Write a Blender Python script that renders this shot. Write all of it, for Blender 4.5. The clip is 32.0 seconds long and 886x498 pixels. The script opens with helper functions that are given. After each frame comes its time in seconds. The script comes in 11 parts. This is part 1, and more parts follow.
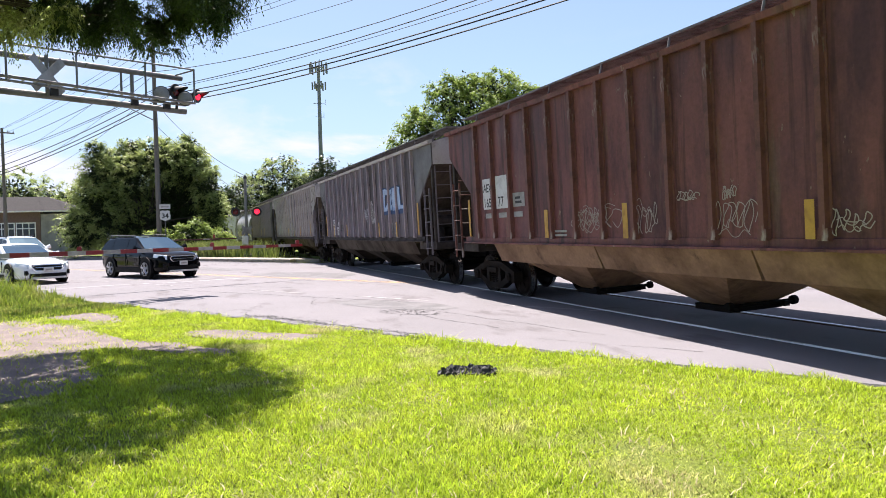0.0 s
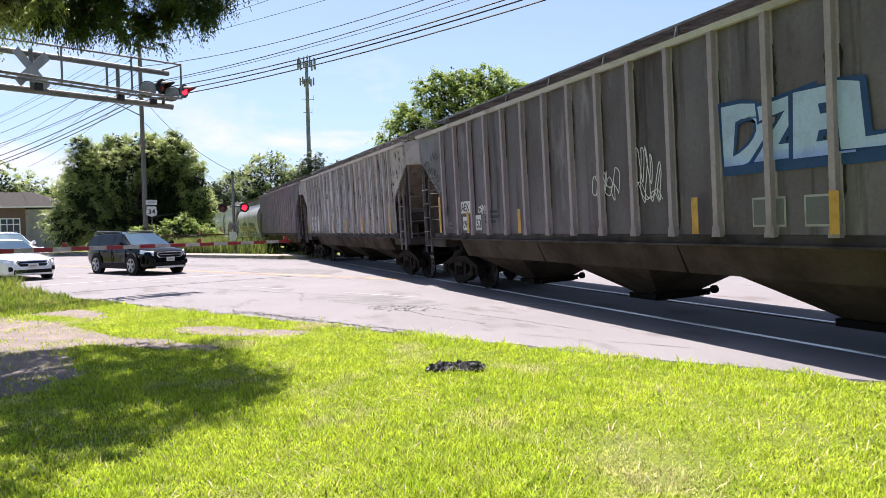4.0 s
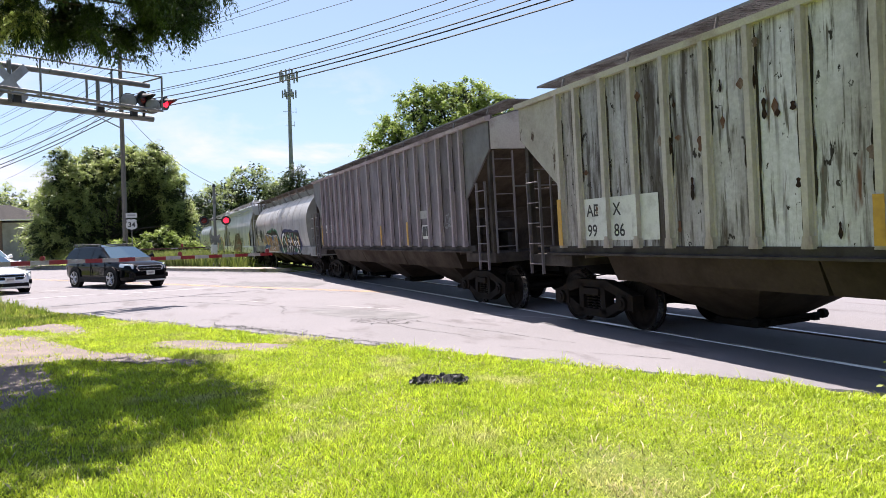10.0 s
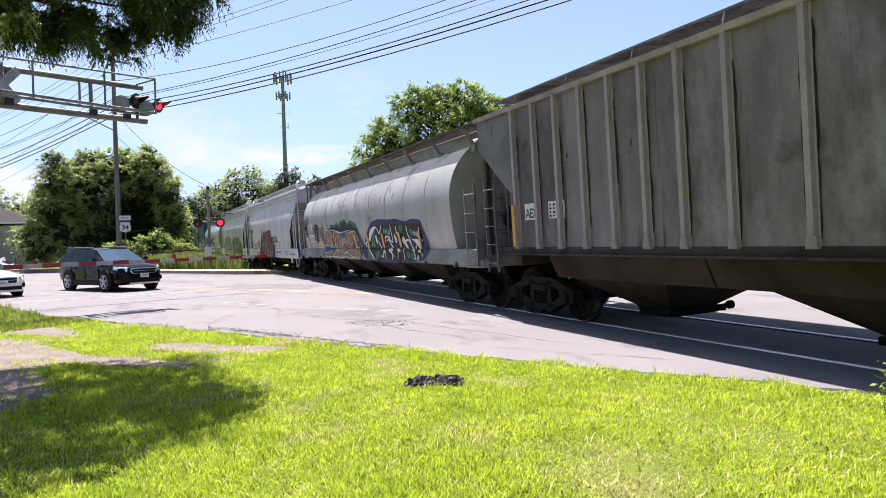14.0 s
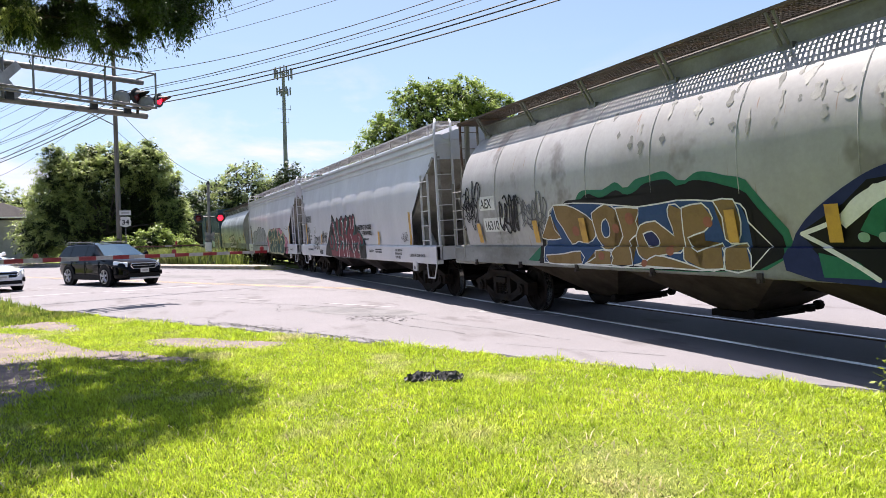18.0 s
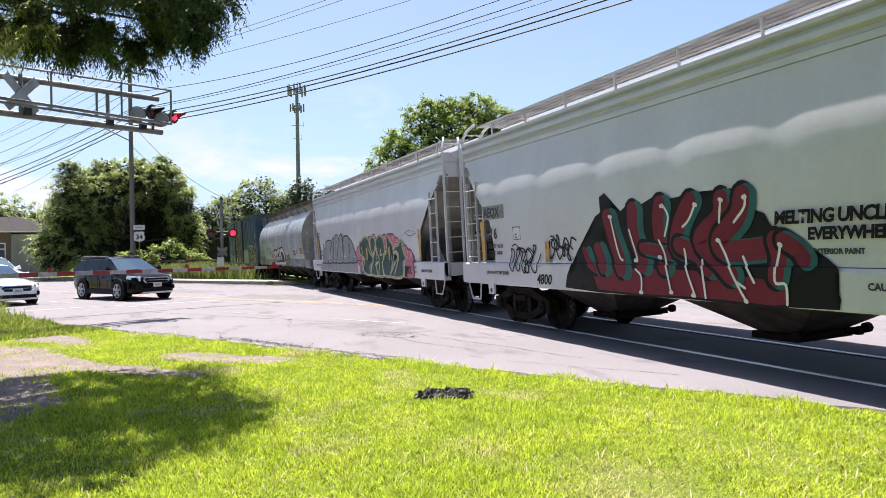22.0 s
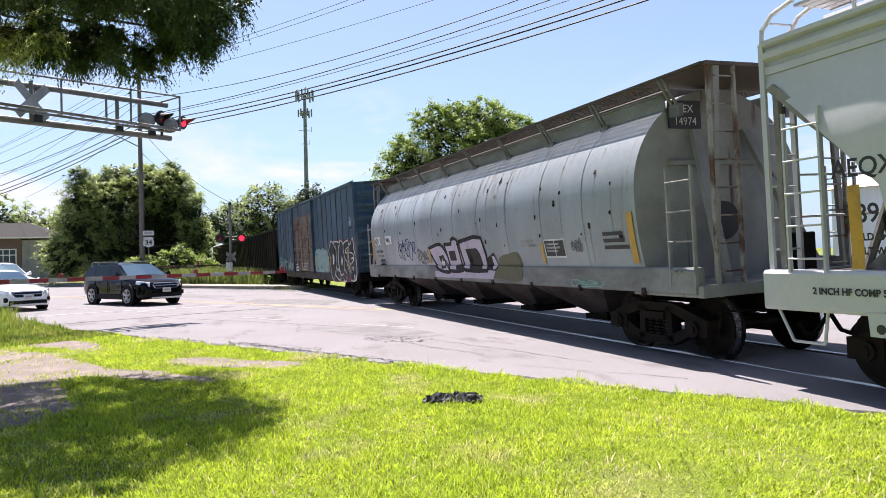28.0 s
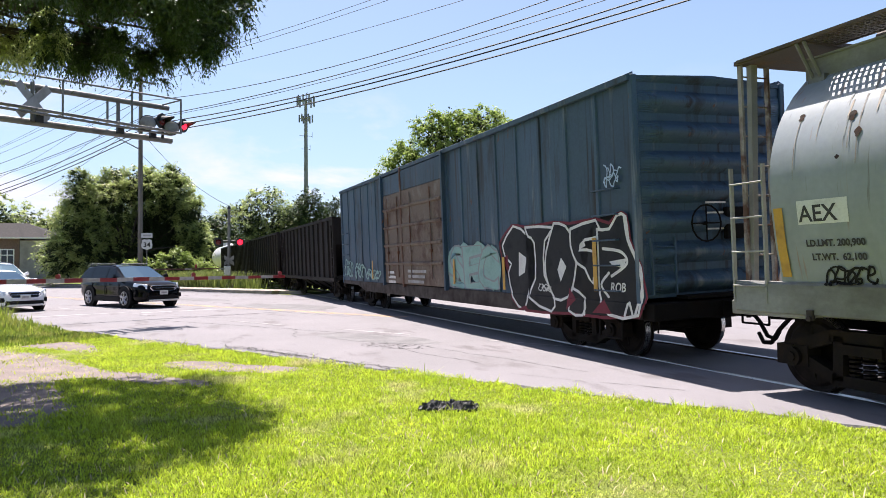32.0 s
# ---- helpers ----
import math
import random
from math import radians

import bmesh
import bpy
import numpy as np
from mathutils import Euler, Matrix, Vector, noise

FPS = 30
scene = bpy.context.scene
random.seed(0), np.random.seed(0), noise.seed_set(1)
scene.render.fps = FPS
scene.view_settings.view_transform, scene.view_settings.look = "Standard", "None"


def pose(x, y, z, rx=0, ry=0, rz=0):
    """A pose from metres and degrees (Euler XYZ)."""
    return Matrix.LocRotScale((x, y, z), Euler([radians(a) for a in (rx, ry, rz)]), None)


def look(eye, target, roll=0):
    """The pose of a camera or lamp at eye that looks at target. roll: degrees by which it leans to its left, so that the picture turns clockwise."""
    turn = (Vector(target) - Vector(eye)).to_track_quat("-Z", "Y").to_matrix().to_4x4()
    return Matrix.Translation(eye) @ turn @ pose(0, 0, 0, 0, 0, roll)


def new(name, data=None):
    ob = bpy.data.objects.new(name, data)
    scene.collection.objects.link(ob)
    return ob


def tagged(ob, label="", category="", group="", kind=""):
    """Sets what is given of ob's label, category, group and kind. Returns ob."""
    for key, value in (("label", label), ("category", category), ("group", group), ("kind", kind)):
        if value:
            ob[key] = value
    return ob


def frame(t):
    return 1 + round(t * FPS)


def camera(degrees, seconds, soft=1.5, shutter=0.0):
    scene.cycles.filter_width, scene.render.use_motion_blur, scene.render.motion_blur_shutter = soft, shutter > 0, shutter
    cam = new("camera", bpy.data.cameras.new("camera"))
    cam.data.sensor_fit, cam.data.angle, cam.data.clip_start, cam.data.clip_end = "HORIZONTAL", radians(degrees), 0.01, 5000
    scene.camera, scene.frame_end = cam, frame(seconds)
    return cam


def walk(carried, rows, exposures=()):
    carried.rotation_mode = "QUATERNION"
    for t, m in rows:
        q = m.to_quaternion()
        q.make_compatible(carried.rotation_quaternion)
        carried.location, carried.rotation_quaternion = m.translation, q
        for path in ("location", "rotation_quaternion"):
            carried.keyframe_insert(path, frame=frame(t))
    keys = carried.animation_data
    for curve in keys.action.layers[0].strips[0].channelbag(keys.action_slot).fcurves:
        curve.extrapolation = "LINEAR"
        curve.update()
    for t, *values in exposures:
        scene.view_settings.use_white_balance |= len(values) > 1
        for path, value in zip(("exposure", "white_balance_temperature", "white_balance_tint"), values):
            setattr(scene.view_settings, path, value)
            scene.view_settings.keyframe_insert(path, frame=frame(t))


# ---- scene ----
import itertools

# ---- camera and its walk ----
EYE = (0.0, 0.0, 1.58)
cam = camera(63.8, 32.0, soft=0.7)
PATH = [
    (0, 88.45, 1.36, 69.63), (0.5, 88.65, 1.42, 69.63), (1, 88.80, 1.52, 69.71), (1.5, 88.80, 1.65, 69.79), (2, 88.75, 1.57, 69.83),
    (2.5, 88.66, 1.40, 69.71), (3, 88.53, 1.33, 69.44), (3.5, 88.31, 1.35, 69.05), (5.5, 88.09, 0.90, 68.09), (6, 88.36, 0.83, 68.07),
    (6.5, 88.63, 0.82, 67.94), (7, 88.82, 0.85, 67.72), (7.5, 88.90, 1.04, 67.45), (8, 88.96, 1.07, 67.29), (8.5, 88.97, 1.29, 67.24),
    (9, 89.04, 1.36, 67.27), (9.5, 89.07, 1.44, 67.32), (10, 89.10, 1.42, 67.32), (10.5, 89.07, 1.36, 67.24), (11, 89.02, 1.34, 67.10),
    (11.5, 89.01, 1.23, 66.92), (12, 89.00, 1.26, 66.79), (12.5, 89.08, 1.33, 66.77), (13, 89.16, 1.43, 66.82), (13.5, 89.23, 1.53, 66.87),
    (14, 89.20, 1.66, 66.89), (14.5, 89.11, 1.66, 66.88), (16.5, 88.71, 1.53, 66.87), (17, 88.81, 1.50, 66.88), (17.5, 88.88, 1.47, 66.90),
    (18, 88.88, 1.45, 66.91), (18.5, 88.79, 1.42, 66.98), (19, 88.61, 1.48, 67.09), (19.5, 88.55, 1.43, 67.24), (20, 88.58, 1.32, 67.46),
    (20.5, 88.67, 1.24, 67.63), (21, 88.95, 1.17, 67.77), (21.5, 89.48, 1.17, 67.83), (22, 90.22, 1.11, 67.82), (22.5, 90.89, 1.15, 67.80),
    (23, 91.22, 1.31, 67.76), (23.5, 91.16, 1.41, 67.76), (24, 90.90, 1.41, 67.80), (24.5, 90.63, 1.42, 67.91), (25, 90.50, 1.35, 68.05),
    (25.5, 90.48, 1.23, 68.24), (27.5, 90.42, 1.37, 68.48), (28, 90.57, 1.34, 68.46), (28.5, 90.72, 1.31, 68.46), (29, 90.91, 1.18, 68.44),
    (29.5, 90.97, 1.19, 68.42), (30, 91.01, 1.07, 68.40), (30.5, 91.02, 1.00, 68.38), (31, 91.08, 0.78, 68.34), (31.5, 91.17, 0.56, 68.33),
    (32, 91.17, 0.36, 68.32),
]
walk(cam, [(t, pose(*EYE, rx, ry, rz)) for t, rx, ry, rz in PATH])

# ---- world, sun, exposure ----
SUN_EL, SUN_AZ = 65, 1  # degrees; azimuth from -x towards +y
scene.view_settings.exposure = 1.41
scene.view_settings.use_white_balance = True
scene.view_settings.white_balance_tint = 17
world = bpy.data.worlds.new("sky")
scene.world = world
world.use_nodes = True


def build_sky():
    nt = world.node_tree
    nt.nodes.clear()
    out = nt.nodes.new("ShaderNodeOutputWorld")
    bg = nt.nodes.new("ShaderNodeBackground")
    sky = nt.nodes.new("ShaderNodeTexSky")
    sky.sky_type = "NISHITA"
    sky.sun_disc = False
    sky.sun_elevation = radians(SUN_EL)
    sky.sun_rotation = radians(SUN_AZ - 90)
    sky.air_density, sky.dust_density, sky.ozone_density = 1.0, 1.2, 1.6
    # thin clouds low over the horizon and a few wisps higher up
    tc = nt.nodes.new("ShaderNodeTexCoord")
    mp = nt.nodes.new("ShaderNodeMapping")
    mp.inputs["Scale"].default_value = (2.4, 2.4, 6.5)
    mp.inputs["Location"].default_value = (0.35, 0.1, 0.4)
    nz = nt.nodes.new("ShaderNodeTexNoise")
    nz.inputs["Scale"].default_value = 2.1
    nz.inputs["Detail"].default_value = 9.0
    nz.inputs["Roughness"].default_value = 0.56
    nz.inputs["Distortion"].default_value = 0.3
    cr = nt.nodes.new("ShaderNodeValToRGB")
    cr.color_ramp.elements[0].position, cr.color_ramp.elements[1].position = 0.53, 0.68
    sep = nt.nodes.new("ShaderNodeSeparateXYZ")
    band = nt.nodes.new("ShaderNodeMapRange")
    band.inputs[1].default_value, band.inputs[2].default_value = 0.26, 0.07
    mul = nt.nodes.new("ShaderNodeMath")
    mul.operation = "MULTIPLY"
    haze = nt.nodes.new("ShaderNodeMapRange")
    haze.inputs[1].default_value, haze.inputs[2].default_value = 0.50, 0.0
    haze.inputs[3].default_value, haze.inputs[4].default_value = 0.0, 0.5
    mx = nt.nodes.new("ShaderNodeMix")
    mx.data_type = "RGBA"
    mx.inputs[7].default_value = (6.4, 6.2, 7.0, 1)
    mh = nt.nodes.new("ShaderNodeMix")
    mh.data_type = "RGBA"
    mh.inputs[7].default_value = (2.7, 4.6, 6.9, 1)
    ln = nt.links.new
    ln(tc.outputs["Generated"], mp.inputs["Vector"])
    ln(mp.outputs["Vector"], nz.inputs["Vector"])
    ln(nz.outputs["Fac"], cr.inputs["Fac"])
    ln(tc.outputs["Generated"], sep.inputs[0])
    ln(sep.outputs["Z"], band.inputs[0])
    ln(sep.outputs["Z"], haze.inputs[0])
    ln(cr.outputs["Color"], mul.inputs[0])
    ln(band.outputs[0], mul.inputs[1])
    ln(haze.outputs[0], mh.inputs[0])
    ln(sky.outputs["Color"], mh.inputs[6])
    ln(mh.outputs[2], mx.inputs[6])
    ln(mul.outputs[0], mx.inputs[0])
    ln(mx.outputs[2], bg.inputs["Color"])
    bg.inputs["Strength"].default_value = 0.064
    ln(bg.outputs[0], out.inputs[0])


build_sky()
sun = new("sun", bpy.data.lights.new("sun", "SUN"))
sun.data.energy = 5.0
sun.data.angle = radians(0.53)
sun.data.color = (1.0, 0.95, 0.87)
_e, _a = radians(SUN_EL), radians(SUN_AZ)
SUN_DIR = Vector((-math.cos(_e) * math.cos(_a), math.cos(_e) * math.sin(_a), math.sin(_e)))
sun.matrix_world = look((0, 0, 30), Vector((0, 0, 30)) - SUN_DIR)


# ---- materials ----
def material(name, base, rough=0.6, metal=0.0, other=None, mix=(0.45, 0.65), scale=3.0, stretch=(1, 1, 1), detail=6.0,
             grain=0.15, grain_scale=40.0, bump=0.0, bump_scale=60.0, third=None, third_mix=(0.6, 0.7), third_scale=1.0,
             third_stretch=(1, 1, 1), emit=None, power=0.0, coat=0.0, per_object=0.0, rough_var=0.1, island=0.0, subsurf=0.0,
             space="Object", spec=0.5, spots=()):
    """A procedural surface: base colour, a second and third colour in noise patches, fine grain, relief and uneven gloss."""
    m = bpy.data.materials.new(name)
    m.use_nodes = True
    nt = m.node_tree
    bs = nt.nodes["Principled BSDF"]
    ln = nt.links.new
    tc = nt.nodes.new("ShaderNodeTexCoord")
    geo = nt.nodes.new("ShaderNodeNewGeometry")
    src = tc.outputs["Object"] if space == "Object" else geo.outputs["Position"]

    def fac(sc, st, lo, hi, det):
        mp = nt.nodes.new("ShaderNodeMapping")
        mp.inputs["Scale"].default_value = st
        nz = nt.nodes.new("ShaderNodeTexNoise")
        nz.inputs["Scale"].default_value = sc
        nz.inputs["Detail"].default_value = det
        nz.inputs["Roughness"].default_value = 0.62
        mr = nt.nodes.new("ShaderNodeMapRange")
        mr.inputs[1].default_value, mr.inputs[2].default_value = lo, hi
        ln(src, mp.inputs["Vector"])
        ln(mp.outputs["Vector"], nz.inputs["Vector"])
        ln(nz.outputs["Fac"], mr.inputs[0])
        return mr.outputs[0]

    def blend(f, a, colour):
        mx = nt.nodes.new("ShaderNodeMix")
        mx.data_type = "RGBA"
        ln(f, mx.inputs[0])
        if isinstance(a, tuple):
            mx.inputs[6].default_value = (*a, 1)
        else:
            ln(a, mx.inputs[6])
        mx.inputs[7].default_value = (*colour, 1)
        return mx.outputs[2]

    col = tuple(base)
    patch = None
    if other:
        patch = fac(scale, stretch, *mix, detail)
        col = blend(patch, col, other)
    if third:
        col = blend(fac(third_scale, third_stretch, *third_mix, 8.0), col, third)
    for colour, sc, lo, hi, st in spots:
        col = blend(fac(sc, st, lo, hi, 4.0), col, colour)
    if isinstance(col, tuple):
        rgb = nt.nodes.new("ShaderNodeRGB")
        rgb.outputs[0].default_value = (*col, 1)
        col = rgb.outputs[0]
    hs = nt.nodes.new("ShaderNodeHueSaturation")
    gr = fac(grain_scale, (1, 1, 1), 0.25, 0.75, 3.0)
    mr = nt.nodes.new("ShaderNodeMapRange")
    mr.inputs[3].default_value, mr.inputs[4].default_value = 1 - grain, 1 + grain
    ln(gr, mr.inputs[0])
    val = mr.outputs[0]
    if per_object or island:
        oi = nt.nodes.new("ShaderNodeObjectInfo")
        pr = nt.nodes.new("ShaderNodeMapRange")
        amount = per_object or island
        pr.inputs[3].default_value, pr.inputs[4].default_value = 1 - amount, 1 + amount
        ln(geo.outputs["Random Per Island"] if island else oi.outputs["Random"], pr.inputs[0])
        mm = nt.nodes.new("ShaderNodeMath")
        mm.operation = "MULTIPLY"
        ln(val, mm.inputs[0])
        ln(pr.outputs[0], mm.inputs[1])
        val = mm.outputs[0]
    ln(val, hs.inputs["Value"])
    ln(col, hs.inputs["Color"])
    ln(hs.outputs[0], bs.inputs["Base Color"])
    rv = nt.nodes.new("ShaderNodeMapRange")
    rv.inputs[3].default_value, rv.inputs[4].default_value = max(0.02, rough - rough_var), min(1.0, rough + rough_var)
    ln(patch if patch else gr, rv.inputs[0])
    ln(rv.outputs[0], bs.inputs["Roughness"])
    bs.inputs["Metallic"].default_value = metal
    bs.inputs["Coat Weight"].default_value = coat
    bs.inputs["Specular IOR Level"].default_value = spec
    if subsurf:
        tr = nt.nodes.new("ShaderNodeBsdfTranslucent")
        ms = nt.nodes.new("ShaderNodeMixShader")
        ms.inputs[0].default_value = subsurf
        ln(hs.outputs[0], tr.inputs["Color"])
        ln(bs.outputs[0], ms.inputs[1])
        ln(tr.outputs[0], ms.inputs[2])
        ln(ms.outputs[0], nt.nodes["Material Output"].inputs[0])
    if emit:
        bs.inputs["Emission Color"].default_value = (*emit, 1)
        bs.inputs["Emission Strength"].default_value = power
    if bump:
        bp = nt.nodes.new("ShaderNodeBump")
        bp.inputs["Strength"].default_value = 0.6
        bp.inputs["Distance"].default_value = bump
        ln(fac(bump_scale, (1, 1, 1), 0.2, 0.8, 5.0), bp.inputs["Height"])
        ln(bp.outputs[0], bs.inputs["Normal"])
    return m


def glass(name, tint, rough=0.02):
    m = material(name, tint, rough, 0.0, grain=0.03, rough_var=0.01)
    bs = m.node_tree.nodes["Principled BSDF"]
    bs.inputs["Specular IOR Level"].default_value = 0.5
    return m


RUST = (0.075, 0.03, 0.017)
M = {}
M["grass_soil"] = material("grass_soil", (0.10, 0.13, 0.018), 0.9, other=(0.15, 0.185, 0.025), mix=(0.35, 0.65), scale=0.9, third=(0.26, 0.23, 0.12),
                           third_mix=(0.57, 0.68), third_scale=0.75, grain=0.35, grain_scale=30, bump=0.02, bump_scale=25, space="World", spec=0.2)
M["blade"] = material("grass_blade", (0.33, 0.44, 0.03), 0.5, other=(0.47, 0.56, 0.047), mix=(0.36, 0.62), scale=1.6, third=(0.60, 0.52, 0.30),
                      third_mix=(0.55, 0.70), third_scale=0.6, grain=0.3, grain_scale=7, island=0.42, subsurf=0.42, space="World", spec=0.35)
M["weed"] = material("weed_blade", (0.2, 0.28, 0.03), 0.6, other=(0.4, 0.4, 0.1), scale=1.5, grain=0.25, grain_scale=9, island=0.35, subsurf=0.35, space="World")
M["weed_far"] = material("weed_dark", (0.16, 0.205, 0.045), 0.6, other=(0.25, 0.27, 0.09), scale=1.5, grain=0.25, grain_scale=9, island=0.35, subsurf=0.3, space="World")
M["asphalt"] = material("asphalt", (0.172, 0.163, 0.172), 0.9, other=(0.205, 0.194, 0.205), mix=(0.4, 0.62), scale=0.35, third=(0.138, 0.127, 0.132),
                        third_mix=(0.56, 0.66), third_scale=0.9, third_stretch=(0.6, 1.4, 1), grain=0.16, grain_scale=120, bump=0.006, bump_scale=140, space="World", spec=0.2)
M["asphalt_dark"] = material("asphalt_patch", (0.13, 0.126, 0.13), 0.9, other=(0.195, 0.189, 0.195), scale=1.5, grain=0.2, grain_scale=90, bump=0.006, bump_scale=120, space="World", spec=0.2)
M["crack"] = material("crack_tar", (0.045, 0.042, 0.042), 0.7, grain=0.2, spec=0.2)
M["road_paint"] = material("road_paint", (0.36, 0.35, 0.35), 0.8, other=(0.21, 0.20, 0.205), mix=(0.36, 0.50), scale=5, grain=0.1, space="World")
M["road_yellow"] = material("road_yellow", (0.5, 0.27, 0.10), 0.8, other=(0.26, 0.22, 0.19), mix=(0.42, 0.6), scale=3, grain=0.1, space="World")
M["concrete"] = material("concrete", (0.264, 0.228, 0.194), 0.9, other=(0.2, 0.167, 0.144), scale=2.5, grain=0.12, bump=0.004, space="World")
M["dirt"] = material("dirt_path", (0.165, 0.136, 0.126), 0.95, other=(0.235, 0.195, 0.178), scale=2.2, third=(0.168, 0.147, 0.124), third_scale=4, third_mix=(0.58, 0.7),
                     grain=0.3, grain_scale=60, bump=0.02, bump_scale=40, space="World", spec=0.2)
M["ballast"] = material("ballast", (0.17, 0.155, 0.145), 0.95, other=(0.26, 0.235, 0.215), scale=12, grain=0.5, grain_scale=25, bump=0.05, bump_scale=18, space="World", spec=0.2)
M["rail_top"] = material("rail_steel", (0.40, 0.39, 0.38), 0.32, 1.0, grain=0.05)
M["rail_web"] = material("rail_rust", (0.10, 0.06, 0.04), 0.85, grain=0.2)
M["brown"] = material("brown_paint", (0.145, 0.052, 0.050), 0.62, other=(0.205, 0.080, 0.070), mix=(0.42, 0.72), scale=0.9, stretch=(0.9, 1, 0.4),
                      third=(0.078, 0.031, 0.034), third_mix=(0.46, 0.64), third_scale=1.6, third_stretch=(1.2, 1, 0.3), grain=0.16, grain_scale=18, rough_var=0.15, spec=0.25, per_object=0.16,
                      spots=[((0.035, 0.015, 0.014), 1.4, 0.54, 0.68, (2.6, 1, 0.14)), ((0.15, 0.085, 0.065), 1.5, 0.60, 0.72, (1.8, 1, 0.3)), ((0.20, 0.13, 0.10), 6.0, 0.68, 0.70, (1.2, 1, 0.6))])
M["grey"] = material("grey_paint", (0.1275, 0.1091, 0.1206), 0.6, other=(0.07225, 0.0592, 0.06237), mix=(0.38, 0.68), scale=0.9, stretch=(0.9, 1, 0.3),
                     third=(0.06375, 0.04285, 0.03825), third_mix=(0.58, 0.70), third_scale=1.6, third_stretch=(1.2, 1, 0.45), grain=0.12, grain_scale=20, spec=0.25, per_object=0.2,
                     spots=[((0.034, 0.02649, 0.02578), 1.5, 0.57, 0.70, (2.6, 1, 0.14)), ((0.1955, 0.1714, 0.183), 1.3, 0.58, 0.70, (1.6, 1, 0.35))])
M["dark_grey"] = material("dark_grey_paint", (0.195, 0.172, 0.186), 0.6, other=(0.072, 0.05776, 0.06403), mix=(0.36, 0.66), scale=0.8, stretch=(0.9, 1, 0.4),
                          third=(0.215, 0.1895, 0.2086), third_mix=(0.52, 0.70), third_scale=0.8, third_stretch=(1.1, 1, 0.5), grain=0.12, grain_scale=20, spec=0.25, per_object=0.18,
                          spots=[((0.04, 0.03069, 0.03105), 1.4, 0.58, 0.70, (2.6, 1, 0.16)), ((0.05, 0.04061, 0.04172), 0.9, 0.60, 0.72, (0.8, 1, 0.9)), ((0.03, 0.02256, 0.02134), 5.0, 0.70, 0.72, (1.2, 1, 0.6))])
M["post_grey"] = material("grey_post_paint", (0.3134, 0.2563, 0.2772), 0.55, other=(0.1627, 0.1293, 0.1363), mix=(0.42, 0.7), scale=1.5, stretch=(1, 1, 0.3), grain=0.12, grain_scale=20, spec=0.25)
M["post_white"] = material("worn_white_post_paint", (0.43, 0.385, 0.36), 0.6, other=(0.22, 0.17, 0.145), mix=(0.46, 0.64), scale=1.5, stretch=(1, 1, 0.3),
                           third=(0.05975, 0.03044, 0.02723), third_mix=(0.62, 0.66), third_scale=2.4, grain=0.12, grain_scale=18, spec=0.25)
M["post_brown"] = material("worn_brown_post_paint", (0.1512, 0.06075, 0.0486), 0.6, other=(0.2808, 0.2187, 0.1755), mix=(0.56, 0.68), scale=1.6, stretch=(1, 1, 0.35),
                           third=(0.0648, 0.02916, 0.027), third_mix=(0.5, 0.66), third_scale=2.0, grain=0.15, grain_scale=18, spec=0.25, spots=[((0.324, 0.2673, 0.2295), 3.0, 0.58, 0.66, (1, 1, 0.35))])
M["peeling"] = material("peeling_white", (0.47, 0.455, 0.49), 0.6, other=(0.27, 0.245, 0.245), mix=(0.40, 0.60), scale=1.0, stretch=(1.3, 1, 0.3),
                        third=(0.06, 0.045, 0.038), third_mix=(0.545, 0.63), third_scale=1.5, third_stretch=(2.0, 1, 0.22), grain=0.18, grain_scale=18, spec=0.25, per_object=0.34,
                        spots=[((0.10, 0.088, 0.08), 6.0, 0.54, 0.64, (2.5, 1, 0.2)), ((0.02, 0.014, 0.012), 2.6, 0.64, 0.66, (1.4, 1, 0.7)), ((0.022, 0.016, 0.014), 7.0, 0.66, 0.68, (1.2, 1, 0.8)), ((0.11, 0.05, 0.03), 2.2, 0.63, 0.70, (2.2, 1, 0.3)), ((0.05, 0.04, 0.036), 1.3, 0.56, 0.68, (2.6, 1, 0.13))])
M["silver"] = material("silver_grey_paint", (0.262, 0.292, 0.319), 0.42, other=(0.205, 0.224, 0.235), mix=(0.42, 0.68), scale=0.7, stretch=(1, 1, 0.4),
                       third=(0.156, 0.152, 0.144), third_mix=(0.64, 0.72), third_scale=0.9, third_stretch=(1.0, 1, 0.5), grain=0.06, grain_scale=14, rough_var=0.12, spots=[((0.24, 0.13, 0.08), 2.0, 0.63, 0.72, (4, 1, 0.18)), ((0.12, 0.12, 0.11), 2.6, 0.64, 0.72, (3, 1, 0.22))])
M["offwhite"] = material("weathered_white", (0.33, 0.323, 0.324), 0.45, other=(0.253, 0.243, 0.242), mix=(0.42, 0.7), scale=0.7, stretch=(1, 1, 0.4),
                         third=(0.208, 0.17, 0.145), third_mix=(0.62, 0.70), third_scale=0.9, third_stretch=(1.2, 1, 0.6), grain=0.07, grain_scale=14, spots=[((0.17, 0.155, 0.145), 1.1, 0.58, 0.68, (1, 1, 0.9)), ((0.22, 0.12, 0.08), 2.4, 0.66, 0.72, (4, 1, 0.15))])
M["white"] = material("white_paint", (0.473, 0.474, 0.502), 0.38, other=(0.418, 0.415, 0.436), mix=(0.42, 0.7), scale=0.6, stretch=(1, 1, 0.3), grain=0.04, grain_scale=12)
M["white_dirty"] = material("dirty_white_paint", (0.443, 0.422, 0.431), 0.5, other=(0.306, 0.282, 0.276), mix=(0.45, 0.7), scale=1.6, third=(0.129, 0.0775, 0.0569),
                            third_mix=(0.66, 0.72), third_scale=2.5, grain=0.08, grain_scale=16)
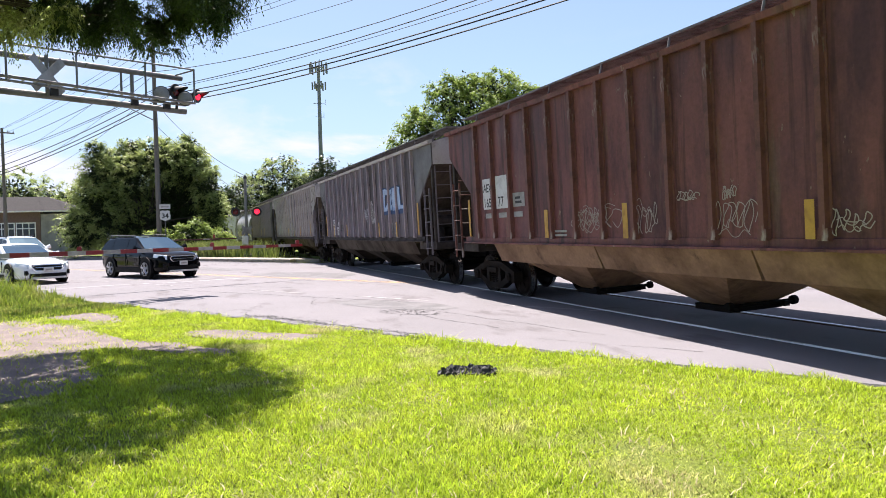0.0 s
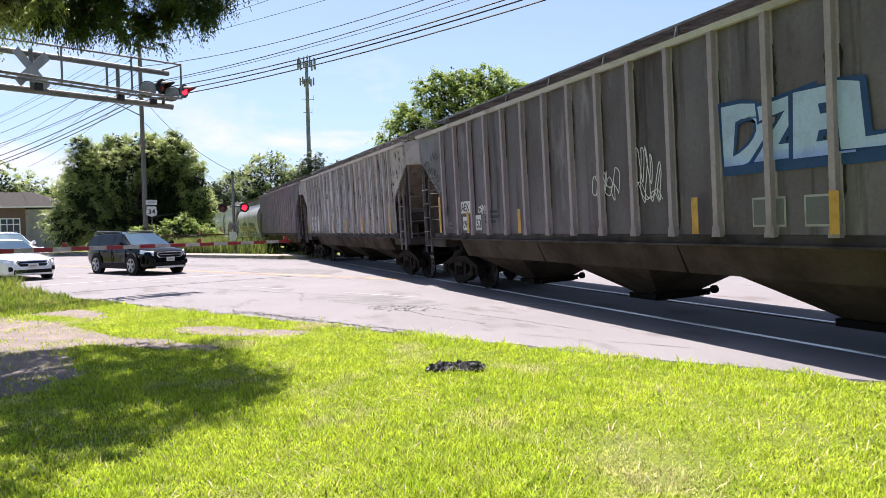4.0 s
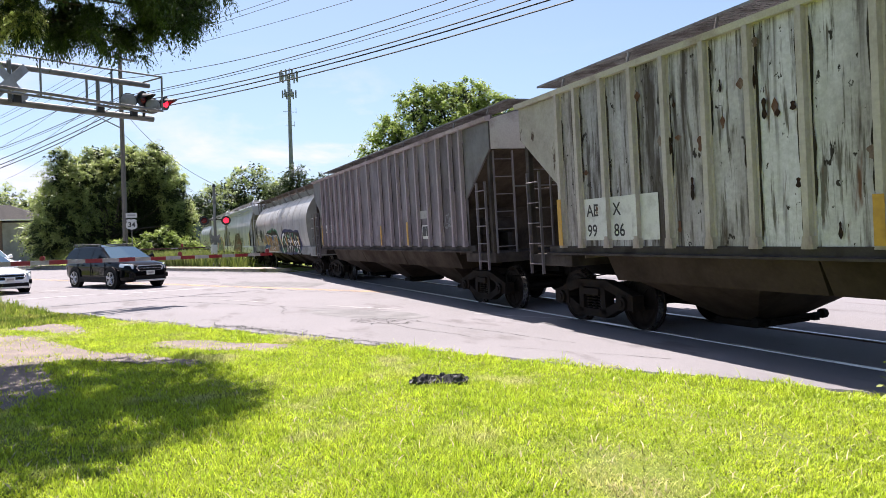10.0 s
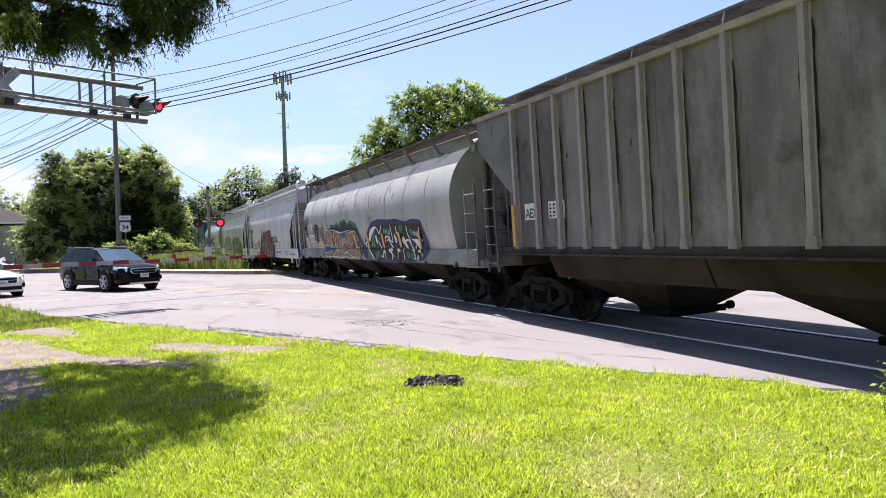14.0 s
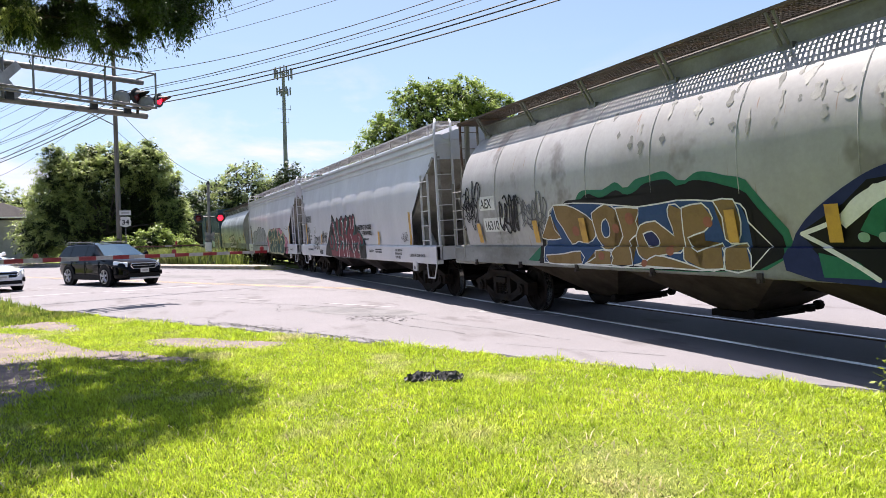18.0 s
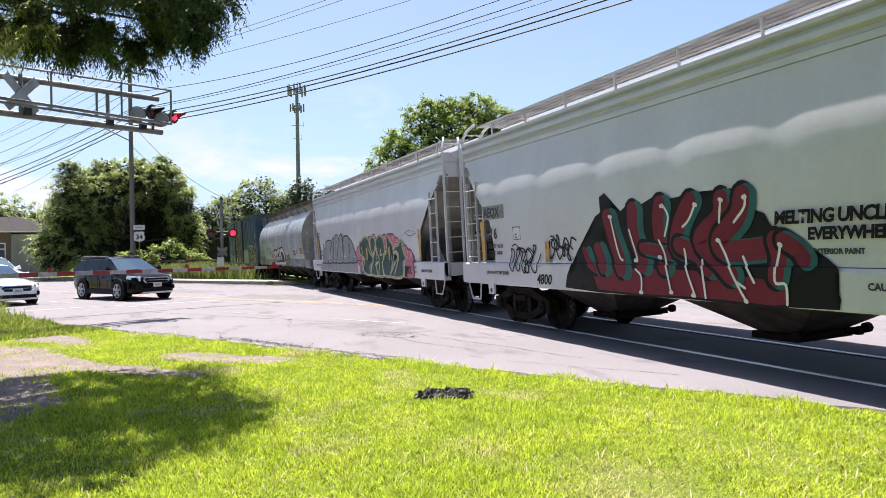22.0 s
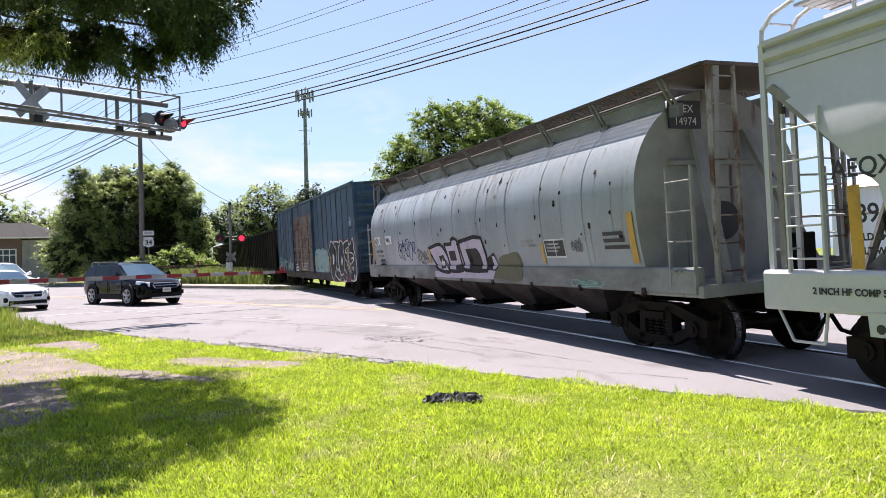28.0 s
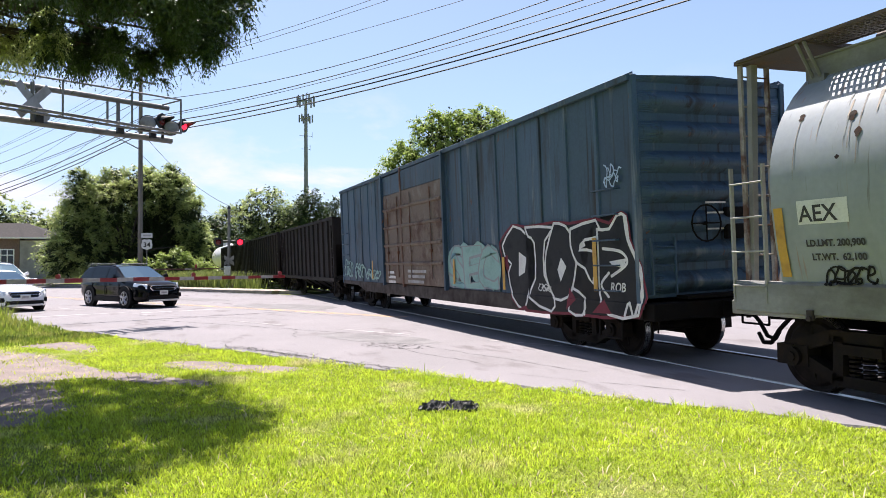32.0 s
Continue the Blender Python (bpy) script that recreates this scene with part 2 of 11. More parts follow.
M["blue"] = material("blue_grey_paint", (0.0318, 0.0644, 0.103), 0.55, other=(0.0461, 0.0819, 0.115), mix=(0.42, 0.7), scale=0.9, stretch=(1, 1, 0.2),
                     third=(0.0239, 0.0312, 0.0393), third_mix=(0.56, 0.68), third_scale=1.8, third_stretch=(1, 1, 0.25), grain=0.12, grain_scale=20, spec=0.25, per_object=0.2,
                     spots=[((0.14, 0.16, 0.175), 1.3, 0.60, 0.74, (2.2, 2.2, 0.25)), ((0.02, 0.022, 0.026), 1.8, 0.55, 0.68, (3, 3, 0.12)), ((0.09, 0.05, 0.04), 4.0, 0.66, 0.70, (1, 1, 0.4))])
M["boxdoor"] = material("tan_door_paint", (0.128, 0.092, 0.068), 0.7, other=(0.076, 0.04, 0.028), mix=(0.5, 0.7), scale=1.6, third=(0.176, 0.144, 0.12),
                        third_mix=(0.58, 0.68), third_scale=2.4, grain=0.15, grain_scale=20, spec=0.25)
M["coal"] = material("black_car_paint", (0.0154, 0.0133, 0.0126), 0.7, other=(0.0315, 0.0245, 0.021), mix=(0.45, 0.72), scale=1.4, stretch=(1, 1, 0.2), grain=0.2, spec=0.1)
M["end_grey"] = material("rust_streaked_grey", (0.25, 0.25, 0.235), 0.6, other=(0.18, 0.17, 0.155), mix=(0.42, 0.7), scale=1.4, grain=0.08, spec=0.3, spots=[((0.10, 0.05, 0.035), 1.6, 0.60, 0.68, (2.5, 2.5, 0.2))])
M["sill_grime"] = material("grimy_grey_sill_paint", (0.21, 0.215, 0.21), 0.6, other=(0.12, 0.115, 0.105), mix=(0.4, 0.66), scale=1.2, stretch=(0.6, 1, 1.5), grain=0.12, grain_scale=16, spec=0.25)
# white cars' ends: dust, and the shade on them, in one darker beige
M["dusty_shade_white"] = material("dusty_shaded_beige_paint", (0.25, 0.24, 0.22), 0.7, other=(0.16, 0.15, 0.135), mix=(0.4, 0.66), scale=1.4, third=(0.09, 0.07, 0.055), third_mix=(0.6, 0.72), third_scale=2.0, grain=0.1, grain_scale=16, spec=0.25)
M["rusty_pale"] = material("rust_flaked_pale_steel", (0.26, 0.24, 0.22), 0.75, other=(0.10, 0.055, 0.04), mix=(0.46, 0.56), scale=2.6, stretch=(1, 1, 0.5), grain=0.15, spec=0.25)
M["tan_bay"] = material("tan_hopper_paint", (0.2662, 0.1595, 0.0968), 0.75, other=(0.1452, 0.08228, 0.05104), mix=(0.42, 0.66), scale=1.2, third=(0.0847, 0.0484, 0.0308),
                        third_mix=(0.58, 0.7), third_scale=1.6, grain=0.15, grain_scale=18, spec=0.25)
# colours of bays and running gear lowered to hold shade under the cars
M["brown_bay"] = material("brown_hopper_paint", (0.042, 0.030, 0.022), 0.75, other=(0.024, 0.017, 0.013), mix=(0.42, 0.66), scale=1.2, grain=0.15, grain_scale=18, spec=0.1)
M["grey_bay"] = material("grey_hopper_paint", (0.06616, 0.0528, 0.05344), 0.75, other=(0.0276, 0.01952, 0.01784), mix=(0.42, 0.66), scale=1.2, grain=0.15, grain_scale=18, spec=0.25)
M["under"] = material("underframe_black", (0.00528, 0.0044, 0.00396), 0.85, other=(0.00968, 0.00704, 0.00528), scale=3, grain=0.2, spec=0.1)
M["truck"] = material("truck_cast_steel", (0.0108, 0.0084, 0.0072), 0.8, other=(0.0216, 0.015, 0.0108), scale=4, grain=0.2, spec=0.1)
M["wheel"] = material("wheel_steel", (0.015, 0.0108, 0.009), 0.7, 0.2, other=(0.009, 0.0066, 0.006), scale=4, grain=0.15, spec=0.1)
M["tread"] = material("wheel_tread_steel", (0.5, 0.48, 0.46), 0.28, 1.0, grain=0.06)
M["slope_dusty"] = material("grimy_beige_slope_paint", (0.17, 0.14, 0.112), 0.75, other=(0.10, 0.078, 0.062), mix=(0.4, 0.66), scale=1.1, grain=0.15, grain_scale=16, spec=0.2,
                            spots=[((0.045, 0.034, 0.028), 1.2, 0.55, 0.68, (1.4, 2.2, 0.5)), ((0.24, 0.21, 0.18), 1.7, 0.60, 0.70, (1, 1, 1))])
M["slope_brown"] = material("grimy_brown_slope_paint", (0.075, 0.056, 0.044), 0.8, other=(0.04, 0.03, 0.025), mix=(0.4, 0.66), scale=1.3, grain=0.18, grain_scale=16, spec=0.15)
M["corner_white"] = material("rust_edged_beige_paint", (0.36, 0.33, 0.30), 0.65, other=(0.26, 0.23, 0.20), mix=(0.42, 0.68), scale=1.3, grain=0.12, grain_scale=18, spec=0.25,
                             spots=[((0.06, 0.035, 0.026), 2.4, 0.61, 0.65, (1.5, 1, 0.6)), ((0.12, 0.085, 0.065), 1.2, 0.58, 0.72, (2, 1, 0.4))])
M["grime_shade"] = material("black_grime_shade", (0.022, 0.017, 0.015), 0.85, other=(0.06, 0.046, 0.04), mix=(0.42, 0.66), scale=4, stretch=(2, 1, 0.4), grain=0.2, spec=0.15)
M["end_dark"] = material("grimy_dark_steel", (0.05, 0.04, 0.036), 0.75, other=(0.024, 0.018, 0.016), mix=(0.4, 0.65), scale=2.5, grain=0.2, spec=0.2)
M["chord_light"] = material("worn_light_paint", (0.40, 0.375, 0.365), 0.6, other=(0.2, 0.16, 0.14), mix=(0.5, 0.7), scale=1.5, stretch=(0.6, 1, 1), grain=0.12, spec=0.3)
M["rusty"] = material("rusty_steel", (0.11, 0.05, 0.03), 0.85, other=(0.2, 0.16, 0.14), mix=(0.45, 0.65), scale=3, stretch=(1, 1, 0.4), grain=0.2, spec=0.25)
M["galv"] = material("galvanized_steel", (0.143, 0.143, 0.139), 0.6, 0.3, other=(0.101, 0.0978, 0.0952), scale=2.0, grain=0.08)
M["grating"] = material("grating_steel", (0.161, 0.158, 0.15), 0.6, 0.3, other=(0.091, 0.077, 0.07), scale=3, grain=0.15)
M["yellow"] = material("reflector_yellow", (0.46, 0.25, 0.025), 0.55, other=(0.30, 0.15, 0.025), mix=(0.5, 0.7), scale=5, grain=0.1)
M["label_white"] = material("label_white", (0.558, 0.558, 0.54), 0.6, other=(0.378, 0.369, 0.351), mix=(0.5, 0.72), scale=4, grain=0.08)
M["label_grey"] = material("label_grey", (0.30, 0.295, 0.28), 0.65, other=(0.22, 0.21, 0.2), scale=4, grain=0.08)
M["label_black"] = material("label_black", (0.02, 0.02, 0.021), 0.6, grain=0.15)


# ---- mesh helpers ----
def part(name, bm, mat, parent=None, label="", smooth=False):
    """Links a bmesh (or shared mesh) as one object under a thing or a part."""
    if isinstance(bm, bpy.types.Mesh):
        me = bm
    else:
        me = bpy.data.meshes.new(name)
        bm.to_mesh(me)
        bm.free()
        if smooth:
            me.polygons.foreach_set("use_smooth", [True] * len(me.polygons))
        me.materials.append(mat)
    ob = new(name, me)
    if parent:
        ob.parent = parent
    if label:
        ob["label"] = label
    return ob


def empty(name, m=None, **tags):
    ob = new(name)
    ob.empty_display_size = 0.3
    if m is not None:
        ob.matrix_basis = m
    return tagged(ob, **tags)


def mesh_of(name, verts, faces, mat, smooth=False):
    me = bpy.data.meshes.new(name)
    me.from_pydata([tuple(v) for v in verts], [], [tuple(q) for q in faces])
    me.materials.append(mat)
    if smooth:
        me.polygons.foreach_set("use_smooth", [True] * len(me.polygons))
    me.update()
    return me


def hull8(bm, a, b):
    """A six-sided solid between two rings of four points."""
    va, vb = [bm.verts.new(p) for p in a], [bm.verts.new(p) for p in b]
    bm.faces.new(va[::-1])
    bm.faces.new(vb)
    for i in range(4):
        j = (i + 1) % 4
        bm.faces.new((va[i], va[j], vb[j], vb[i]))


def box(bm, x0, x1, y0, y1, z0, z1):
    hull8(bm, [(x0, y0, z0), (x1, y0, z0), (x1, y1, z0), (x0, y1, z0)], [(x0, y0, z1), (x1, y0, z1), (x1, y1, z1), (x0, y1, z1)])


def tube(bm, p, q, r, n=8, r2=None):
    p, q = Vector(p), Vector(q)
    d = (q - p).normalized()
    a = d.orthogonal().normalized()
    b = d.cross(a)
    r2 = r if r2 is None else r2
    ra = [bm.verts.new(p + r * (math.cos(2 * math.pi * i / n) * a + math.sin(2 * math.pi * i / n) * b)) for i in range(n)]
    rb = [bm.verts.new(q + r2 * (math.cos(2 * math.pi * i / n) * a + math.sin(2 * math.pi * i / n) * b)) for i in range(n)]
    bm.faces.new(ra[::-1])
    bm.faces.new(rb)
    for i in range(n):
        j = (i + 1) % n
        bm.faces.new((ra[i], ra[j], rb[j], rb[i]))


def polytube(bm, pts, r, n=5):
    """One bent round bar through all the points."""
    rings = []
    for i, p in enumerate(pts):
        d = (pts[min(i + 1, len(pts) - 1)] - pts[max(i - 1, 0)]).normalized()
        a = d.cross(Vector((0, 0, 1)))
        a = a.normalized() if a.length > 1e-4 else Vector((1, 0, 0))
        b = d.cross(a)
        rings.append([bm.verts.new(p + r * (math.cos(2 * math.pi * k / n) * a + math.sin(2 * math.pi * k / n) * b)) for k in range(n)])
    for u, v in zip(rings, rings[1:]):
        for k in range(n):
            bm.faces.new((u[k], u[(k + 1) % n], v[(k + 1) % n], v[k]))
    bm.faces.new(rings[0][::-1])
    bm.faces.new(rings[-1])


def extrude(bm, outline, axis, a, b):
    """A prism: a 2D outline (in the two other axes, in x-y-z order) pushed from a to b along an axis."""
    def at(p, w):
        return {"x": (w, p[0], p[1]), "y": (p[0], w, p[1]), "z": (p[0], p[1], w)}[axis]
    va, vb = [bm.verts.new(at(p, a)) for p in outline], [bm.verts.new(at(p, b)) for p in outline]
    n = len(outline)
    bm.faces.new(va[::-1])
    bm.faces.new(vb)
    for i in range(n):
        j = (i + 1) % n
        bm.faces.new((va[i], va[j], vb[j], vb[i]))
    return va, vb


def fix(bm, bevel=0.0, seg=1):
    bmesh.ops.recalc_face_normals(bm, faces=bm.faces)
    if bevel:
        bmesh.ops.bevel(bm, geom=list(bm.edges), offset=bevel, segments=seg, affect="EDGES", clamp_overlap=True)
    return bm


def B():
    return bmesh.new()


# ---- the lie of the land: the road crosses the track at 30 degrees ----
ROAD_A = radians(30)
RU, RN = Vector((math.cos(ROAD_A), math.sin(ROAD_A), 0)), Vector((-math.sin(ROAD_A), math.cos(ROAD_A), 0))
ROAD_N0, ROAD_N1 = 7.92, 24.2
TRACK_Y, TRACK_Z, CANT = 8.2, 0.04, 2.1


def road_xy(u, n, z=0.0):
    p = RU * u + RN * n
    return Vector((p.x, p.y, z))


def uneven(a, b, s):
    return noise.noise(Vector((a * s, b * s, 3.7)))


def build_ground():
    bm = B()
    n = 60
    size = [-1500, -700, -350, -200, -120, -90, -70]
    xs = size + list(np.linspace(-55, 15, 90)) + [30, 60, 120, 400, 1500]
    ys = [-1500, -500, -200, -90, -40, -20] + list(np.linspace(-14, 30, 60)) + [45, 70, 120, 300, 1500]
    grid = [[bm.verts.new((x, y, -0.03 + (0.012 * uneven(x, y, 0.8) if abs(x) < 60 and abs(y) < 40 else 0))) for y in ys] for x in xs]
    for i in range(len(xs) - 1):
        for j in range(len(ys) - 1):
            bm.faces.new((grid[i][j], grid[i + 1][j], grid[i + 1][j + 1], grid[i][j + 1]))
    tagged(part("ground", bm, M["grass_soil"], smooth=True), "mown bright green lawn with dry patches", "lawn", kind="structure")


def edge_n(u):
    """The ragged near edge of the asphalt."""
    return ROAD_N0 + 0.16 * uneven(u, 0, 0.5) + 0.07 * uneven(u, 9, 2.1) + 0.03 * uneven(u, 4, 6.0)


def build_road():
    bm = B()
    us = [-260, -160, -100, -70, -50] + list(np.arange(-40, 22, 0.25)) + [25, 30, 40, 60, 100, 200]
    ns = [None, 9.0, 11.0, 13.0, 15.0, 17.0, 19.0, 21.0, ROAD_N1]
    prev = None
    for u in us:
        row = []
        for n in ns:
            k = edge_n(u) if n is None else n
            row.append(bm.verts.new(road_xy(u, k, -0.006 if n is None else 0.0)))
        lip = bm.verts.new(road_xy(u, edge_n(u) - 0.03, -0.06))
        row = [lip] + row
        if prev:
            for i in range(len(row) - 1):
                bm.faces.new((prev[i], row[i], row[i + 1], prev[i + 1]))
        prev = row
    road = part("road", fix(bm), M["asphalt"])
    tagged(road, "sun-bleached grey asphalt road with cracks and patches", "road", kind="structure")
    # paved ground on the other side of the track
    bm = B()
    extrude(bm, [(-36, 10.2), (14, 10.2), (40, 27), (40, 60), (-24, 60), (-30, 30)], "z", -0.04, -0.008)
    tagged(part("pavement", fix(bm), M["asphalt"]), "pale paved lot on the other side of the track", "pavement", kind="structure")


def strip(bm, pts, w, z, jag=0.0, seed=0):
    """A flat ribbon along ground points with ragged edges."""
    rnd = random.Random(seed)
    prev = None
    for i, p in enumerate(pts):
        p = Vector((p[0], p[1], 0))
        a, b = Vector((*pts[max(0, i - 1)][:2], 0)), Vector((*pts[min(len(pts) - 1, i + 1)][:2], 0))
        t = (b - a).normalized()
        s = Vector((-t.y, t.x, 0))
        k = w * (1 + jag * rnd.uniform(-1, 1)) / 2
        row = [bm.verts.new((*(p + s * k).xy, z)), bm.verts.new((*(p - s * k).xy, z))]
        if prev:
            bm.faces.new((prev[0], prev[1], row[1], row[0]))
        prev = row


def wander(a, b, n, amp, seed):
    rnd = random.Random(seed)
    out = []
    off = 0.0
    d = (Vector(b) - Vector(a)).normalized()
    s = Vector((-d.y, d.x))
    for i in range(n + 1):
        off = 0.75 * off + rnd.uniform(-amp, amp)
        out.append(Vector(a).lerp(Vector(b), i / n) + s * (off if 0 < i < n else 0))
    return out


def build_road_marks():
    road = bpy.data.objects["road"]
    # dashed lane line between the two waiting lanes, a stop line, a worn centre line
    for u in (-28.0, -23.6, -17.2, -12.8, -8.4):
        bm = B()
        strip(bm, wander(road_xy(u, 12.05).xy, road_xy(u + 2.4, 12.0).xy, 12, 0.01, int(u)), 0.11, 0.004, 0.25, 3)
        part("lane_dash", bm, M["road_paint"], road)
    for n0, n1, u0 in ((8.6, 11.6, -23.9), (12.4, 15.2, -22.6)):
        bm = B()
        strip(bm, wander(road_xy(u0, n0).xy, road_xy(u0 + 0.6, n1).xy, 14, 0.02, 5), 0.32, 0.004, 0.12, 4)
        part("stop_line", bm, M["road_paint"], road)
    for n in (15.75, 16.0):
        bm = B()
        strip(bm, wander(road_xy(-60, n).xy, road_xy(-14, n).xy, 80, 0.015, 8), 0.11, 0.004, 0.4, 9)
        part("centre_line", bm, M["road_yellow"], road)
    # tar-dark cracks
    cracks = [((-21.5, 0.0), (-14.6, 4.6), 60, 0.05, 0.035), ((-18.9, -1.9), (-13.0, 1.4), 60, 0.06, 0.05), ((-17.0, 3.0), (-15.2, 2.7), 16, 0.05, 0.02),
              ((-13.9, 1.3), (-10.9, 2.75), 50, 0.06, 0.06), ((-14.6, 1.1), (-12.0, 2.3), 40, 0.07, 0.045), ((-12.2, 4.1), (-10.0, 4.6), 20, 0.04, 0.02),
              ((-12.4, 4.6), (-8.6, 5.6), 30, 0.03, 0.018), ((-8.9, 4.55), (-6.9, 5.85), 20, 0.02, 0.018), ((-27.0, 2.2), (-19.0, 5.8), 40, 0.05, 0.03),
              ((-24.0, -0.6), (-20.0, 3.4), 40, 0.06, 0.03), ((-11.3, 2.6), (-9.7, 3.45), 24, 0.05, 0.04), ((-16.0, -0.1), (-13.4, 1.2), 30, 0.05, 0.05)]
    for k, (a, b, n, amp, w) in enumerate(cracks):
        bm = B()
        strip(bm, wander(Vector(a) * 1.026, Vector(b) * 1.026, n, amp, 40 + k), w * 0.6, 0.0035, 0.7, k)
        part("crack", bm, M["crack"], road)
    # alligator cracking: a web of short cracks round two worn spots
    rnd = random.Random(12)
    for cx, cy, rx, ry, num in ((-13.1, 4.2, 0.7, 0.45, 60), (-13.0, 1.9, 1.6, 0.28, 70), (-10.6, 2.95, 1.2, 0.22, 50)):
        bm = B()
        for _ in range(num):
            a = rnd.uniform(0, 6.28)
            r = math.sqrt(rnd.random())
            dx, dy = rx * r * math.cos(a), ry * r * math.sin(a)
            p = (cx + dx * RU.x - dy * RU.y, cy + dx * RU.y + dy * RU.x)
            a = rnd.uniform(0, 6.28)
            q = (p[0] + 0.22 * math.cos(a), p[1] + 0.22 * math.sin(a))
            strip(bm, wander(p, q, 5, 0.02, rnd.randrange(999)), 0.014, 0.0032, 0.6, 2)
        tagged(part("crack_web", bm, M["crack"], road), kind="stuff")
    # darker repair patches
    for u, n, a, b in ((-21.5, 17.4, 2.6, 1.2), (-30, 18.6, 3.2, 1.0), (-10.5, 11.0, 1.6, 0.7)):
        bm = B()
        pts = [(u + a * math.cos(t) * (1 + 0.2 * uneven(t, u, 2)), n + b * math.sin(t) * (1 + 0.2 * uneven(t, n, 2))) for t in np.linspace(0, 6.28, 28)[:-1]]
        bm.faces.new([bm.verts.new(road_xy(p, q, 0.0022)) for p, q in pts])
        part("repair_patch", bm, M["asphalt_dark"], road)


def build_kerb():
    """The far kerb with its short pavement, ending at the track."""
    bm = B()
    pts = [(-190, 24.2), (-60, 24.2), (-38.5, 24.2), (-32.5, 24.35), (-29.6, 25.2)]
    prof = [(0, -0.03), (0, 0.15), (0.03, 0.17), (0.16, 0.17), (0.16, -0.03)]
    prev = None
    for u, n in pts:
        row = [bm.verts.new(road_xy(u, n + a, b)) for a, b in prof]
        if prev:
            for i in range(4):
                bm.faces.new((prev[i], row[i], row[i + 1], prev[i + 1]))
        prev = row
    tagged(part("kerb", fix(bm), M["concrete"]), "pale concrete kerb along the far road edge", "kerb", kind="structure")
    bm = B()
    us = [-190, -60, -38.5, -31]
    for a, b in zip(us, us[1:]):
        hull8(bm, [road_xy(a, 24.36, -0.03), road_xy(b, 24.36, -0.03), road_xy(b, 26.0, -0.03), road_xy(a, 26.0, -0.03)],
              [road_xy(a, 24.36, 0.165), road_xy(b, 24.36, 0.165), road_xy(b, 26.0, 0.165), road_xy(a, 26.0, 0.165)])
    tagged(part("pavement", fix(bm), M["concrete"]), "narrow concrete sidewalk behind the kerb", "sidewalk", kind="structure")


PATHS = [[(-18.5, -5.2), (-16.24, -3.09), (-15.63, -2.69), (-14.61, -1.82), (-13.03, -1.25), (-12.13, -0.8), (-11.49, -0.16), (-10.31, 0.65), (-9.76, 0.62), (-10.23, 0.15), (-10.74, -0.45), (-11.06, -0.73),
          (-11.33, -1.09), (-11.26, -1.36), (-9.96, -1.17), (-9.0, -0.89), (-8.62, -1.06), (-8.26, -1.17), (-8.26, -1.43), (-7.4, -2.6), (-10.6, -5.2)],
         [(-12.62, -0.03), (-12.75, 0.2), (-12.64, 0.57), (-11.94, 1.26), (-11.14, 2.07), (-10.86, 1.97), (-10.67, 1.63), (-11.17, 1.0), (-11.41, 0.51), (-12.08, 0.18)],
         [(-16.65, -2.66), (-16.99, -2.39), (-16.99, -1.84), (-16.31, -1.28), (-14.75, -1.02), (-14.58, -1.34), (-15.47, -1.83), (-15.9, -2.34)]]


def build_dirt():
    """The bare, stony path worn into the lawn."""
    for pts in PATHS:
        bm = B()
        out = []
        n = len(pts)
        for i in range(n):
            a, b = Vector(pts[i]), Vector(pts[(i + 1) % n])
            m = max(2, int((b - a).length / 0.06))
            for j in range(m):
                p = a.lerp(b, j / m)
                out.append((p.x + 0.1 * uneven(p.x, p.y, 1.9) + 0.09 * uneven(p.x, p.y, 6.7), p.y + 0.1 * uneven(p.y, p.x, 2.1) + 0.09 * uneven(p.y, p.x, 7.3)))
        f = bm.faces.new([bm.verts.new((x, y, -0.022)) for x, y in out])
        bmesh.ops.triangulate(bm, faces=[f])
        tagged(part("dirt_path", fix(bm), M["dirt"]), "bare stony dirt path worn through the grass", "dirt path", kind="structure")


build_ground()
build_road()
build_road_marks()
build_kerb()
build_dirt()


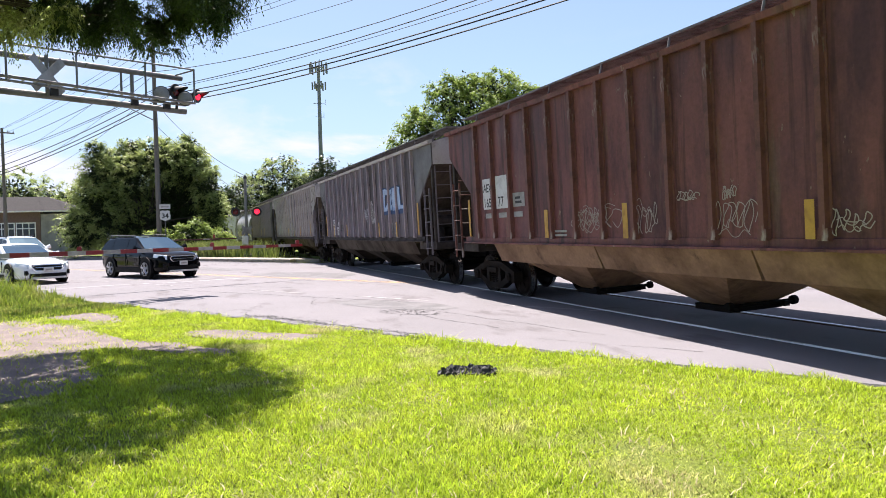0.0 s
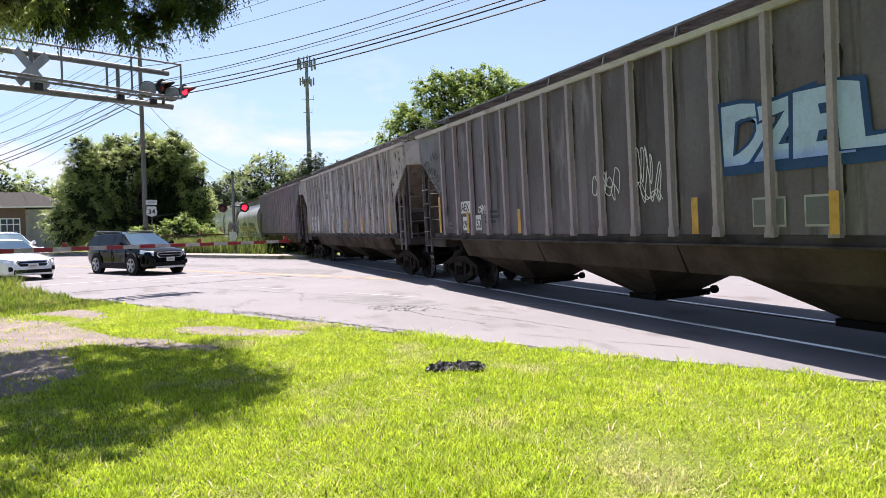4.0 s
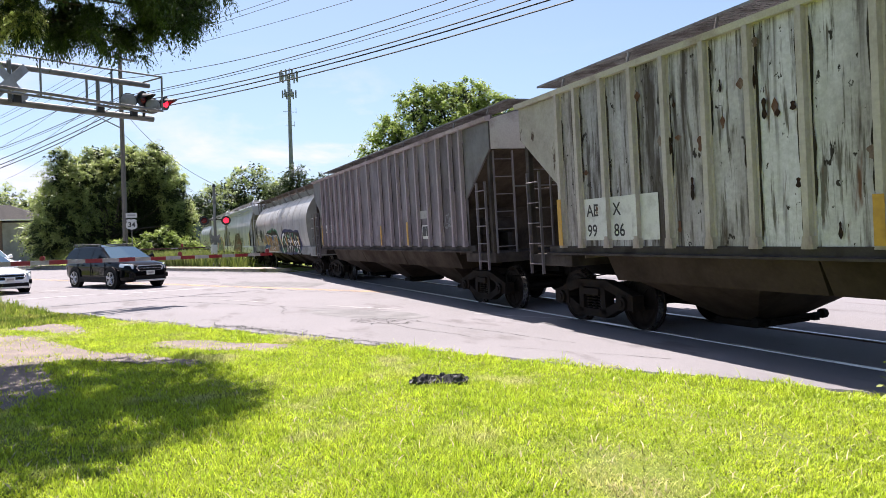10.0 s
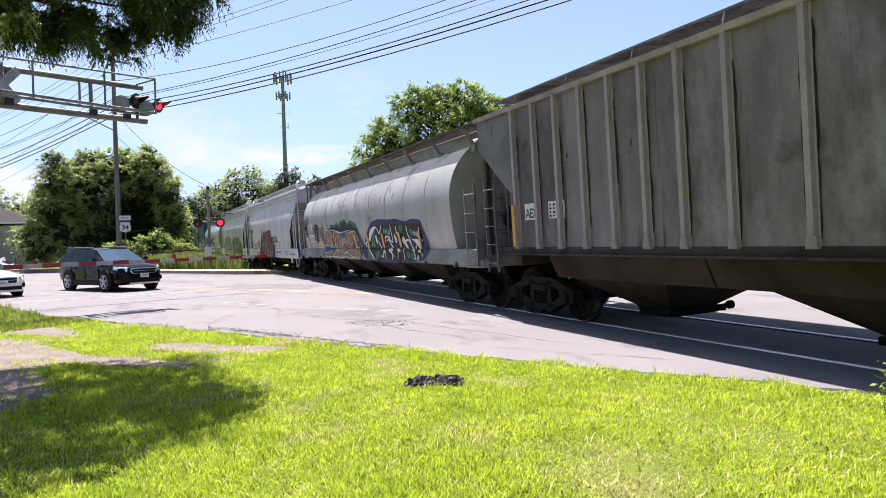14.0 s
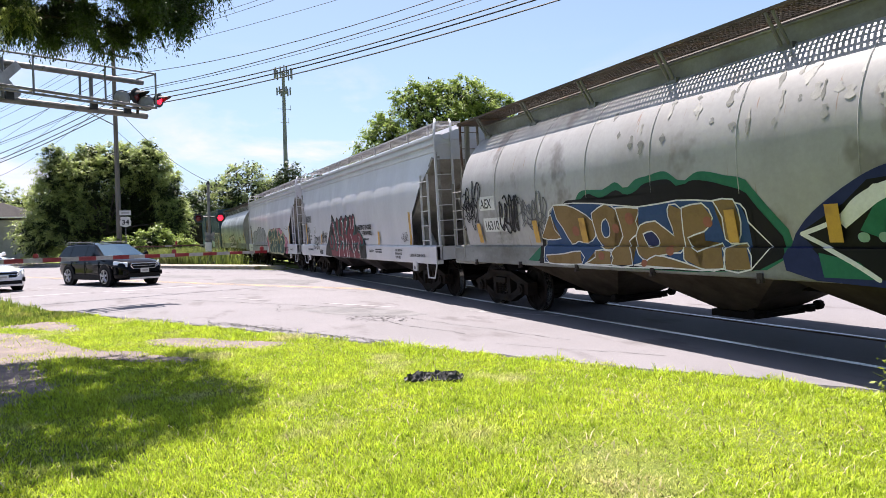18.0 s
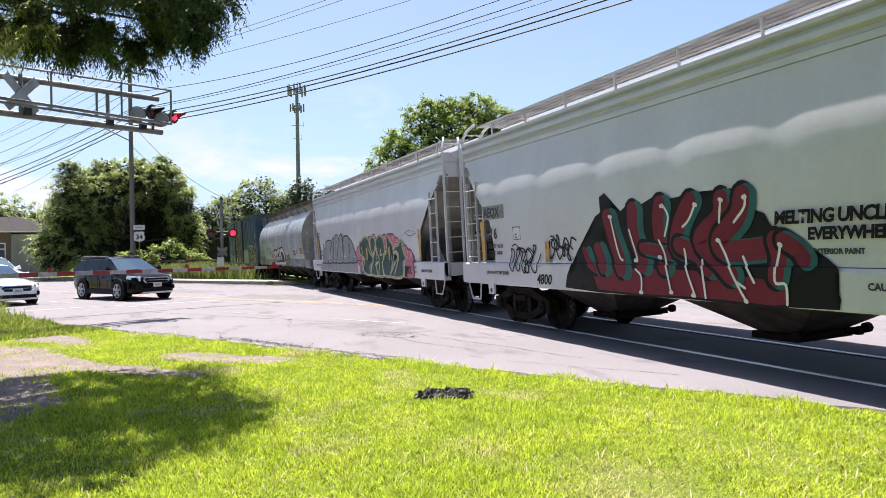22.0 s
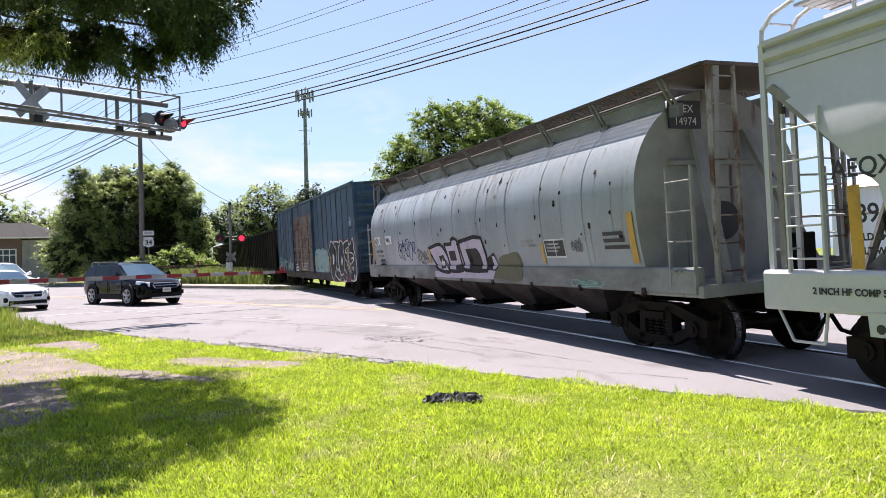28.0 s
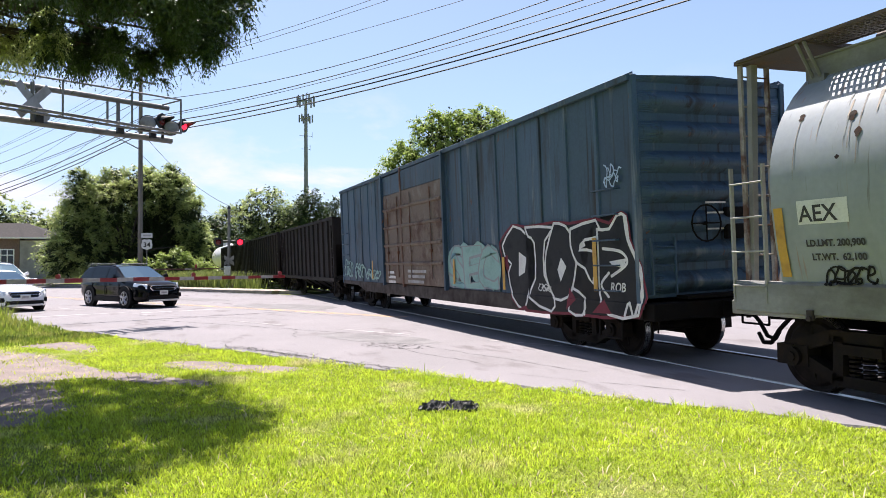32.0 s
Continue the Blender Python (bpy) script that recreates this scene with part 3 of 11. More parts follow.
# ---- track ----
def build_track():
    cm = pose(0, TRACK_Y, TRACK_Z, CANT)
    for side in (-1, 1):
        rail = empty("rail", cm, label="worn steel rail with a polished top sunk in the asphalt", category="rail", group="rails of the track", kind="structure")
        bm = B()
        y = side * 0.7525
        extrude(bm, [(y - 0.034, -0.012), (y + 0.034, -0.012), (y + 0.036, -0.03), (y + 0.01, -0.045), (y + 0.01, -0.13), (y + 0.07, -0.16), (y - 0.07, -0.16), (y - 0.01, -0.13), (y - 0.01, -0.045), (y - 0.036, -0.03)], "x", -300, 120)
        part("rail_body", fix(bm), M["rail_web"], rail)
        bm = B()
        extrude(bm, [(y - 0.034, -0.0118), (y + 0.034, -0.0118), (y + 0.03, -0.001), (y - 0.03, -0.001)], "x", -300, 120)
        part("rail_head", fix(bm), M["rail_top"], rail, "polished running surface")
    # asphalt bed of the crossing, tilted with the track, with a flangeway beside each rail
    bed = empty("crossing", cm, label="asphalt laid between and beside the rails", category="crossing", kind="structure")
    for y0, y1 in ((-2.6, -0.795), (-0.64, 0.64), (0.795, 2.6)):
        bm = B()
        extrude(bm, [(y0, -0.2), (y1, -0.2), (y1, -0.014), (y0, -0.014)], "x", -37.5, 30)
        part("asphalt_strip", fix(bm), M["asphalt"], bed)
    # ballast and sleepers before and behind the crossing
    for x0, x1 in ((-300, -37.6), (30.1, 120)):
        bm = B()
        extrude(bm, [(-2.6, -0.35), (-1.5, -0.14), (1.5, -0.14), (2.6, -0.35)], "x", x0, x1)
        ob = part("ballast", fix(bm), M["ballast"])
        ob.matrix_basis = cm
        tagged(ob, "grey crushed-stone ballast under the track", "ballast", kind="structure")
    bm = B()
    box(bm, -0.11, 0.11, -1.3, 1.3, -0.22, -0.12)
    me = None
    for i in range(60):
        x = -38 - i * 0.55
        if me is None:
            ob = part("sleeper", fix(bm), M["rusty"])
            me = ob.data
        else:
            ob = part("sleeper", me, None)
        ob.matrix_basis = cm @ pose(x, 0, 0)
        tagged(ob, "dark weathered wooden railway sleeper", "sleeper", "sleepers of the track")


build_track()


# ---- train: parts shared by all cars ----
TRAIN = []  # (thing, centre on the train's own line)
WHEELSETS = []


def wheelset_mesh():
    bm = B()
    prof = [(0.66, 0.10), (0.66, 0.36), (0.68, 0.40), (0.665, 0.455), (0.77, 0.462), (0.775, 0.49), (0.80, 0.49), (0.81, 0.42), (0.75, 0.37), (0.75, 0.12)]
    n = 28
    for s in (-1, 1):
        # flange inside, tread outside
        pr = [(s * (1.495 - y), r) for y, r in prof]
        rings = [[bm.verts.new((r * math.cos(2 * math.pi * i / n), y, r * math.sin(2 * math.pi * i / n))) for i in range(n)] for y, r in pr]
        for k in range(len(rings)):
            a, b = rings[k], rings[(k + 1) % len(rings)]
            for i in range(n):
                j = (i + 1) % n
                bm.faces.new((a[i], a[j], b[j], b[i]))
        # curved plate with raised spokes of casting
        for k in range(6):
            t = 2 * math.pi * k / 6
            d = Vector((math.cos(t), 0, math.sin(t)))
            tube(bm, d * 0.13 + Vector((0, s * 0.85, 0)), d * 0.37 + Vector((0, s * 0.81, 0)), 0.02, 5)
    tube(bm, (0, -1.0, 0), (0, 1.0, 0), 0.085, 10)
    for s in (-1, 1):
        tube(bm, (0, s * 0.98, 0), (0, s * 1.10, 0), 0.12, 12)
    fix(bm)
    me = bpy.data.meshes.new("wheelset")
    bm.to_mesh(me)
    bm.free()
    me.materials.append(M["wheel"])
    me.materials.append(M["tread"])
    for p in me.polygons:
        c = p.center
        r = math.hypot(c.x, c.z)
        if 0.452 < r < 0.47 and abs(p.normal.y) < 0.6:
            p.material_index = 1
    return me


def side_frame_mesh():
    """The cast truck side: a triangular truss with a spring window and journal boxes."""
    bm = B()
    outer = [(-1.12, 0.40), (-1.12, 0.56), (-0.98, 0.64), (-0.45, 0.78), (0.45, 0.78), (0.98, 0.64), (1.12, 0.56), (1.12, 0.40), (0.92, 0.36), (0.72, 0.40), (0.42, 0.20), (-0.42, 0.20), (-0.72, 0.40), (-0.92, 0.36)]
    holes = [[(-0.72, 0.47), (-0.52, 0.62), (-0.36, 0.66), (-0.36, 0.36)], [(0.72, 0.47), (0.36, 0.36), (0.36, 0.66), (0.52, 0.62)], [(-0.25, 0.34), (-0.25, 0.64), (0.25, 0.64), (0.25, 0.34)]]

    def bar(a, b, w, y0=-0.09, y1=0.09):
        a, b = Vector((a[0], 0, a[1])), Vector((b[0], 0, b[1]))
        t = (b - a).normalized()
        s = Vector((-t.z, 0, t.x)) * w / 2
        u0, u1 = Vector((0, y0, 0)), Vector((0, y1, 0))
        hull8(bm, [a - s + u0, a + s + u0, a + s + u1, a - s + u1], [b - s + u0, b + s + u0, b + s + u1, b - s + u1])
    for s in (-1, 1):
        bar((s * 1.08, 0.52), (s * 0.40, 0.73), 0.15)
        bar((s * 0.86, 0.46), (s * 0.36, 0.25), 0.14)
        bar((s * 0.33, 0.24), (s * 0.30, 0.74), 0.13)
        bar((s * 1.14, 0.47), (s * 0.70, 0.47), 0.24, -0.11, 0.11)
        tube(bm, (s * 0.89, -0.16, 0.457), (s * 0.89, -0.08, 0.457), 0.115, 10)
        tube(bm, (s * 0.89, -0.18, 0.457), (s * 0.89, -0.15, 0.457), 0.06, 8)
    bar((-0.42, 0.74), (0.42, 0.74), 0.13)
    bar((-0.40, 0.24), (0.40, 0.24), 0.13)
    for x in (-0.17, 0.0, 0.17):
        for k in range(5):
            tube(bm, (x, 0, 0.31 + k * 0.05), (x, 0, 0.335 + k * 0.05), 0.07, 7)
    box(bm, -0.24, 0.24, -0.13, 0.10, 0.55, 0.66)
    fix(bm)
    me = bpy.data.meshes.new("side_frame")
    bm.to_mesh(me)
    bm.free()
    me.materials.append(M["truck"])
    return me


def bolster_mesh():
    bm = B()
    box(bm, -0.2, 0.2, -0.95, 0.95, 0.5, 0.7)
    tube(bm, (0, 0, 0.68), (0, 0, 0.95), 0.28, 12)
    for s in (-1, 1):
        box(bm, s * 0.42 - 0.06, s * 0.42 + 0.06, -0.9, 0.9, 0.38, 0.5)
        box(bm, s * 0.52 - 0.05, s * 0.52 + 0.05, -0.82, -0.68, 0.3, 0.58)
        box(bm, s * 0.52 - 0.05, s * 0.52 + 0.05, 0.68, 0.82, 0.3, 0.58)
    fix(bm, 0.012)
    me = bpy.data.meshes.new("truck")
    bm.to_mesh(me)
    bm.free()
    me.materials.append(M["truck"])
    return me


def coupler_mesh():
    bm = B()
    box(bm, -0.5, 0.12, -0.07, 0.07, 0.80, 0.94)
    extrude(bm, [(0.1, -0.12), (0.34, -0.16), (0.44, -0.12), (0.36, -0.03), (0.22, 0.0), (0.40, 0.06), (0.42, 0.16), (0.3, 0.2), (0.1, 0.12)], "z", 0.74, 1.0)
    tube(bm, (0.30, -0.09, 0.72), (0.30, -0.09, 1.03), 0.035, 8)
    pts = [(-0.1, 0.3, 0.82), (0.1, 0.32, 0.62), (0.3, 0.26, 0.42), (0.5, 0.2, 0.40), (0.62, 0.16, 0.52)]
    for a, b in zip(pts, pts[1:]):
        tube(bm, a, b, 0.03, 6)
    tube(bm, (-0.15, -1.35, 0.78), (-0.1, -0.1, 0.70), 0.014, 5)
    tube(bm, (-0.15, -1.35, 0.78), (-0.12, -1.40, 0.55), 0.014, 5)
    fix(bm)
    me = bpy.data.meshes.new("coupler")
    bm.to_mesh(me)
    bm.free()
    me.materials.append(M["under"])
    return me


ME_WHEELS, ME_SIDEFRAME, ME_BOLSTER, ME_COUPLER = wheelset_mesh(), side_frame_mesh(), bolster_mesh(), coupler_mesh()


def add_trucks(car, centres, half):
    for x in centres:
        truck = part("truck", ME_BOLSTER, None, car)
        truck.location = (x, 0, 0)
        for s in (-1, 1):
            f = part("side_frame", ME_SIDEFRAME, None, truck)
            f.matrix_basis = pose(0, s * 1.05, 0, 0, 0, 0 if s < 0 else 180)
            for dx in (0.889,):
                w = part("wheelset", ME_WHEELS, None, truck)
                w.location = (s * dx, 0, 0.457)
                WHEELSETS.append((w, (s * dx, 0, 0.457)))
    for s in (-1, 1):
        c = part("coupler", ME_COUPLER, None, car)
        c.matrix_basis = pose(s * half, 0, 0, 0, 0, 0 if s > 0 else 180)


def ladder(car, x, y0, y1, z0, z1, n, mat, along="y", w=0.024, name="ladder"):
    """Two rails and n rungs; along y across the car's end, or along x on its side (y0 is then the place, y1 the width)."""
    bm = B()
    if along == "y":
        for y in (y0, y1):
            box(bm, x - w, x + w, y - w * 0.6, y + w * 0.6, z0, z1)
    else:
        for dx in (-y1 / 2, y1 / 2):
            box(bm, x + dx - w * 0.6, x + dx + w * 0.6, y0 - w, y0 + w, z0, z1)
    lad = part(name, fix(bm), mat, car)
    for i in range(n):
        z = z0 + (z1 - z0) * (i + 0.5) / n
        bm = B()
        if along == "y":
            tube(bm, (x, y0, z), (x, y1, z), 0.012, 6)
        else:
            tube(bm, (x - y1 / 2, y0 - 0.03 * (1 if y0 < 0 else -1), z), (x + y1 / 2, y0 - 0.03 * (1 if y0 < 0 else -1), z), 0.012, 6)
        part("rung", fix(bm), mat, lad)
    return lad


def shell(prof, xe_f, xe_b, cols=1):
    """The car's skin: a half section (y from the near edge up over the roof to the far edge) drawn along the car; its ends follow xe(z)."""
    bm = B()
    rows = []
    for y, z in prof:
        a, b = xe_b(z), xe_f(z)
        rows.append([bm.verts.new((a + (b - a) * i / cols, y, z)) for i in range(cols + 1)])
    for r, q in zip(rows, rows[1:]):
        for i in range(cols):
            bm.faces.new((r[i], r[i + 1], q[i + 1], q[i]))
    return bm


def mirror(half):
    """A near-side profile, bottom to top, continued down the far side."""
    return half + [(-y, z) for y, z in reversed(half[:-1] if abs(half[-1][0]) < 1e-6 else half)]


def steps_profile(h, fn):
    return [(fn(z), z) for z in h]


def make_car(name, label, u, length):
    car = empty(name, label=label, category="freight car", group="cars of the freight train")
    TRAIN.append((car, u))
    return car


def bays(car, xs, top, bottom, mat, width=1.45, gate=0.32, low=0.38, skirt=0.30, reach=1.15):
    """Hoppers under the body: a short upright skirt, then a pyramid down to the outlet gate."""
    for a, b, *mid in xs:
        m = mid[0] if mid else (a + b) / 2
        z1 = top - skirt
        y1 = width - 0.22
        pw = min(0.5 * (b - a) - 0.06, reach)
        pa, pb = max(a + 0.06, m - pw), min(b - 0.06, m + pw)
        bm = B()
        hull8(bm, [(a + 0.02, -y1, z1), (b - 0.02, -y1, z1), (b - 0.02, y1, z1), (a + 0.02, y1, z1)], [(a, -width, top), (b, -width, top), (b, width, top), (a, width, top)])
        hull8(bm, [(m - gate, -0.42, low), (m + gate, -0.42, low), (m + gate, 0.42, low), (m - gate, 0.42, low)],
              [(pa, -y1, z1), (pb, -y1, z1), (pb, y1, z1), (pa, y1, z1)])
        bay = part("hopper_bay", fix(bm), mat, car)
        bm = B()
        box(bm, m - gate - 0.06, m + gate + 0.06, -0.5, 0.5, low - 0.09, low + 0.004)
        box(bm, m + gate + 0.06, m + gate + 0.26, -0.46, -0.36, low - 0.05, low + 0.03)
        box(bm, m + gate + 0.06, m + gate + 0.26, 0.36, 0.46, low - 0.05, low + 0.03)
        tube(bm, (m + gate + 0.18, -0.60, low + 0.02), (m + gate + 0.18, 0.60, low + 0.02), 0.03, 8)
        for y in (-0.62, 0.62):
            tube(bm, (m + gate + 0.18, y - 0.04, low + 0.02), (m + gate + 0.18, y + 0.04, low + 0.02), 0.07, 8)
        part("outlet_gate", fix(bm), M["under"], bay)


def running_board(car, h, z, mat, y=0.62, w=0.42, bracket_to=None, n=8, eave=None, solid=False, mesh=False):
    """Grating walkways on both sides of the hatches, on brackets."""
    for s in (-1, 1):
        bm = B()
        y0, y1 = sorted((s * (y - w / 2), s * (y + w / 2)))
        box(bm, -h, h, y0, y0 + 0.03, z - 0.035, z)
        box(bm, -h, h, y1 - 0.03, y1, z - 0.035, z)
        lines = 8 if mesh else 4
        for k in range(1, lines):
            yy = y0 + (y1 - y0) * k / lines
            box(bm, -h, h, yy - 0.014, yy + 0.014, z - 0.025, z - 0.004)
        if solid:
            box(bm, -h, h, y0 + 0.02, y1 - 0.02, z - 0.02, z - 0.008)
        m = int(2 * h / 0.07) if not solid else 0
        for i in range(m + 1 if m else 0):
            x = -h + 2 * h * i / m
            box(bm, x - (0.015 if mesh else 0.022), x + (0.015 if mesh else 0.022), y0 + 0.02, y1 - 0.02, z - 0.026, z - 0.002)
        board = part("running_board", fix(bm), mat, car)
        for i in range(n):
            x = -h + 2 * h * (i + 0.5) / n
            bm = B()
            yb, zb = eave if eave else (y + w / 2, z - 0.3)
            tube(bm, (x, s * (y + w / 2 - 0.02), z - 0.04), (x, s * yb, zb), 0.022, 6)
            if mesh:
                tube(bm, (x + 0.1, s * (y + w / 2 - 0.02), z - 0.04), (x + 0.1, s * yb, zb), 0.022, 6)
                box(bm, x - 0.06, x + 0.16, *sorted((s * (yb - 0.06), s * (yb + 0.012))), zb - 0.16, zb + 0.02)
            part("bracket", fix(bm), M["galv"] if mesh else mat, board)


# ---- text and painted shapes ----
def text_mesh(body, size, offset=0.0, align="LEFT", shear=0.0, spacing=1.0, fine=0.0):
    """Letters as flat polygons in x-z, from the built-in font; fine: cut into strips of that height."""
    cu = bpy.data.curves.new("writing", "FONT")
    cu.body, cu.size, cu.offset, cu.align_x, cu.shear, cu.space_character = body, size, offset, align, shear, spacing
    cu.resolution_u = 3
    ob = bpy.data.objects.new("writing", cu)
    bm = B()
    bm.from_mesh(ob.to_mesh())
    ob.to_mesh_clear()
    bpy.data.objects.remove(ob)
    bpy.data.curves.remove(cu)
    for v in bm.verts:
        v.co = (v.co.x, 0, v.co.y)
    if fine and bm.verts:
        lo, hi = min(v.co.z for v in bm.verts), max(v.co.z for v in bm.verts)
        z = lo + fine
        while z < hi:
            bmesh.ops.bisect_plane(bm, geom=list(bm.verts) + list(bm.edges) + list(bm.faces), plane_co=(0, 0, z), plane_no=(0, 0, 1))
            z += fine
    return bm


def lay(bm, x, z, skin, lift=0.006):
    """Lays flat shapes on the near side of a car: skin(z) gives the half width there."""
    for v in bm.verts:
        zz = v.co.z + z
        v.co = (v.co.x + x, -skin(zz) - lift, zz)
    return bm


def write(car, body, x, z, size, mat, skin, name="lettering", offset=0.004, lift=0.008, shear=0.0, spacing=1.0, fine=0.0, align="LEFT"):
    return part(name, lay(text_mesh(body, size, offset, align, shear, spacing, fine), x, z, skin, lift), mat, car)


def plate(car, x0, x1, z0, z1, mat, skin, name="label_plate", lift=0.005, seg=6):
    bm = B()
    prev = None
    for i in range(seg + 1):
        z = z0 + (z1 - z0) * i / seg
        row = [bm.verts.new((x, -skin(z) - lift, z)) for x in (x0, x1)]
        if prev:
            bm.faces.new((prev[0], prev[1], row[1], row[0]))
        prev = row
    return part(name, bm, mat, car)


# ---- ribbed covered hoppers ----
def ribbed_hopper(label, u0, u1, body, bay_mat, roof_mat=None, posts=None, end_mat=None, top=4.0, post_mat=None, chord_mat=None, corner_mat=None, slope_mat=None, cap_mat=None, streaks=0):
    L = u1 - u0
    h = L / 2
    car = make_car("hopper_car", label, (u0 + u1) / 2, L)
    W, sill = 1.53, 1.36
    inset = 1.25
    ladder_mat = end_mat or M["post_brown"]

    def xe(z):
        if z > 3.4:
            return h
        if z > 2.45:
            return h - inset * (3.4 - z) / 0.95
        return h - inset
    for s in (-1, 1):
        bm = B()
        out = [(-h, top), (-h, 3.4), (-h + inset, 2.45), (-h + inset, sill), (h - inset, sill), (h - inset, 2.45), (h, 3.4), (h, top)]
        extrude(bm, out, "y", s * (W - 0.012), s * (W - 0.04))
        part("side_sheet", fix(bm), body, car)
        # welded panels, a little buckled, between the posts
        stand = list(posts or [-6.41 + 0.86 * i for i in range(16)])
        for xa, xb in zip(stand, stand[1:]) if s < 0 else ():
            rnd = random.Random(int(1000 * xa) + int(-10 * u0))
            dents = [(rnd.uniform(xa, xb), rnd.uniform(1.5, 3.9), rnd.uniform(-0.012, 0.012), rnd.uniform(0.25, 0.6)) for _ in range(5)]
            bm = B()
            rows = []
            for i in range(7):
                x = xa + (xb - xa) * i / 6
                row = []
                for j in range(13):
                    z = sill + 0.02 + (top - 0.05 - sill) * j / 12
                    bulge = 0.0 if i in (0, 6) or j in (0, 12) else sum(d * math.exp(-((x - p) ** 2 + (z - q) ** 2) / w ** 2) for p, q, d, w in dents)
                    row.append(bm.verts.new((x, -W - bulge * 0.6 - 0.002, z)))
                rows.append(row)
            for r, q in zip(rows, rows[1:]):
                for j in range(12):
                    bm.faces.new((r[j], q[j], q[j + 1], r[j + 1]))
            part("side_panel", bm, body, car, smooth=True)
        bm = B()
        extrude(bm, [(s * (W - 0.02), sill - 0.10), (s * (W + 0.09), sill - 0.10), (s * (W + 0.09), sill - 0.07), (s * (W + 0.02), sill - 0.06), (s * (W + 0.02), sill + 0.04), (s * (W - 0.02), sill + 0.05)], "x", -h + inset - 0.35, h - inset + 0.35)
        part("side_sill", fix(bm), M["end_dark"] if bay_mat is not M["tan_bay"] else body, car)
        bm = B()
        extrude(bm, [(s * (W - 0.04), top - 0.03), (s * (W + 0.08), top - 0.03), (s * (W + 0.10), top + 0.05), (s * (W - 0.04), top + 0.09)], "x", -h - 0.03, h + 0.03)
        part("top_chord", fix(bm), chord_mat or body, car)
        for e in (-1, 1) if corner_mat else ():
            edge = max(6.5, abs(stand[0 if e < 0 else -1]))
            bm = B()
            out = [(e * h, top - 0.04), (e * h, 3.4), (e * (h - inset), 2.45), (e * edge, 2.45 if h - inset > edge else 2.3), (e * edge, top - 0.04)]
            extrude(bm, out, "y", s * (W + 0.001), s * (W + 0.004))
            part("corner_sheet", fix(bm), corner_mat, car, "paler grey corner sheet")
    # posts: pressed channels with a sloped foot
    bm = B()
    extrude(bm, [(-0.075, 0.0), (-0.075, -0.012), (-0.045, -0.018), (-0.04, -0.085), (0.04, -0.085), (0.045, -0.018), (0.075, -0.012), (0.075, 0.0)], "z", 0.02, top - 0.03 - sill)
    hull8(bm, [(-0.075, 0, 0.02), (0.075, 0, 0.02), (0.075, -0.085, 0.02), (-0.075, -0.085, 0.02)], [(-0.075, 0, 0.16), (0.075, 0, 0.16), (0.06, -0.08, 0.16), (-0.06, -0.08, 0.16)])
    fix(bm)
    me = bpy.data.meshes.new("post")
    bm.to_mesh(me)
    bm.free()
    me.materials.append(post_mat or body)
    for x in posts or [-6.41 + 0.86 * i for i in range(16)]:
        for s in (-1, 1):
            p = part("post", me, None, car)
            p.matrix_basis = pose(x, s * W, sill, 0, 0, 0 if s < 0 else 180)
    # dark runs beside the posts: dirt, with the posts' shade put into the colour
    for k, x in enumerate((posts or [-6.41 + 0.86 * i for i in range(16)]) if streaks else ()):
        for e in (-1, 1):
            rnd = random.Random(streaks + 2 * k + e)
            z1, z0 = top - rnd.uniform(0.04, 0.7), sill + rnd.uniform(0.04, 0.5)
            if rnd.random() < 0.25:
                z0 = rnd.uniform(2.2, 3.0)
            n = 16
            wide = [rnd.uniform(0.004, 0.05) for _ in range(n + 1)]
            bm = B()
            prev = None
            for q in range(n + 1):
                z = z0 + (z1 - z0) * q / n
                w = 0.5 * (wide[q] + wide[max(q - 1, 0)]) * (1.0 if 0 < q < n else 0.15)
                row = [bm.verts.new((x + e * 0.07, -W - 0.0125, z)), bm.verts.new((x + e * (0.078 + w), -W - 0.0125, z))]
                if prev:
                    bm.faces.new((prev[0], prev[1], row[1], row[0]) if e > 0 else (prev[1], prev[0], row[0], row[1]))
                prev = row
            part("grime_run", bm, M["grime_shade"], car)
    # arched roof with hatch trough
    arch = [(W + 0.02, top), (1.25, top + 0.10), (0.9, top + 0.19), (0.5, top + 0.25), (0.45, top + 0.34)]
    bm = B()
    extrude(bm, [(-y, z) for y, z in arch] + arch[::-1] + [(W - 0.1, top - 0.06), (-W + 0.1, top - 0.06)], "x", -h, h)
    part("roof", fix(bm), roof_mat or body, car)
    running_board(car, h + 0.05, top + 0.42, M["grating"], 0.80, 0.56, n=9, eave=(1.15, top + 0.06))
    # slope sheets and end bulkheads
    for s in (-1, 1):
        bm = B()
        pts = [(h - 0.04, top), (h - 0.04, 3.38), (h - 3.3, 1.3), (h - 3.4, 1.3), (h - 0.12, 3.44), (h - 0.12, top)]
        extrude(bm, [(s * x, z) for x, z in pts], "y", -W + 0.035, W - 0.035)
        part("slope_sheet", fix(bm), slope_mat or M["end_dark"], car, "grimy slope sheet")
        # upper end panel, arched like the roof
        bm = B()
        extrude(bm, [(-W + 0.03, 3.40), (-W + 0.03, top)] + [(-y + 0.02, z - 0.015) for y, z in arch[1:4]] + [(y - 0.02, z - 0.015) for y, z in arch[3:0:-1]] + [(W - 0.03, top), (W - 0.03, 3.40)], "x", *sorted((s * (h - 0.04), s * (h + 0.012))))
        part("end_panel", fix(bm), cap_mat or chord_mat or body, car, "paler upper end panel")
        # upright sheet below the slope sheet
        bm = B()
        box(bm, *sorted((s * (h - 1.90), s * (h - 1.87))), -W + 0.05, W - 0.05, 1.2, 2.24)
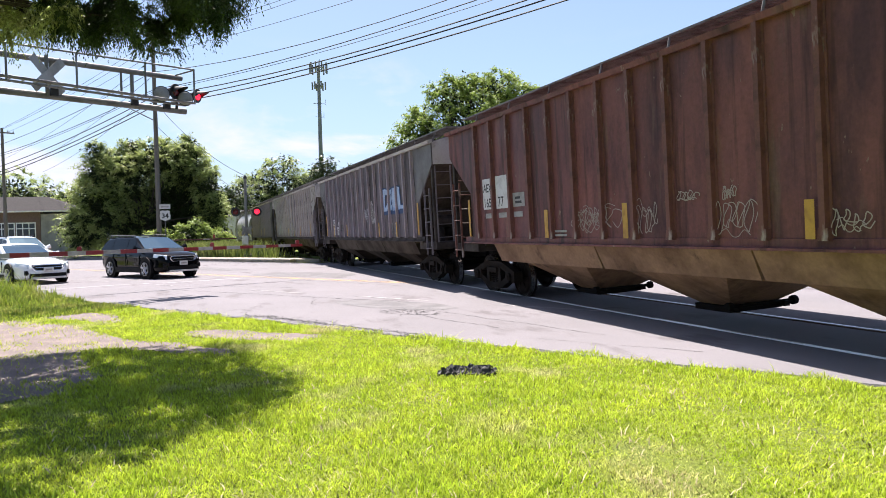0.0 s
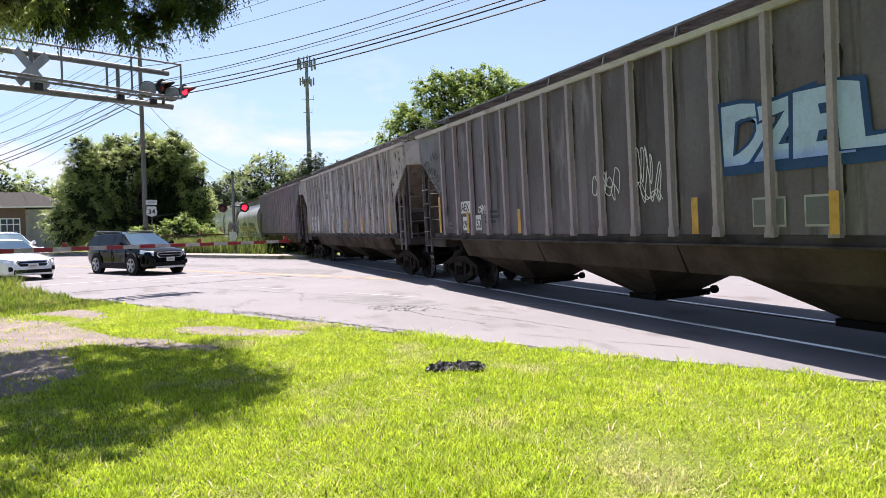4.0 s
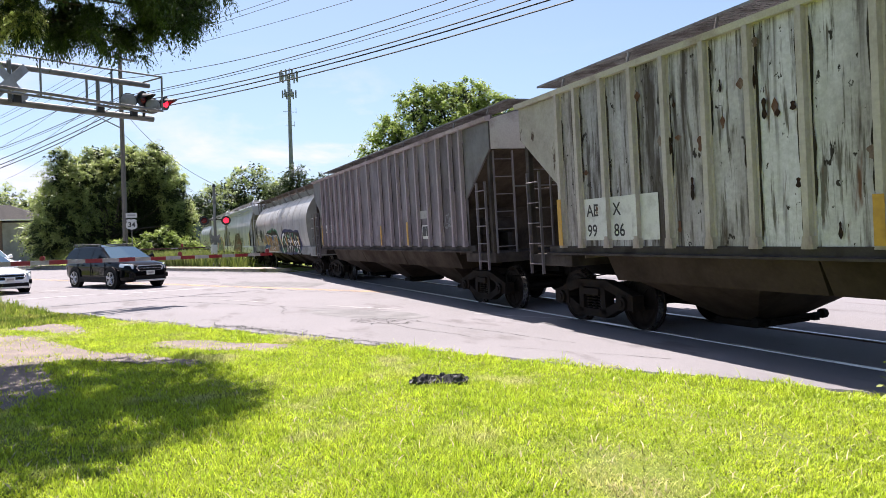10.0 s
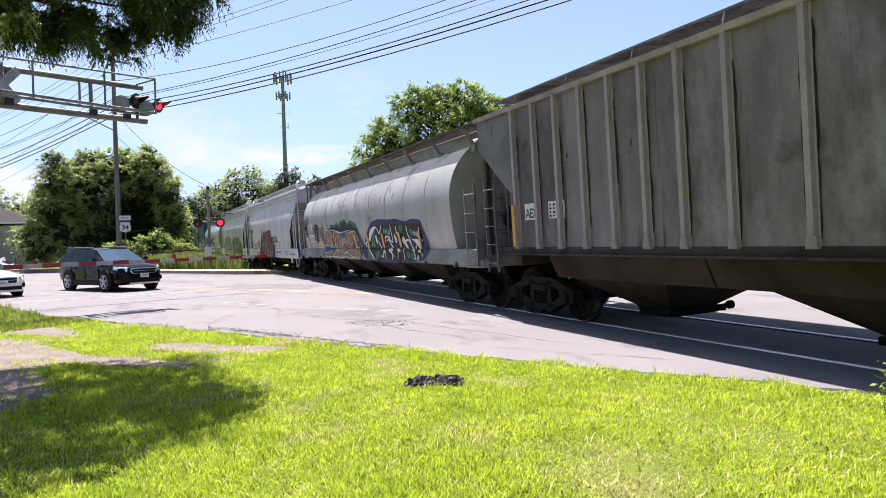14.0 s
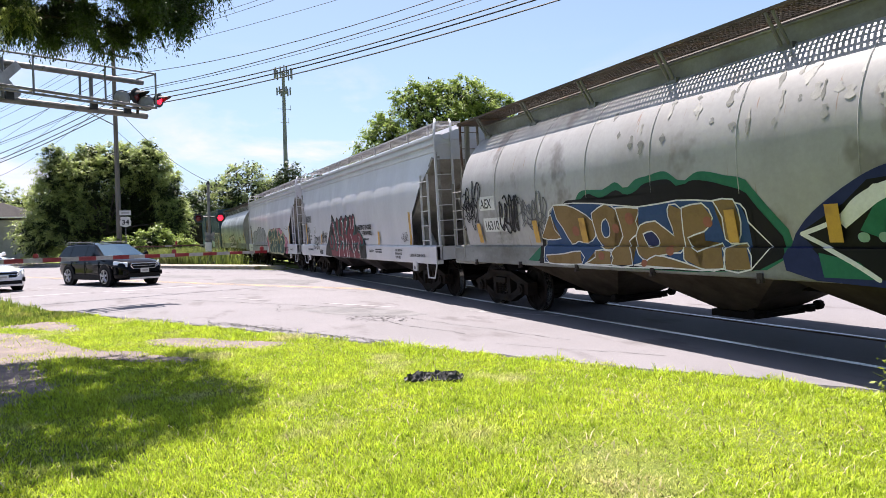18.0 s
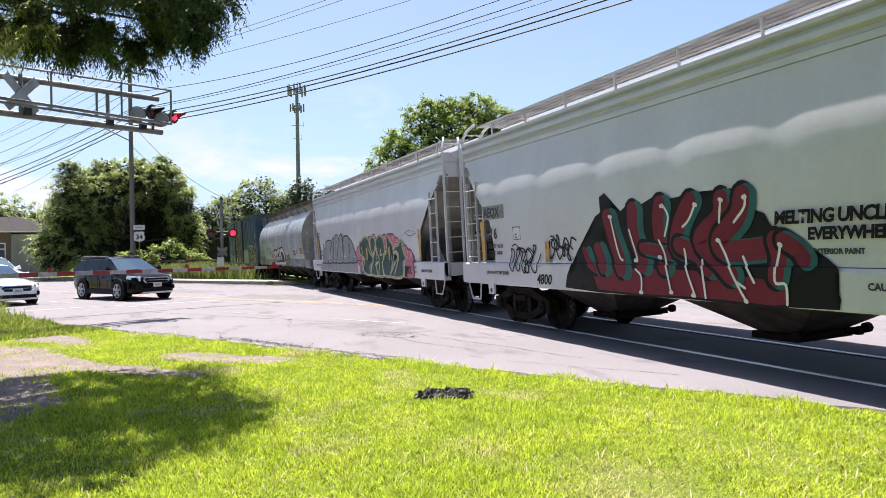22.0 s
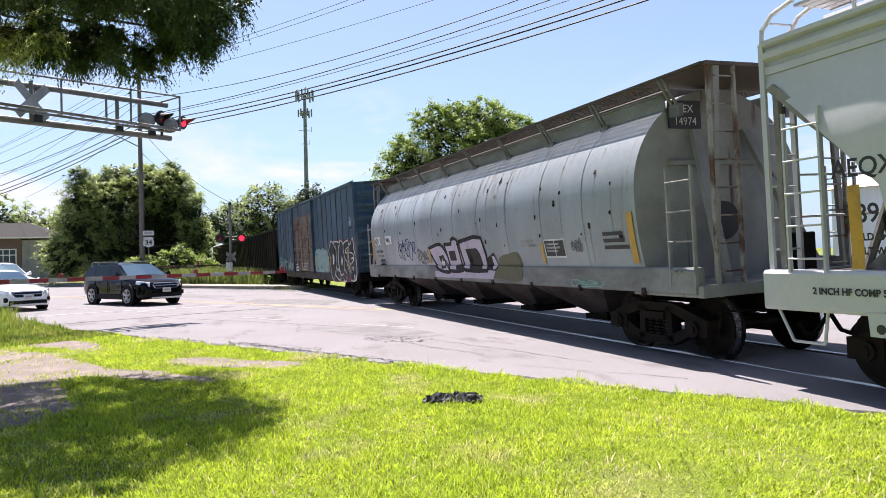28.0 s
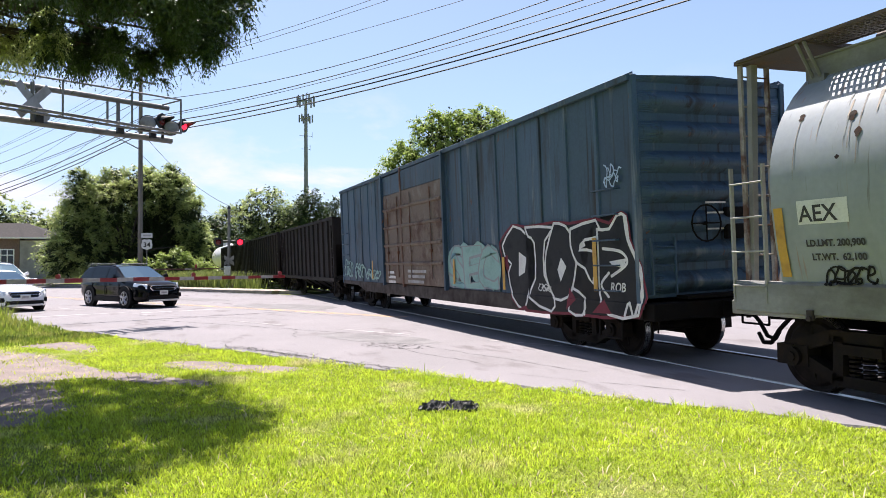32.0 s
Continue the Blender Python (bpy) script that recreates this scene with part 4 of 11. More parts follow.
        box(bm, *sorted((s * (h - 1.88), s * (h - 1.82))), -W + 0.05, W - 0.05, 2.17, 2.23)
        part("end_bulkhead", fix(bm), slope_mat or M["end_dark"], car)
        bm = B()
        box(bm, *sorted((s * (h - 1.5), s * (h - 0.05))), -1.5, 1.5, 1.05, 1.25)
        part("end_platform", fix(bm, 0.01), M["end_dark"], car)
        for y in (-1.45, 1.45):
            bm = B()
            box(bm, s * (h - 0.16) - 0.06, s * (h - 0.16) + 0.06, y - 0.05, y + 0.05, 1.2, 3.45)
            part("corner_post", fix(bm, 0.008), M["end_dark"], car)
        ladder(car, s * (h - 0.08), -1.42, -0.97, 1.2, top + 0.1, 8, ladder_mat)
        ladder(car, s * (h - 0.45), -1.56, 0.42, 0.9, 2.75, 5, ladder_mat, "x")
        ladder(car, s * (h - 0.45), 1.56, 0.42, 0.9, 2.75, 5, ladder_mat, "x")
        bm = B()
        tube(bm, (s * (h - 0.06), -0.97, 2.62), (s * (h - 0.06), 0.97, 2.62), 0.014, 6)
        part("handrail", fix(bm), M["grating"], car)
        bm = B()
        tube(bm, (s * (h - 1.45), -1.1, 1.82), (s * (h - 1.45), -0.35, 1.82), 0.19, 14)
        tube(bm, (s * (h - 1.45), -0.35, 1.82), (s * (h - 1.45), -0.28, 1.82), 0.19, 14, 0.1)
        part("air_reservoir", fix(bm), M["end_dark"], car)
        bm = B()
        box(bm, *sorted((s * (h - 1.75), s * (h - 1.15))), -0.95, -0.85, 1.24, 1.66)
        box(bm, *sorted((s * (h - 1.75), s * (h - 1.15))), -0.6, -0.5, 1.24, 1.66)
        part("reservoir_bracket", fix(bm), M["end_dark"], car)
    bm = B()
    box(bm, -h - 0.25, h + 0.25, -0.18, 0.18, 0.78, 1.12)
    part("centre_sill", fix(bm), M["under"], car)
    if bay_mat is M["tan_bay"]:
        bays(car, [(-6.0, -1.82, -3.55), (-1.8, 1.8, 0), (1.82, 6.0, 3.55)], sill - 0.02, 0.4, bay_mat, skirt=0.50, low=0.30)
    else:
        bays(car, [(-5.9, -2.06, -4.2), (-2.04, 2.04, 0), (2.06, 5.9, 4.2)], sill - 0.02, 0.4, bay_mat, skirt=0.50, low=0.30)
    add_trucks(car, (-h + 1.5, h - 1.5), h + 0.28)
    return car, (lambda z: W + 0.0), h, inset


# ---- rounded covered hoppers ----
def round_skin(z):
    """Half width of the rounded cars' skin by height."""
    zs = [0.95, 1.12, 1.4, 1.8, 2.2, 2.6, 2.85, 3.1, 3.3, 3.5, 3.68, 3.84, 3.96, 4.03, 4.05]
    ys = [1.40, 1.45, 1.505, 1.58, 1.622, 1.625, 1.585, 1.49, 1.375, 1.21, 1.02, 0.79, 0.52, 0.26, 0.0]
    return float(np.interp(z, zs, ys))


def round_hopper(label, u0, u1, body, bay_mat, board_mat, nbays=4, end_mat=None, fore=1.2, aft=0.8):
    L = u1 - u0
    h = L / 2
    car = make_car("hopper_car", label, (u0 + u1) / 2, L)
    xa, xb = -h + aft, h - fore
    zs = list(np.linspace(1.05, 3.5, 22)) + [3.6, 3.7, 3.8, 3.88, 3.94, 3.98, 4.02, 4.05]
    half = [(-round_skin(z), z) for z in zs]
    full = half + [(-y, z) for y, z in reversed(half[:-1])]
    bm = shell(full, lambda z: xb, lambda z: xa, 24)
    part("tank_shell", fix(bm), body, car, smooth=False)
    sh = car.children[-1]
    for p in sh.data.polygons:
        p.use_smooth = len(p.vertices) == 4
    for x in (xa + 0.004, xb - 0.004):
        bm = B()
        bm.faces.new([bm.verts.new((x, y, z)) for y, z in full])
        bmesh.ops.triangulate(bm, faces=list(bm.faces))
        part("end_plate", bm, end_mat or M["end_grey"], car, "rust-streaked flat end plate")
    # weld seams
    for i in range(1, 10):
        x = xa + (xb - xa) * i / 10
        bm = B()
        prev = None
        for y, z in full:
            row = [bm.verts.new((x - 0.012, y * 1.001, z + 0.002)), bm.verts.new((x, y * 1.004 - (0.003 if y < 0 else -0.003), z + 0.004)), bm.verts.new((x + 0.012, y * 1.001, z + 0.002))]
            if prev:
                for k in range(2):
                    bm.faces.new((prev[k], prev[k + 1], row[k + 1], row[k]))
            prev = row
        part("weld_seam", fix(bm), body, car)
    for s in (-1, 1):
        bm = B()
        extrude(bm, [(s * 1.38, 0.99), (s * 1.50, 0.99), (s * 1.535, 1.01), (s * 1.535, 1.33), (s * 1.515, 1.36), (s * 1.38, 1.36)], "x", -h + 0.1, h - 0.1)
        part("side_sill", fix(bm), M["sill_grime"], car, "grimy grey side sill")
        for q in range(9):
            x = -h + 1.2 + (2 * h - 2.4) * q / 8
            bm = B()
            box(bm, x - 0.04, x + 0.04, *sorted((s * 1.52, s * 1.56)), 0.95, 1.06)
            tube(bm, (x, s * 1.55, 0.97), (x, s * 1.585, 0.97), 0.03, 8)
            part("sill_clamp", fix(bm), M["end_dark"], car)
        # low grey plate added under the walkway for the shaded band there
        bm = B()
        yy = s * 0.98
        box(bm, xa, xb, yy - 0.012, yy + 0.012, 3.68, 3.94)
        box(bm, xa, xb, *sorted((yy, yy + s * 0.05)), 3.925, 3.945)
        part("walkway_skirt", fix(bm), M["sill_grime"], car)
    running_board(car, h - 0.05, 4.12, board_mat, 1.0, 0.62, n=9, eave=(1.05, 3.70), mesh=True)
    # hatches along the roof
    bm = B()
    box(bm, xa + 0.4, xb - 0.4, -0.36, 0.36, 4.0, 4.2)
    part("hatch_cover", fix(bm, 0.03), board_mat, car)
    em = end_mat or M["end_grey"]
    for s in (-1, 1):
        hb = xb if s > 0 else -xa
        bm = B()
        box(bm, *sorted((s * (hb - 0.3), s * h)), -1.5, 1.5, 0.95, 1.12)
        part("end_platform", fix(bm, 0.012), em, car)
        for y in (-1.18, 1.18):
            bm = B()
            hull8(bm, [(s * (h - 0.1), y - 0.035, 1.1), (s * (h - 0.04), y - 0.035, 1.1), (s * (h - 0.04), y + 0.035, 1.1), (s * (h - 0.1), y + 0.035, 1.1)],
                  [(s * (h - 0.1), y * 0.9 - 0.05, 4.08), (s * (h - 0.02), y * 0.9 - 0.05, 4.08), (s * (h - 0.02), y * 0.9 + 0.05, 4.08), (s * (h - 0.1), y * 0.9 + 0.05, 4.08)])
            part("end_post", fix(bm), em, car)
        for y in (-0.9, 0.9):
            bm = B()
            hull8(bm, [(s * (h - 0.25), y - 0.08, 1.1), (s * (h - 0.15), y - 0.08, 1.1), (s * (h - 0.15), y + 0.08, 1.1), (s * (h - 0.25), y + 0.08, 1.1)],
                  [(s * (hb + 0.02), y * 0.55 - 0.08, 3.4), (s * (hb + 0.1), y * 0.55 - 0.08, 3.4), (s * (hb + 0.1), y * 0.55 + 0.08, 3.4), (s * (hb + 0.02), y * 0.55 + 0.08, 3.4)])
            part("end_brace", fix(bm), em, car)
        bm = B()
        box(bm, *sorted((s * (hb + 0.002), s * (hb + 0.05))), -1.0, 1.0, 2.86, 2.94)
        part("end_beam", fix(bm, 0.006), em, car)
        bm = B()
        box(bm, *sorted((s * (hb - 0.2), s * (h + 0.02))), -1.28, 1.28, 4.07, 4.12)
        part("end_walkway", fix(bm), board_mat, car)
        ladder(car, s * (h - 0.02), -1.22, -0.78, 1.1, 4.12, 8, M["rusty_pale"], w=0.03)
        ladder(car, s * (h - 0.02), 0.78, 1.22, 1.1, 4.12, 8, M["rusty_pale"], w=0.03)
        ladder(car, s * (h - 0.35), -1.52, 0.5, 1.1, 2.75, 4, em, "x")
        ladder(car, s * (h - 0.35), 1.52, 0.5, 1.1, 2.75, 4, em, "x")
        bm = B()
        tube(bm, (s * (hb + 0.02), 0.0, 2.0), (s * (hb + 0.06), 0.0, 2.0), 0.3, 14)
        part("end_port", fix(bm), M["label_black"], car)
        bm = B()
        box(bm, *sorted((s * (h - 0.4), s * (h - 0.15))), 0.3, 0.75, 1.15, 1.75)
        part("brake_gear", fix(bm, 0.02), M["under"], car)
    bm = B()
    box(bm, -h - 0.25, h + 0.25, -0.18, 0.18, 0.70, 1.02)
    part("centre_sill", fix(bm), M["under"], car)
    a = h - 2.7
    w = 2 * a / nbays
    bays(car, [(-a + w * i + 0.02, -a + w * (i + 1) - 0.02) for i in range(nbays)], 1.06, 0.4, bay_mat, 1.42, skirt=0.10, reach=1.4)
    add_trucks(car, (-h + 1.5, h - 1.5), h + 0.28)
    return car, round_skin, h, 1.25


# ---- smooth-sided white covered hoppers ----
def smooth_skin(z):
    zs = [1.0, 1.35, 1.5, 2.2, 2.8, 3.3, 3.6, 3.72, 3.78, 3.9, 4.05, 4.3]
    ys = [1.60, 1.60, 1.585, 1.615, 1.61, 1.515, 1.485, 1.44, 1.47, 1.44, 1.35, 0.5]
    return float(np.interp(z, zs, ys))


def smooth_hopper(label, u0, u1, body, bay_mat):
    L = u1 - u0
    h = L / 2
    car = make_car("hopper_car", label, (u0 + u1) / 2, L)
    ins = 1.42

    def xe(z):
        if z > 3.45:
            return h - 0.02
        if z > 2.2:
            k = (3.45 - z) / 1.25
            return h - 0.02 - ins * k ** 0.85
        return h - 0.02 - ins - 0.12 * math.sin((2.2 - z) * 1.6)
    zs = [1.36, 1.5, 1.65, 1.8, 2.0, 2.2, 2.4, 2.6, 2.8, 3.0, 3.15, 3.3, 3.45, 3.46, 3.6]
    for s in (-1, 1):
        # skin in slightly pillowed sheets
        cols = 120
        bm = B()
        rows = []
        for z in zs:
            e = xe(z)
            row = []
            for i in range(cols + 1):
                x = -e + 2 * e * i / cols
                pil = 0.016 * (1 - abs(math.cos(math.pi * (x + h) / 1.75)) ** 10) * min(1, (z - 1.36) * 3) if 1.4 < z < 3.4 else 0
                row.append(bm.verts.new((x, s * (smooth_skin(z) + pil), z)))
            rows.append(row)
        for r, q in zip(rows, rows[1:]):
            for i in range(cols):
                bm.faces.new((r[i], r[i + 1], q[i + 1], q[i]))
        part("side_sheet", fix(bm), body, car, smooth=True)
        # stepped top band
        bm = B()
        extrude(bm, [(s * 1.40, 3.58), (s * 1.50, 3.61), (s * 1.50, 3.69), (s * 1.455, 3.71), (s * 1.455, 3.76), (s * 1.53, 3.79), (s * 1.53, 3.86), (s * 1.47, 3.88), (s * 1.47, 3.92), (s * 1.54, 3.95), (s * 1.54, 4.0), (s * 1.30, 4.03)], "x", -h, h)
        part("top_band", fix(bm), body, car)
        bm = B()
        extrude(bm, [(s * 1.45, 0.90), (s * 1.615, 0.90), (s * 1.63, 0.93), (s * 1.63, 1.31), (s * 1.60, 1.35), (s * 1.45, 1.35)], "x", -h - 0.05, h + 0.05)
        part("side_sill", fix(bm), body, car)
        # lifting lugs
        for x in (-h + 1.4, h - 1.4):
            bm = B()
            extrude(bm, [(x - 0.14, 0.94), (x + 0.14, 0.94), (x + 0.12, 0.70), (x - 0.12, 0.70)], "y", s * 1.60, s * 1.645)
            lug = part("jacking_lug", fix(bm), body, car)
            bm = B()
            tube(bm, (x, s * 1.646, 0.78), (x, s * 1.649, 0.78), 0.05, 12)
            part("lug_hole", fix(bm), M["label_black"], lug)
    bm = B()
    extrude(bm, [(-1.33, 3.99), (-0.55, 4.26), (-0.5, 4.38), (0.5, 4.38), (0.55, 4.26), (1.33, 3.99), (1.2, 3.9), (-1.2, 3.9)], "x", -h, h)
    part("roof", fix(bm), body, car)
    running_board(car, h - 0.25, 4.38, M["white_dirty"], 0.96, 0.6, n=10, eave=(1.22, 4.02), solid=True)
    for s in (-1, 1):
        bm = B()
        pts = [(h - 0.04, 4.0), (h - 0.04, 3.44), (h - 0.14, 3.4), (h - 0.14, 4.0)]
        extrude(bm, [(s * x, z) for x, z in pts], "y", -1.43, 1.43)
        part("end_sheet", fix(bm), M["dusty_shade_white"], car, "beige-grey end sheet, dusty and shade-darkened")
        bm = B()
        pts = [(h - 0.045, 3.44), (h - 0.42, 3.08), (h - 1.44, 2.2), (h - 3.1, 1.2), (h - 3.2, 1.2), (h - 1.6, 2.26), (h - 0.14, 3.48)]
        extrude(bm, [(s * x, z) for x, z in pts], "y", -1.535, 1.535)
        part("slope_sheet", fix(bm), M["dusty_shade_white"], car, "beige-grey slope sheet, dusty and shade-darkened")
        bm = B()
        box(bm, *sorted((s * (h - 0.04), s * (h - 0.028))), -1.43, 1.43, 3.42, 3.99)
        part("end_panel", fix(bm), body, car)
        # flared inner cheeks between slope sheet and platform
        for y in (-1.2, 1.2):
            bm = B()
            extrude(bm, [(s * (h - 2.2), 1.3), (s * (h - 0.9), 1.3), (s * (h - 1.75), 2.1), (s * (h - 2.2), 2.0)], "y", y - 0.03, y + 0.03)
            part("gusset", fix(bm), M["dusty_shade_white"], car)
        bm = B()
        box(bm, *sorted((s * (h - 1.7), s * (h + 0.02))), -1.44, 1.44, 1.02, 1.30)
        part("end_platform", fix(bm, 0.012), M["end_dark"], car)
        bm = B()
        box(bm, *sorted((s * (h + 0.02), s * (h + 0.05))), -1.6, 1.6, 1.0, 1.32)
        part("end_sill", fix(bm), body, car)
        for y in (-1, 1):
            # end ladder whose stiles curve over the eave on to the roof
            lad = ladder(car, s * (h + 0.02), *sorted((y * 1.50, y * 1.06)), 1.02, 3.98, 8, body, w=0.034)
            bm = B()
            for yy in (y * 1.50, y * 1.06):
                pts = [Vector((s * (h + 0.02), yy, 3.96)), Vector((s * (h + 0.01), yy * 0.99, 4.14)), Vector((s * (h - 0.08), yy * 0.95, 4.30)), Vector((s * (h - 0.30), yy * 0.88, 4.42))]
                polytube(bm, pts, 0.03, 6)
            tube(bm, (s * (h - 0.02), y * 1.46, 4.22), (s * (h - 0.02), y * 1.03, 4.22), 0.014, 6)
            part("grab_iron", fix(bm), body, lad)
            bm = B()
            box(bm, *sorted((s * (h - 0.10), s * (h - 0.02))), *sorted((y * 1.36, y * 1.42)), 1.3, 3.5)
            part("corner_post", fix(bm, 0.006), M["dusty_shade_white"], car)
        # handrails between the ladders, pipes and brake lever
        for z in (1.95, 2.45):
            bm = B()
            tube(bm, (s * (h + 0.0), -1.06, z), (s * (h + 0.0), 1.06, z), 0.016, 6)
            part("handrail", fix(bm), body, car)
        bm = B()
        polytube(bm, [Vector((s * (h - 0.9), -0.7, 1.32)), Vector((s * (h - 0.8), -0.7, 1.9)), Vector((s * (h - 0.6), -0.2, 2.1)), Vector((s * (h - 0.5), 0.4, 1.6))], 0.03, 6)
        tube(bm, (s * (h - 0.75), -0.15, 1.62), (s * (h - 0.75), 0.55, 1.62), 0.17, 12)
        part("air_reservoir", fix(bm), M["end_dark"], car)
        ladder(car, s * (h - 0.55), -1.60, 0.46, 1.3, 3.1, 5, body, "x")
        ladder(car, s * (h - 0.55), 1.60, 0.46, 1.3, 3.1, 5, body, "x")
        bm = B()
        for pa, pb in (((h - 0.75, 0.98), (h - 0.68, 0.55)), ((h - 0.68, 0.55), (h - 0.28, 0.55)), ((h - 0.28, 0.55), (h - 0.05, 0.98))):
            tube(bm, (s * pa[0], -1.56, pa[1]), (s * pb[0], -1.56, pb[1]), 0.018, 6)
        part("sill_step", fix(bm), body, car)
        bm = B()
        for y in (-0.5, 0.5):
            tube(bm, (s * (h - 0.4), y, 1.3), (s * (h - 0.95), y, 2.68), 0.05, 6)
        part("end_frame", fix(bm), M["dusty_shade_white"], car)
        bm = B()
        for k in range(14):
            a, b = 2 * math.pi * k / 14, 2 * math.pi * (k + 1) / 14
            tube(bm, (s * (h - 0.3), 0.55 + 0.27 * math.cos(a), 2.4 + 0.27 * math.sin(a)), (s * (h - 0.3), 0.55 + 0.27 * math.cos(b), 2.4 + 0.27 * math.sin(b)), 0.014, 5)
        tube(bm, (s * (h - 0.3), 0.28, 2.4), (s * (h - 0.3), 0.82, 2.4), 0.012, 5)
        tube(bm, (s * (h - 0.3), 0.55, 2.13), (s * (h - 0.3), 0.55, 2.67), 0.012, 5)
        part("brake_wheel", fix(bm), M["under"], car)
        bm = B()
        box(bm, *sorted((s * (h - 1.1), s * (h - 0.7))), 0.2, 0.75, 1.3, 1.8)
        part("brake_gear", fix(bm, 0.03), M["dusty_shade_white"], car)
    bm = B()
    box(bm, -h - 0.25, h + 0.25, -0.18, 0.18, 0.72, 1.04)
    part("centre_sill", fix(bm), M["under"], car)
    a = h - 3.3
    w = 2 * a / 3
    bays(car, [(-4.75, -1.92, -3.85), (-1.9, 1.9, 0), (1.92, 4.75, 3.85)], 1.0, 0.4, bay_mat, 1.45, skirt=0.06, reach=1.3)
    add_trucks(car, (-h + 1.75, h - 1.75), h + 0.28)
    return car, smooth_skin, h, ins


# ---- boxcar ----
def boxcar(label, u0, u1):
    L = u1 - u0
    h = L / 2
    car = make_car("boxcar", label, (u0 + u1) / 2, L)
    W, z0, z1 = 1.47, 0.98, 4.42
    body = M["blue"]
    d0, dm, d1 = -3.6, -1.65, 1.62
    for s in (-1, 1):
        for a, b in ((-h, d0), (d1, h)):
            n = 6 if b < 0 else 8
            for i in range(n):
                xa, xb = a + 0.06 + (b - a - 0.12) * i / n, a + 0.06 + (b - a - 0.12) * (i + 1) / n
                xa, xb = (a if i == 0 else xa), (b if i == n - 1 else xb)
                bm = B()
                box(bm, xa, xb, *sorted((s * (W - 0.06), s * W)), z0, z1)
                part("side_panel", fix(bm), body, car)
            for i in range(n + 1):
                x = a + 0.06 + (b - a - 0.12) * i / n
                bm = B()
                extrude(bm, [(x - 0.05, s * W), (x - 0.035, s * (W + 0.028)), (x + 0.035, s * (W + 0.028)), (x + 0.05, s * W)], "z", z0 + 0.02, z1 - 0.1)
                part("post", fix(bm), body, car)
        for k, (a, b) in enumerate(((d0 + 0.03, dm), (dm, d1 - 0.03))):
            bm = B()
            y = s * (W + (0.05 if k == 0 else 0.10))
            box(bm, a, b, *sorted((s * (W - 0.02), y)), z0 + 0.03, 3.72)
            door = part("door", fix(bm, 0.01), M["boxdoor"], car, "tan sliding door with rust")
            for z in (1.55, 2.1, 2.65, 3.2):
                bm = B()
                extrude(bm, [(y, z), (y + s * 0.045, z + 0.03), (y + s * 0.045, z + 0.08), (y, z + 0.11)], "x", a + 0.06, b - 0.06)
                part("door_rib", fix(bm), M["boxdoor"], door)
            bm = B()
            box(bm, a, b, *sorted((s * (W - 0.02), y)), 3.73, z1 - 0.12)
            part("door_header", fix(bm, 0.008), body, door)
            for dx in (0.25, 0.75):
                bm = B()
                x = a + (b - a) * dx
                tube(bm, (x, y + s * 0.03, 1.2), (x, y + s * 0.03, 3.6), 0.018, 6)
                box(bm, x - 0.05, x + 0.05, *sorted((y, y + s * 0.06)), 1.9, 1.98)
                part("lock_bar", fix(bm), M["rusty"], door)
        for x in (d0, d1, dm):
            bm = B()
            box(bm, x - 0.05, x + 0.05, *sorted((s * W, s * (W + 0.13))), z0 - 0.05, z1 - 0.02)
            part("door_post", fix(bm, 0.01), M["rusty"] if x == dm else body, car)
        bm = B()
        extrude(bm, [(s * (W - 0.02), z1 - 0.09), (s * (W + 0.09), z1 - 0.09), (s * (W + 0.10), z1 + 0.0), (s * (W - 0.02), z1 + 0.05)], "x", -h, h)
        part("top_chord", fix(bm), body, car)
        bm = B()
        extrude(bm, [(-h, z0), (-h, 0.86), (-h + 2.2, 0.84), (-h + 3.2, 0.66), (h - 3.2, 0.66), (h - 2.2, 0.74), (h, 0.74), (h, z0)], "y", s * (W - 0.05), s * (W + 0.045))
        part("side_sill", fix(bm), M["end_dark"], car)
        for x, zz in ((h - 0.75, (1.15, 1.55, 1.95, 2.35, 2.75)), (-h + 0.6, (1.15, 1.55, 1.95, 2.35, 2.75))):
            for z in zz:
                bm = B()
                tube(bm, (x - 0.32, s * (W + 0.10), z), (x + 0.32, s * (W + 0.10), z), 0.014, 6)
                for q in (-0.32, 0.32):
                    tube(bm, (x + q, s * W, z), (x + q, s * (W + 0.10), z), 0.014, 6)
                part("grab_iron", fix(bm), body, car)
            bm = B()
            for pa, pb in (((-0.3, 0.8), (-0.3, 0.4)), ((-0.3, 0.4), (0.3, 0.4)), ((0.3, 0.4), (0.3, 0.8))):
                tube(bm, (x + pa[0], s * (W + 0.03), pa[1]), (x + pb[0], s * (W + 0.03), pb[1]), 0.02, 6)
            part("sill_step", fix(bm), M["under"], car)
    for s in (-1, 1):
        # corrugated end
        bm = B()
        zs = np.linspace(z0, z1 - 0.02, 120)
        prev = None
        for z in zs:
            k = ((z - 1.1) / 0.46) % 1.0
            bulge = 0.16 * max(0.0, math.sin(math.pi * min(1.0, k / 0.72))) if z > 1.1 else 0
            row = [bm.verts.new((s * (h + (bulge if 0 < i < 7 else 0)), y, z)) for i, y in enumerate(np.linspace(-W, W, 8))]
            if prev:
                for i in range(7):
                    bm.faces.new((prev[i], prev[i + 1], row[i + 1], row[i]))
            prev = row
        part("end_wall", fix(bm), body, car)
        for y in (-1, 1):
            bm = B()
            box(bm, s * h - 0.05, s * h + 0.05, *sorted((y * (W - 0.05), y * (W + 0.05))), z0 - 0.1, z1)
            part("corner_post", fix(bm, 0.012), body, car)
        bm = B()
        box(bm, *sorted((s * (h - 0.1), s * (h + 0.28))), -1.45, 1.45, 0.72, 0.98)
        part("end_sill", fix(bm, 0.012), M["under"], car)
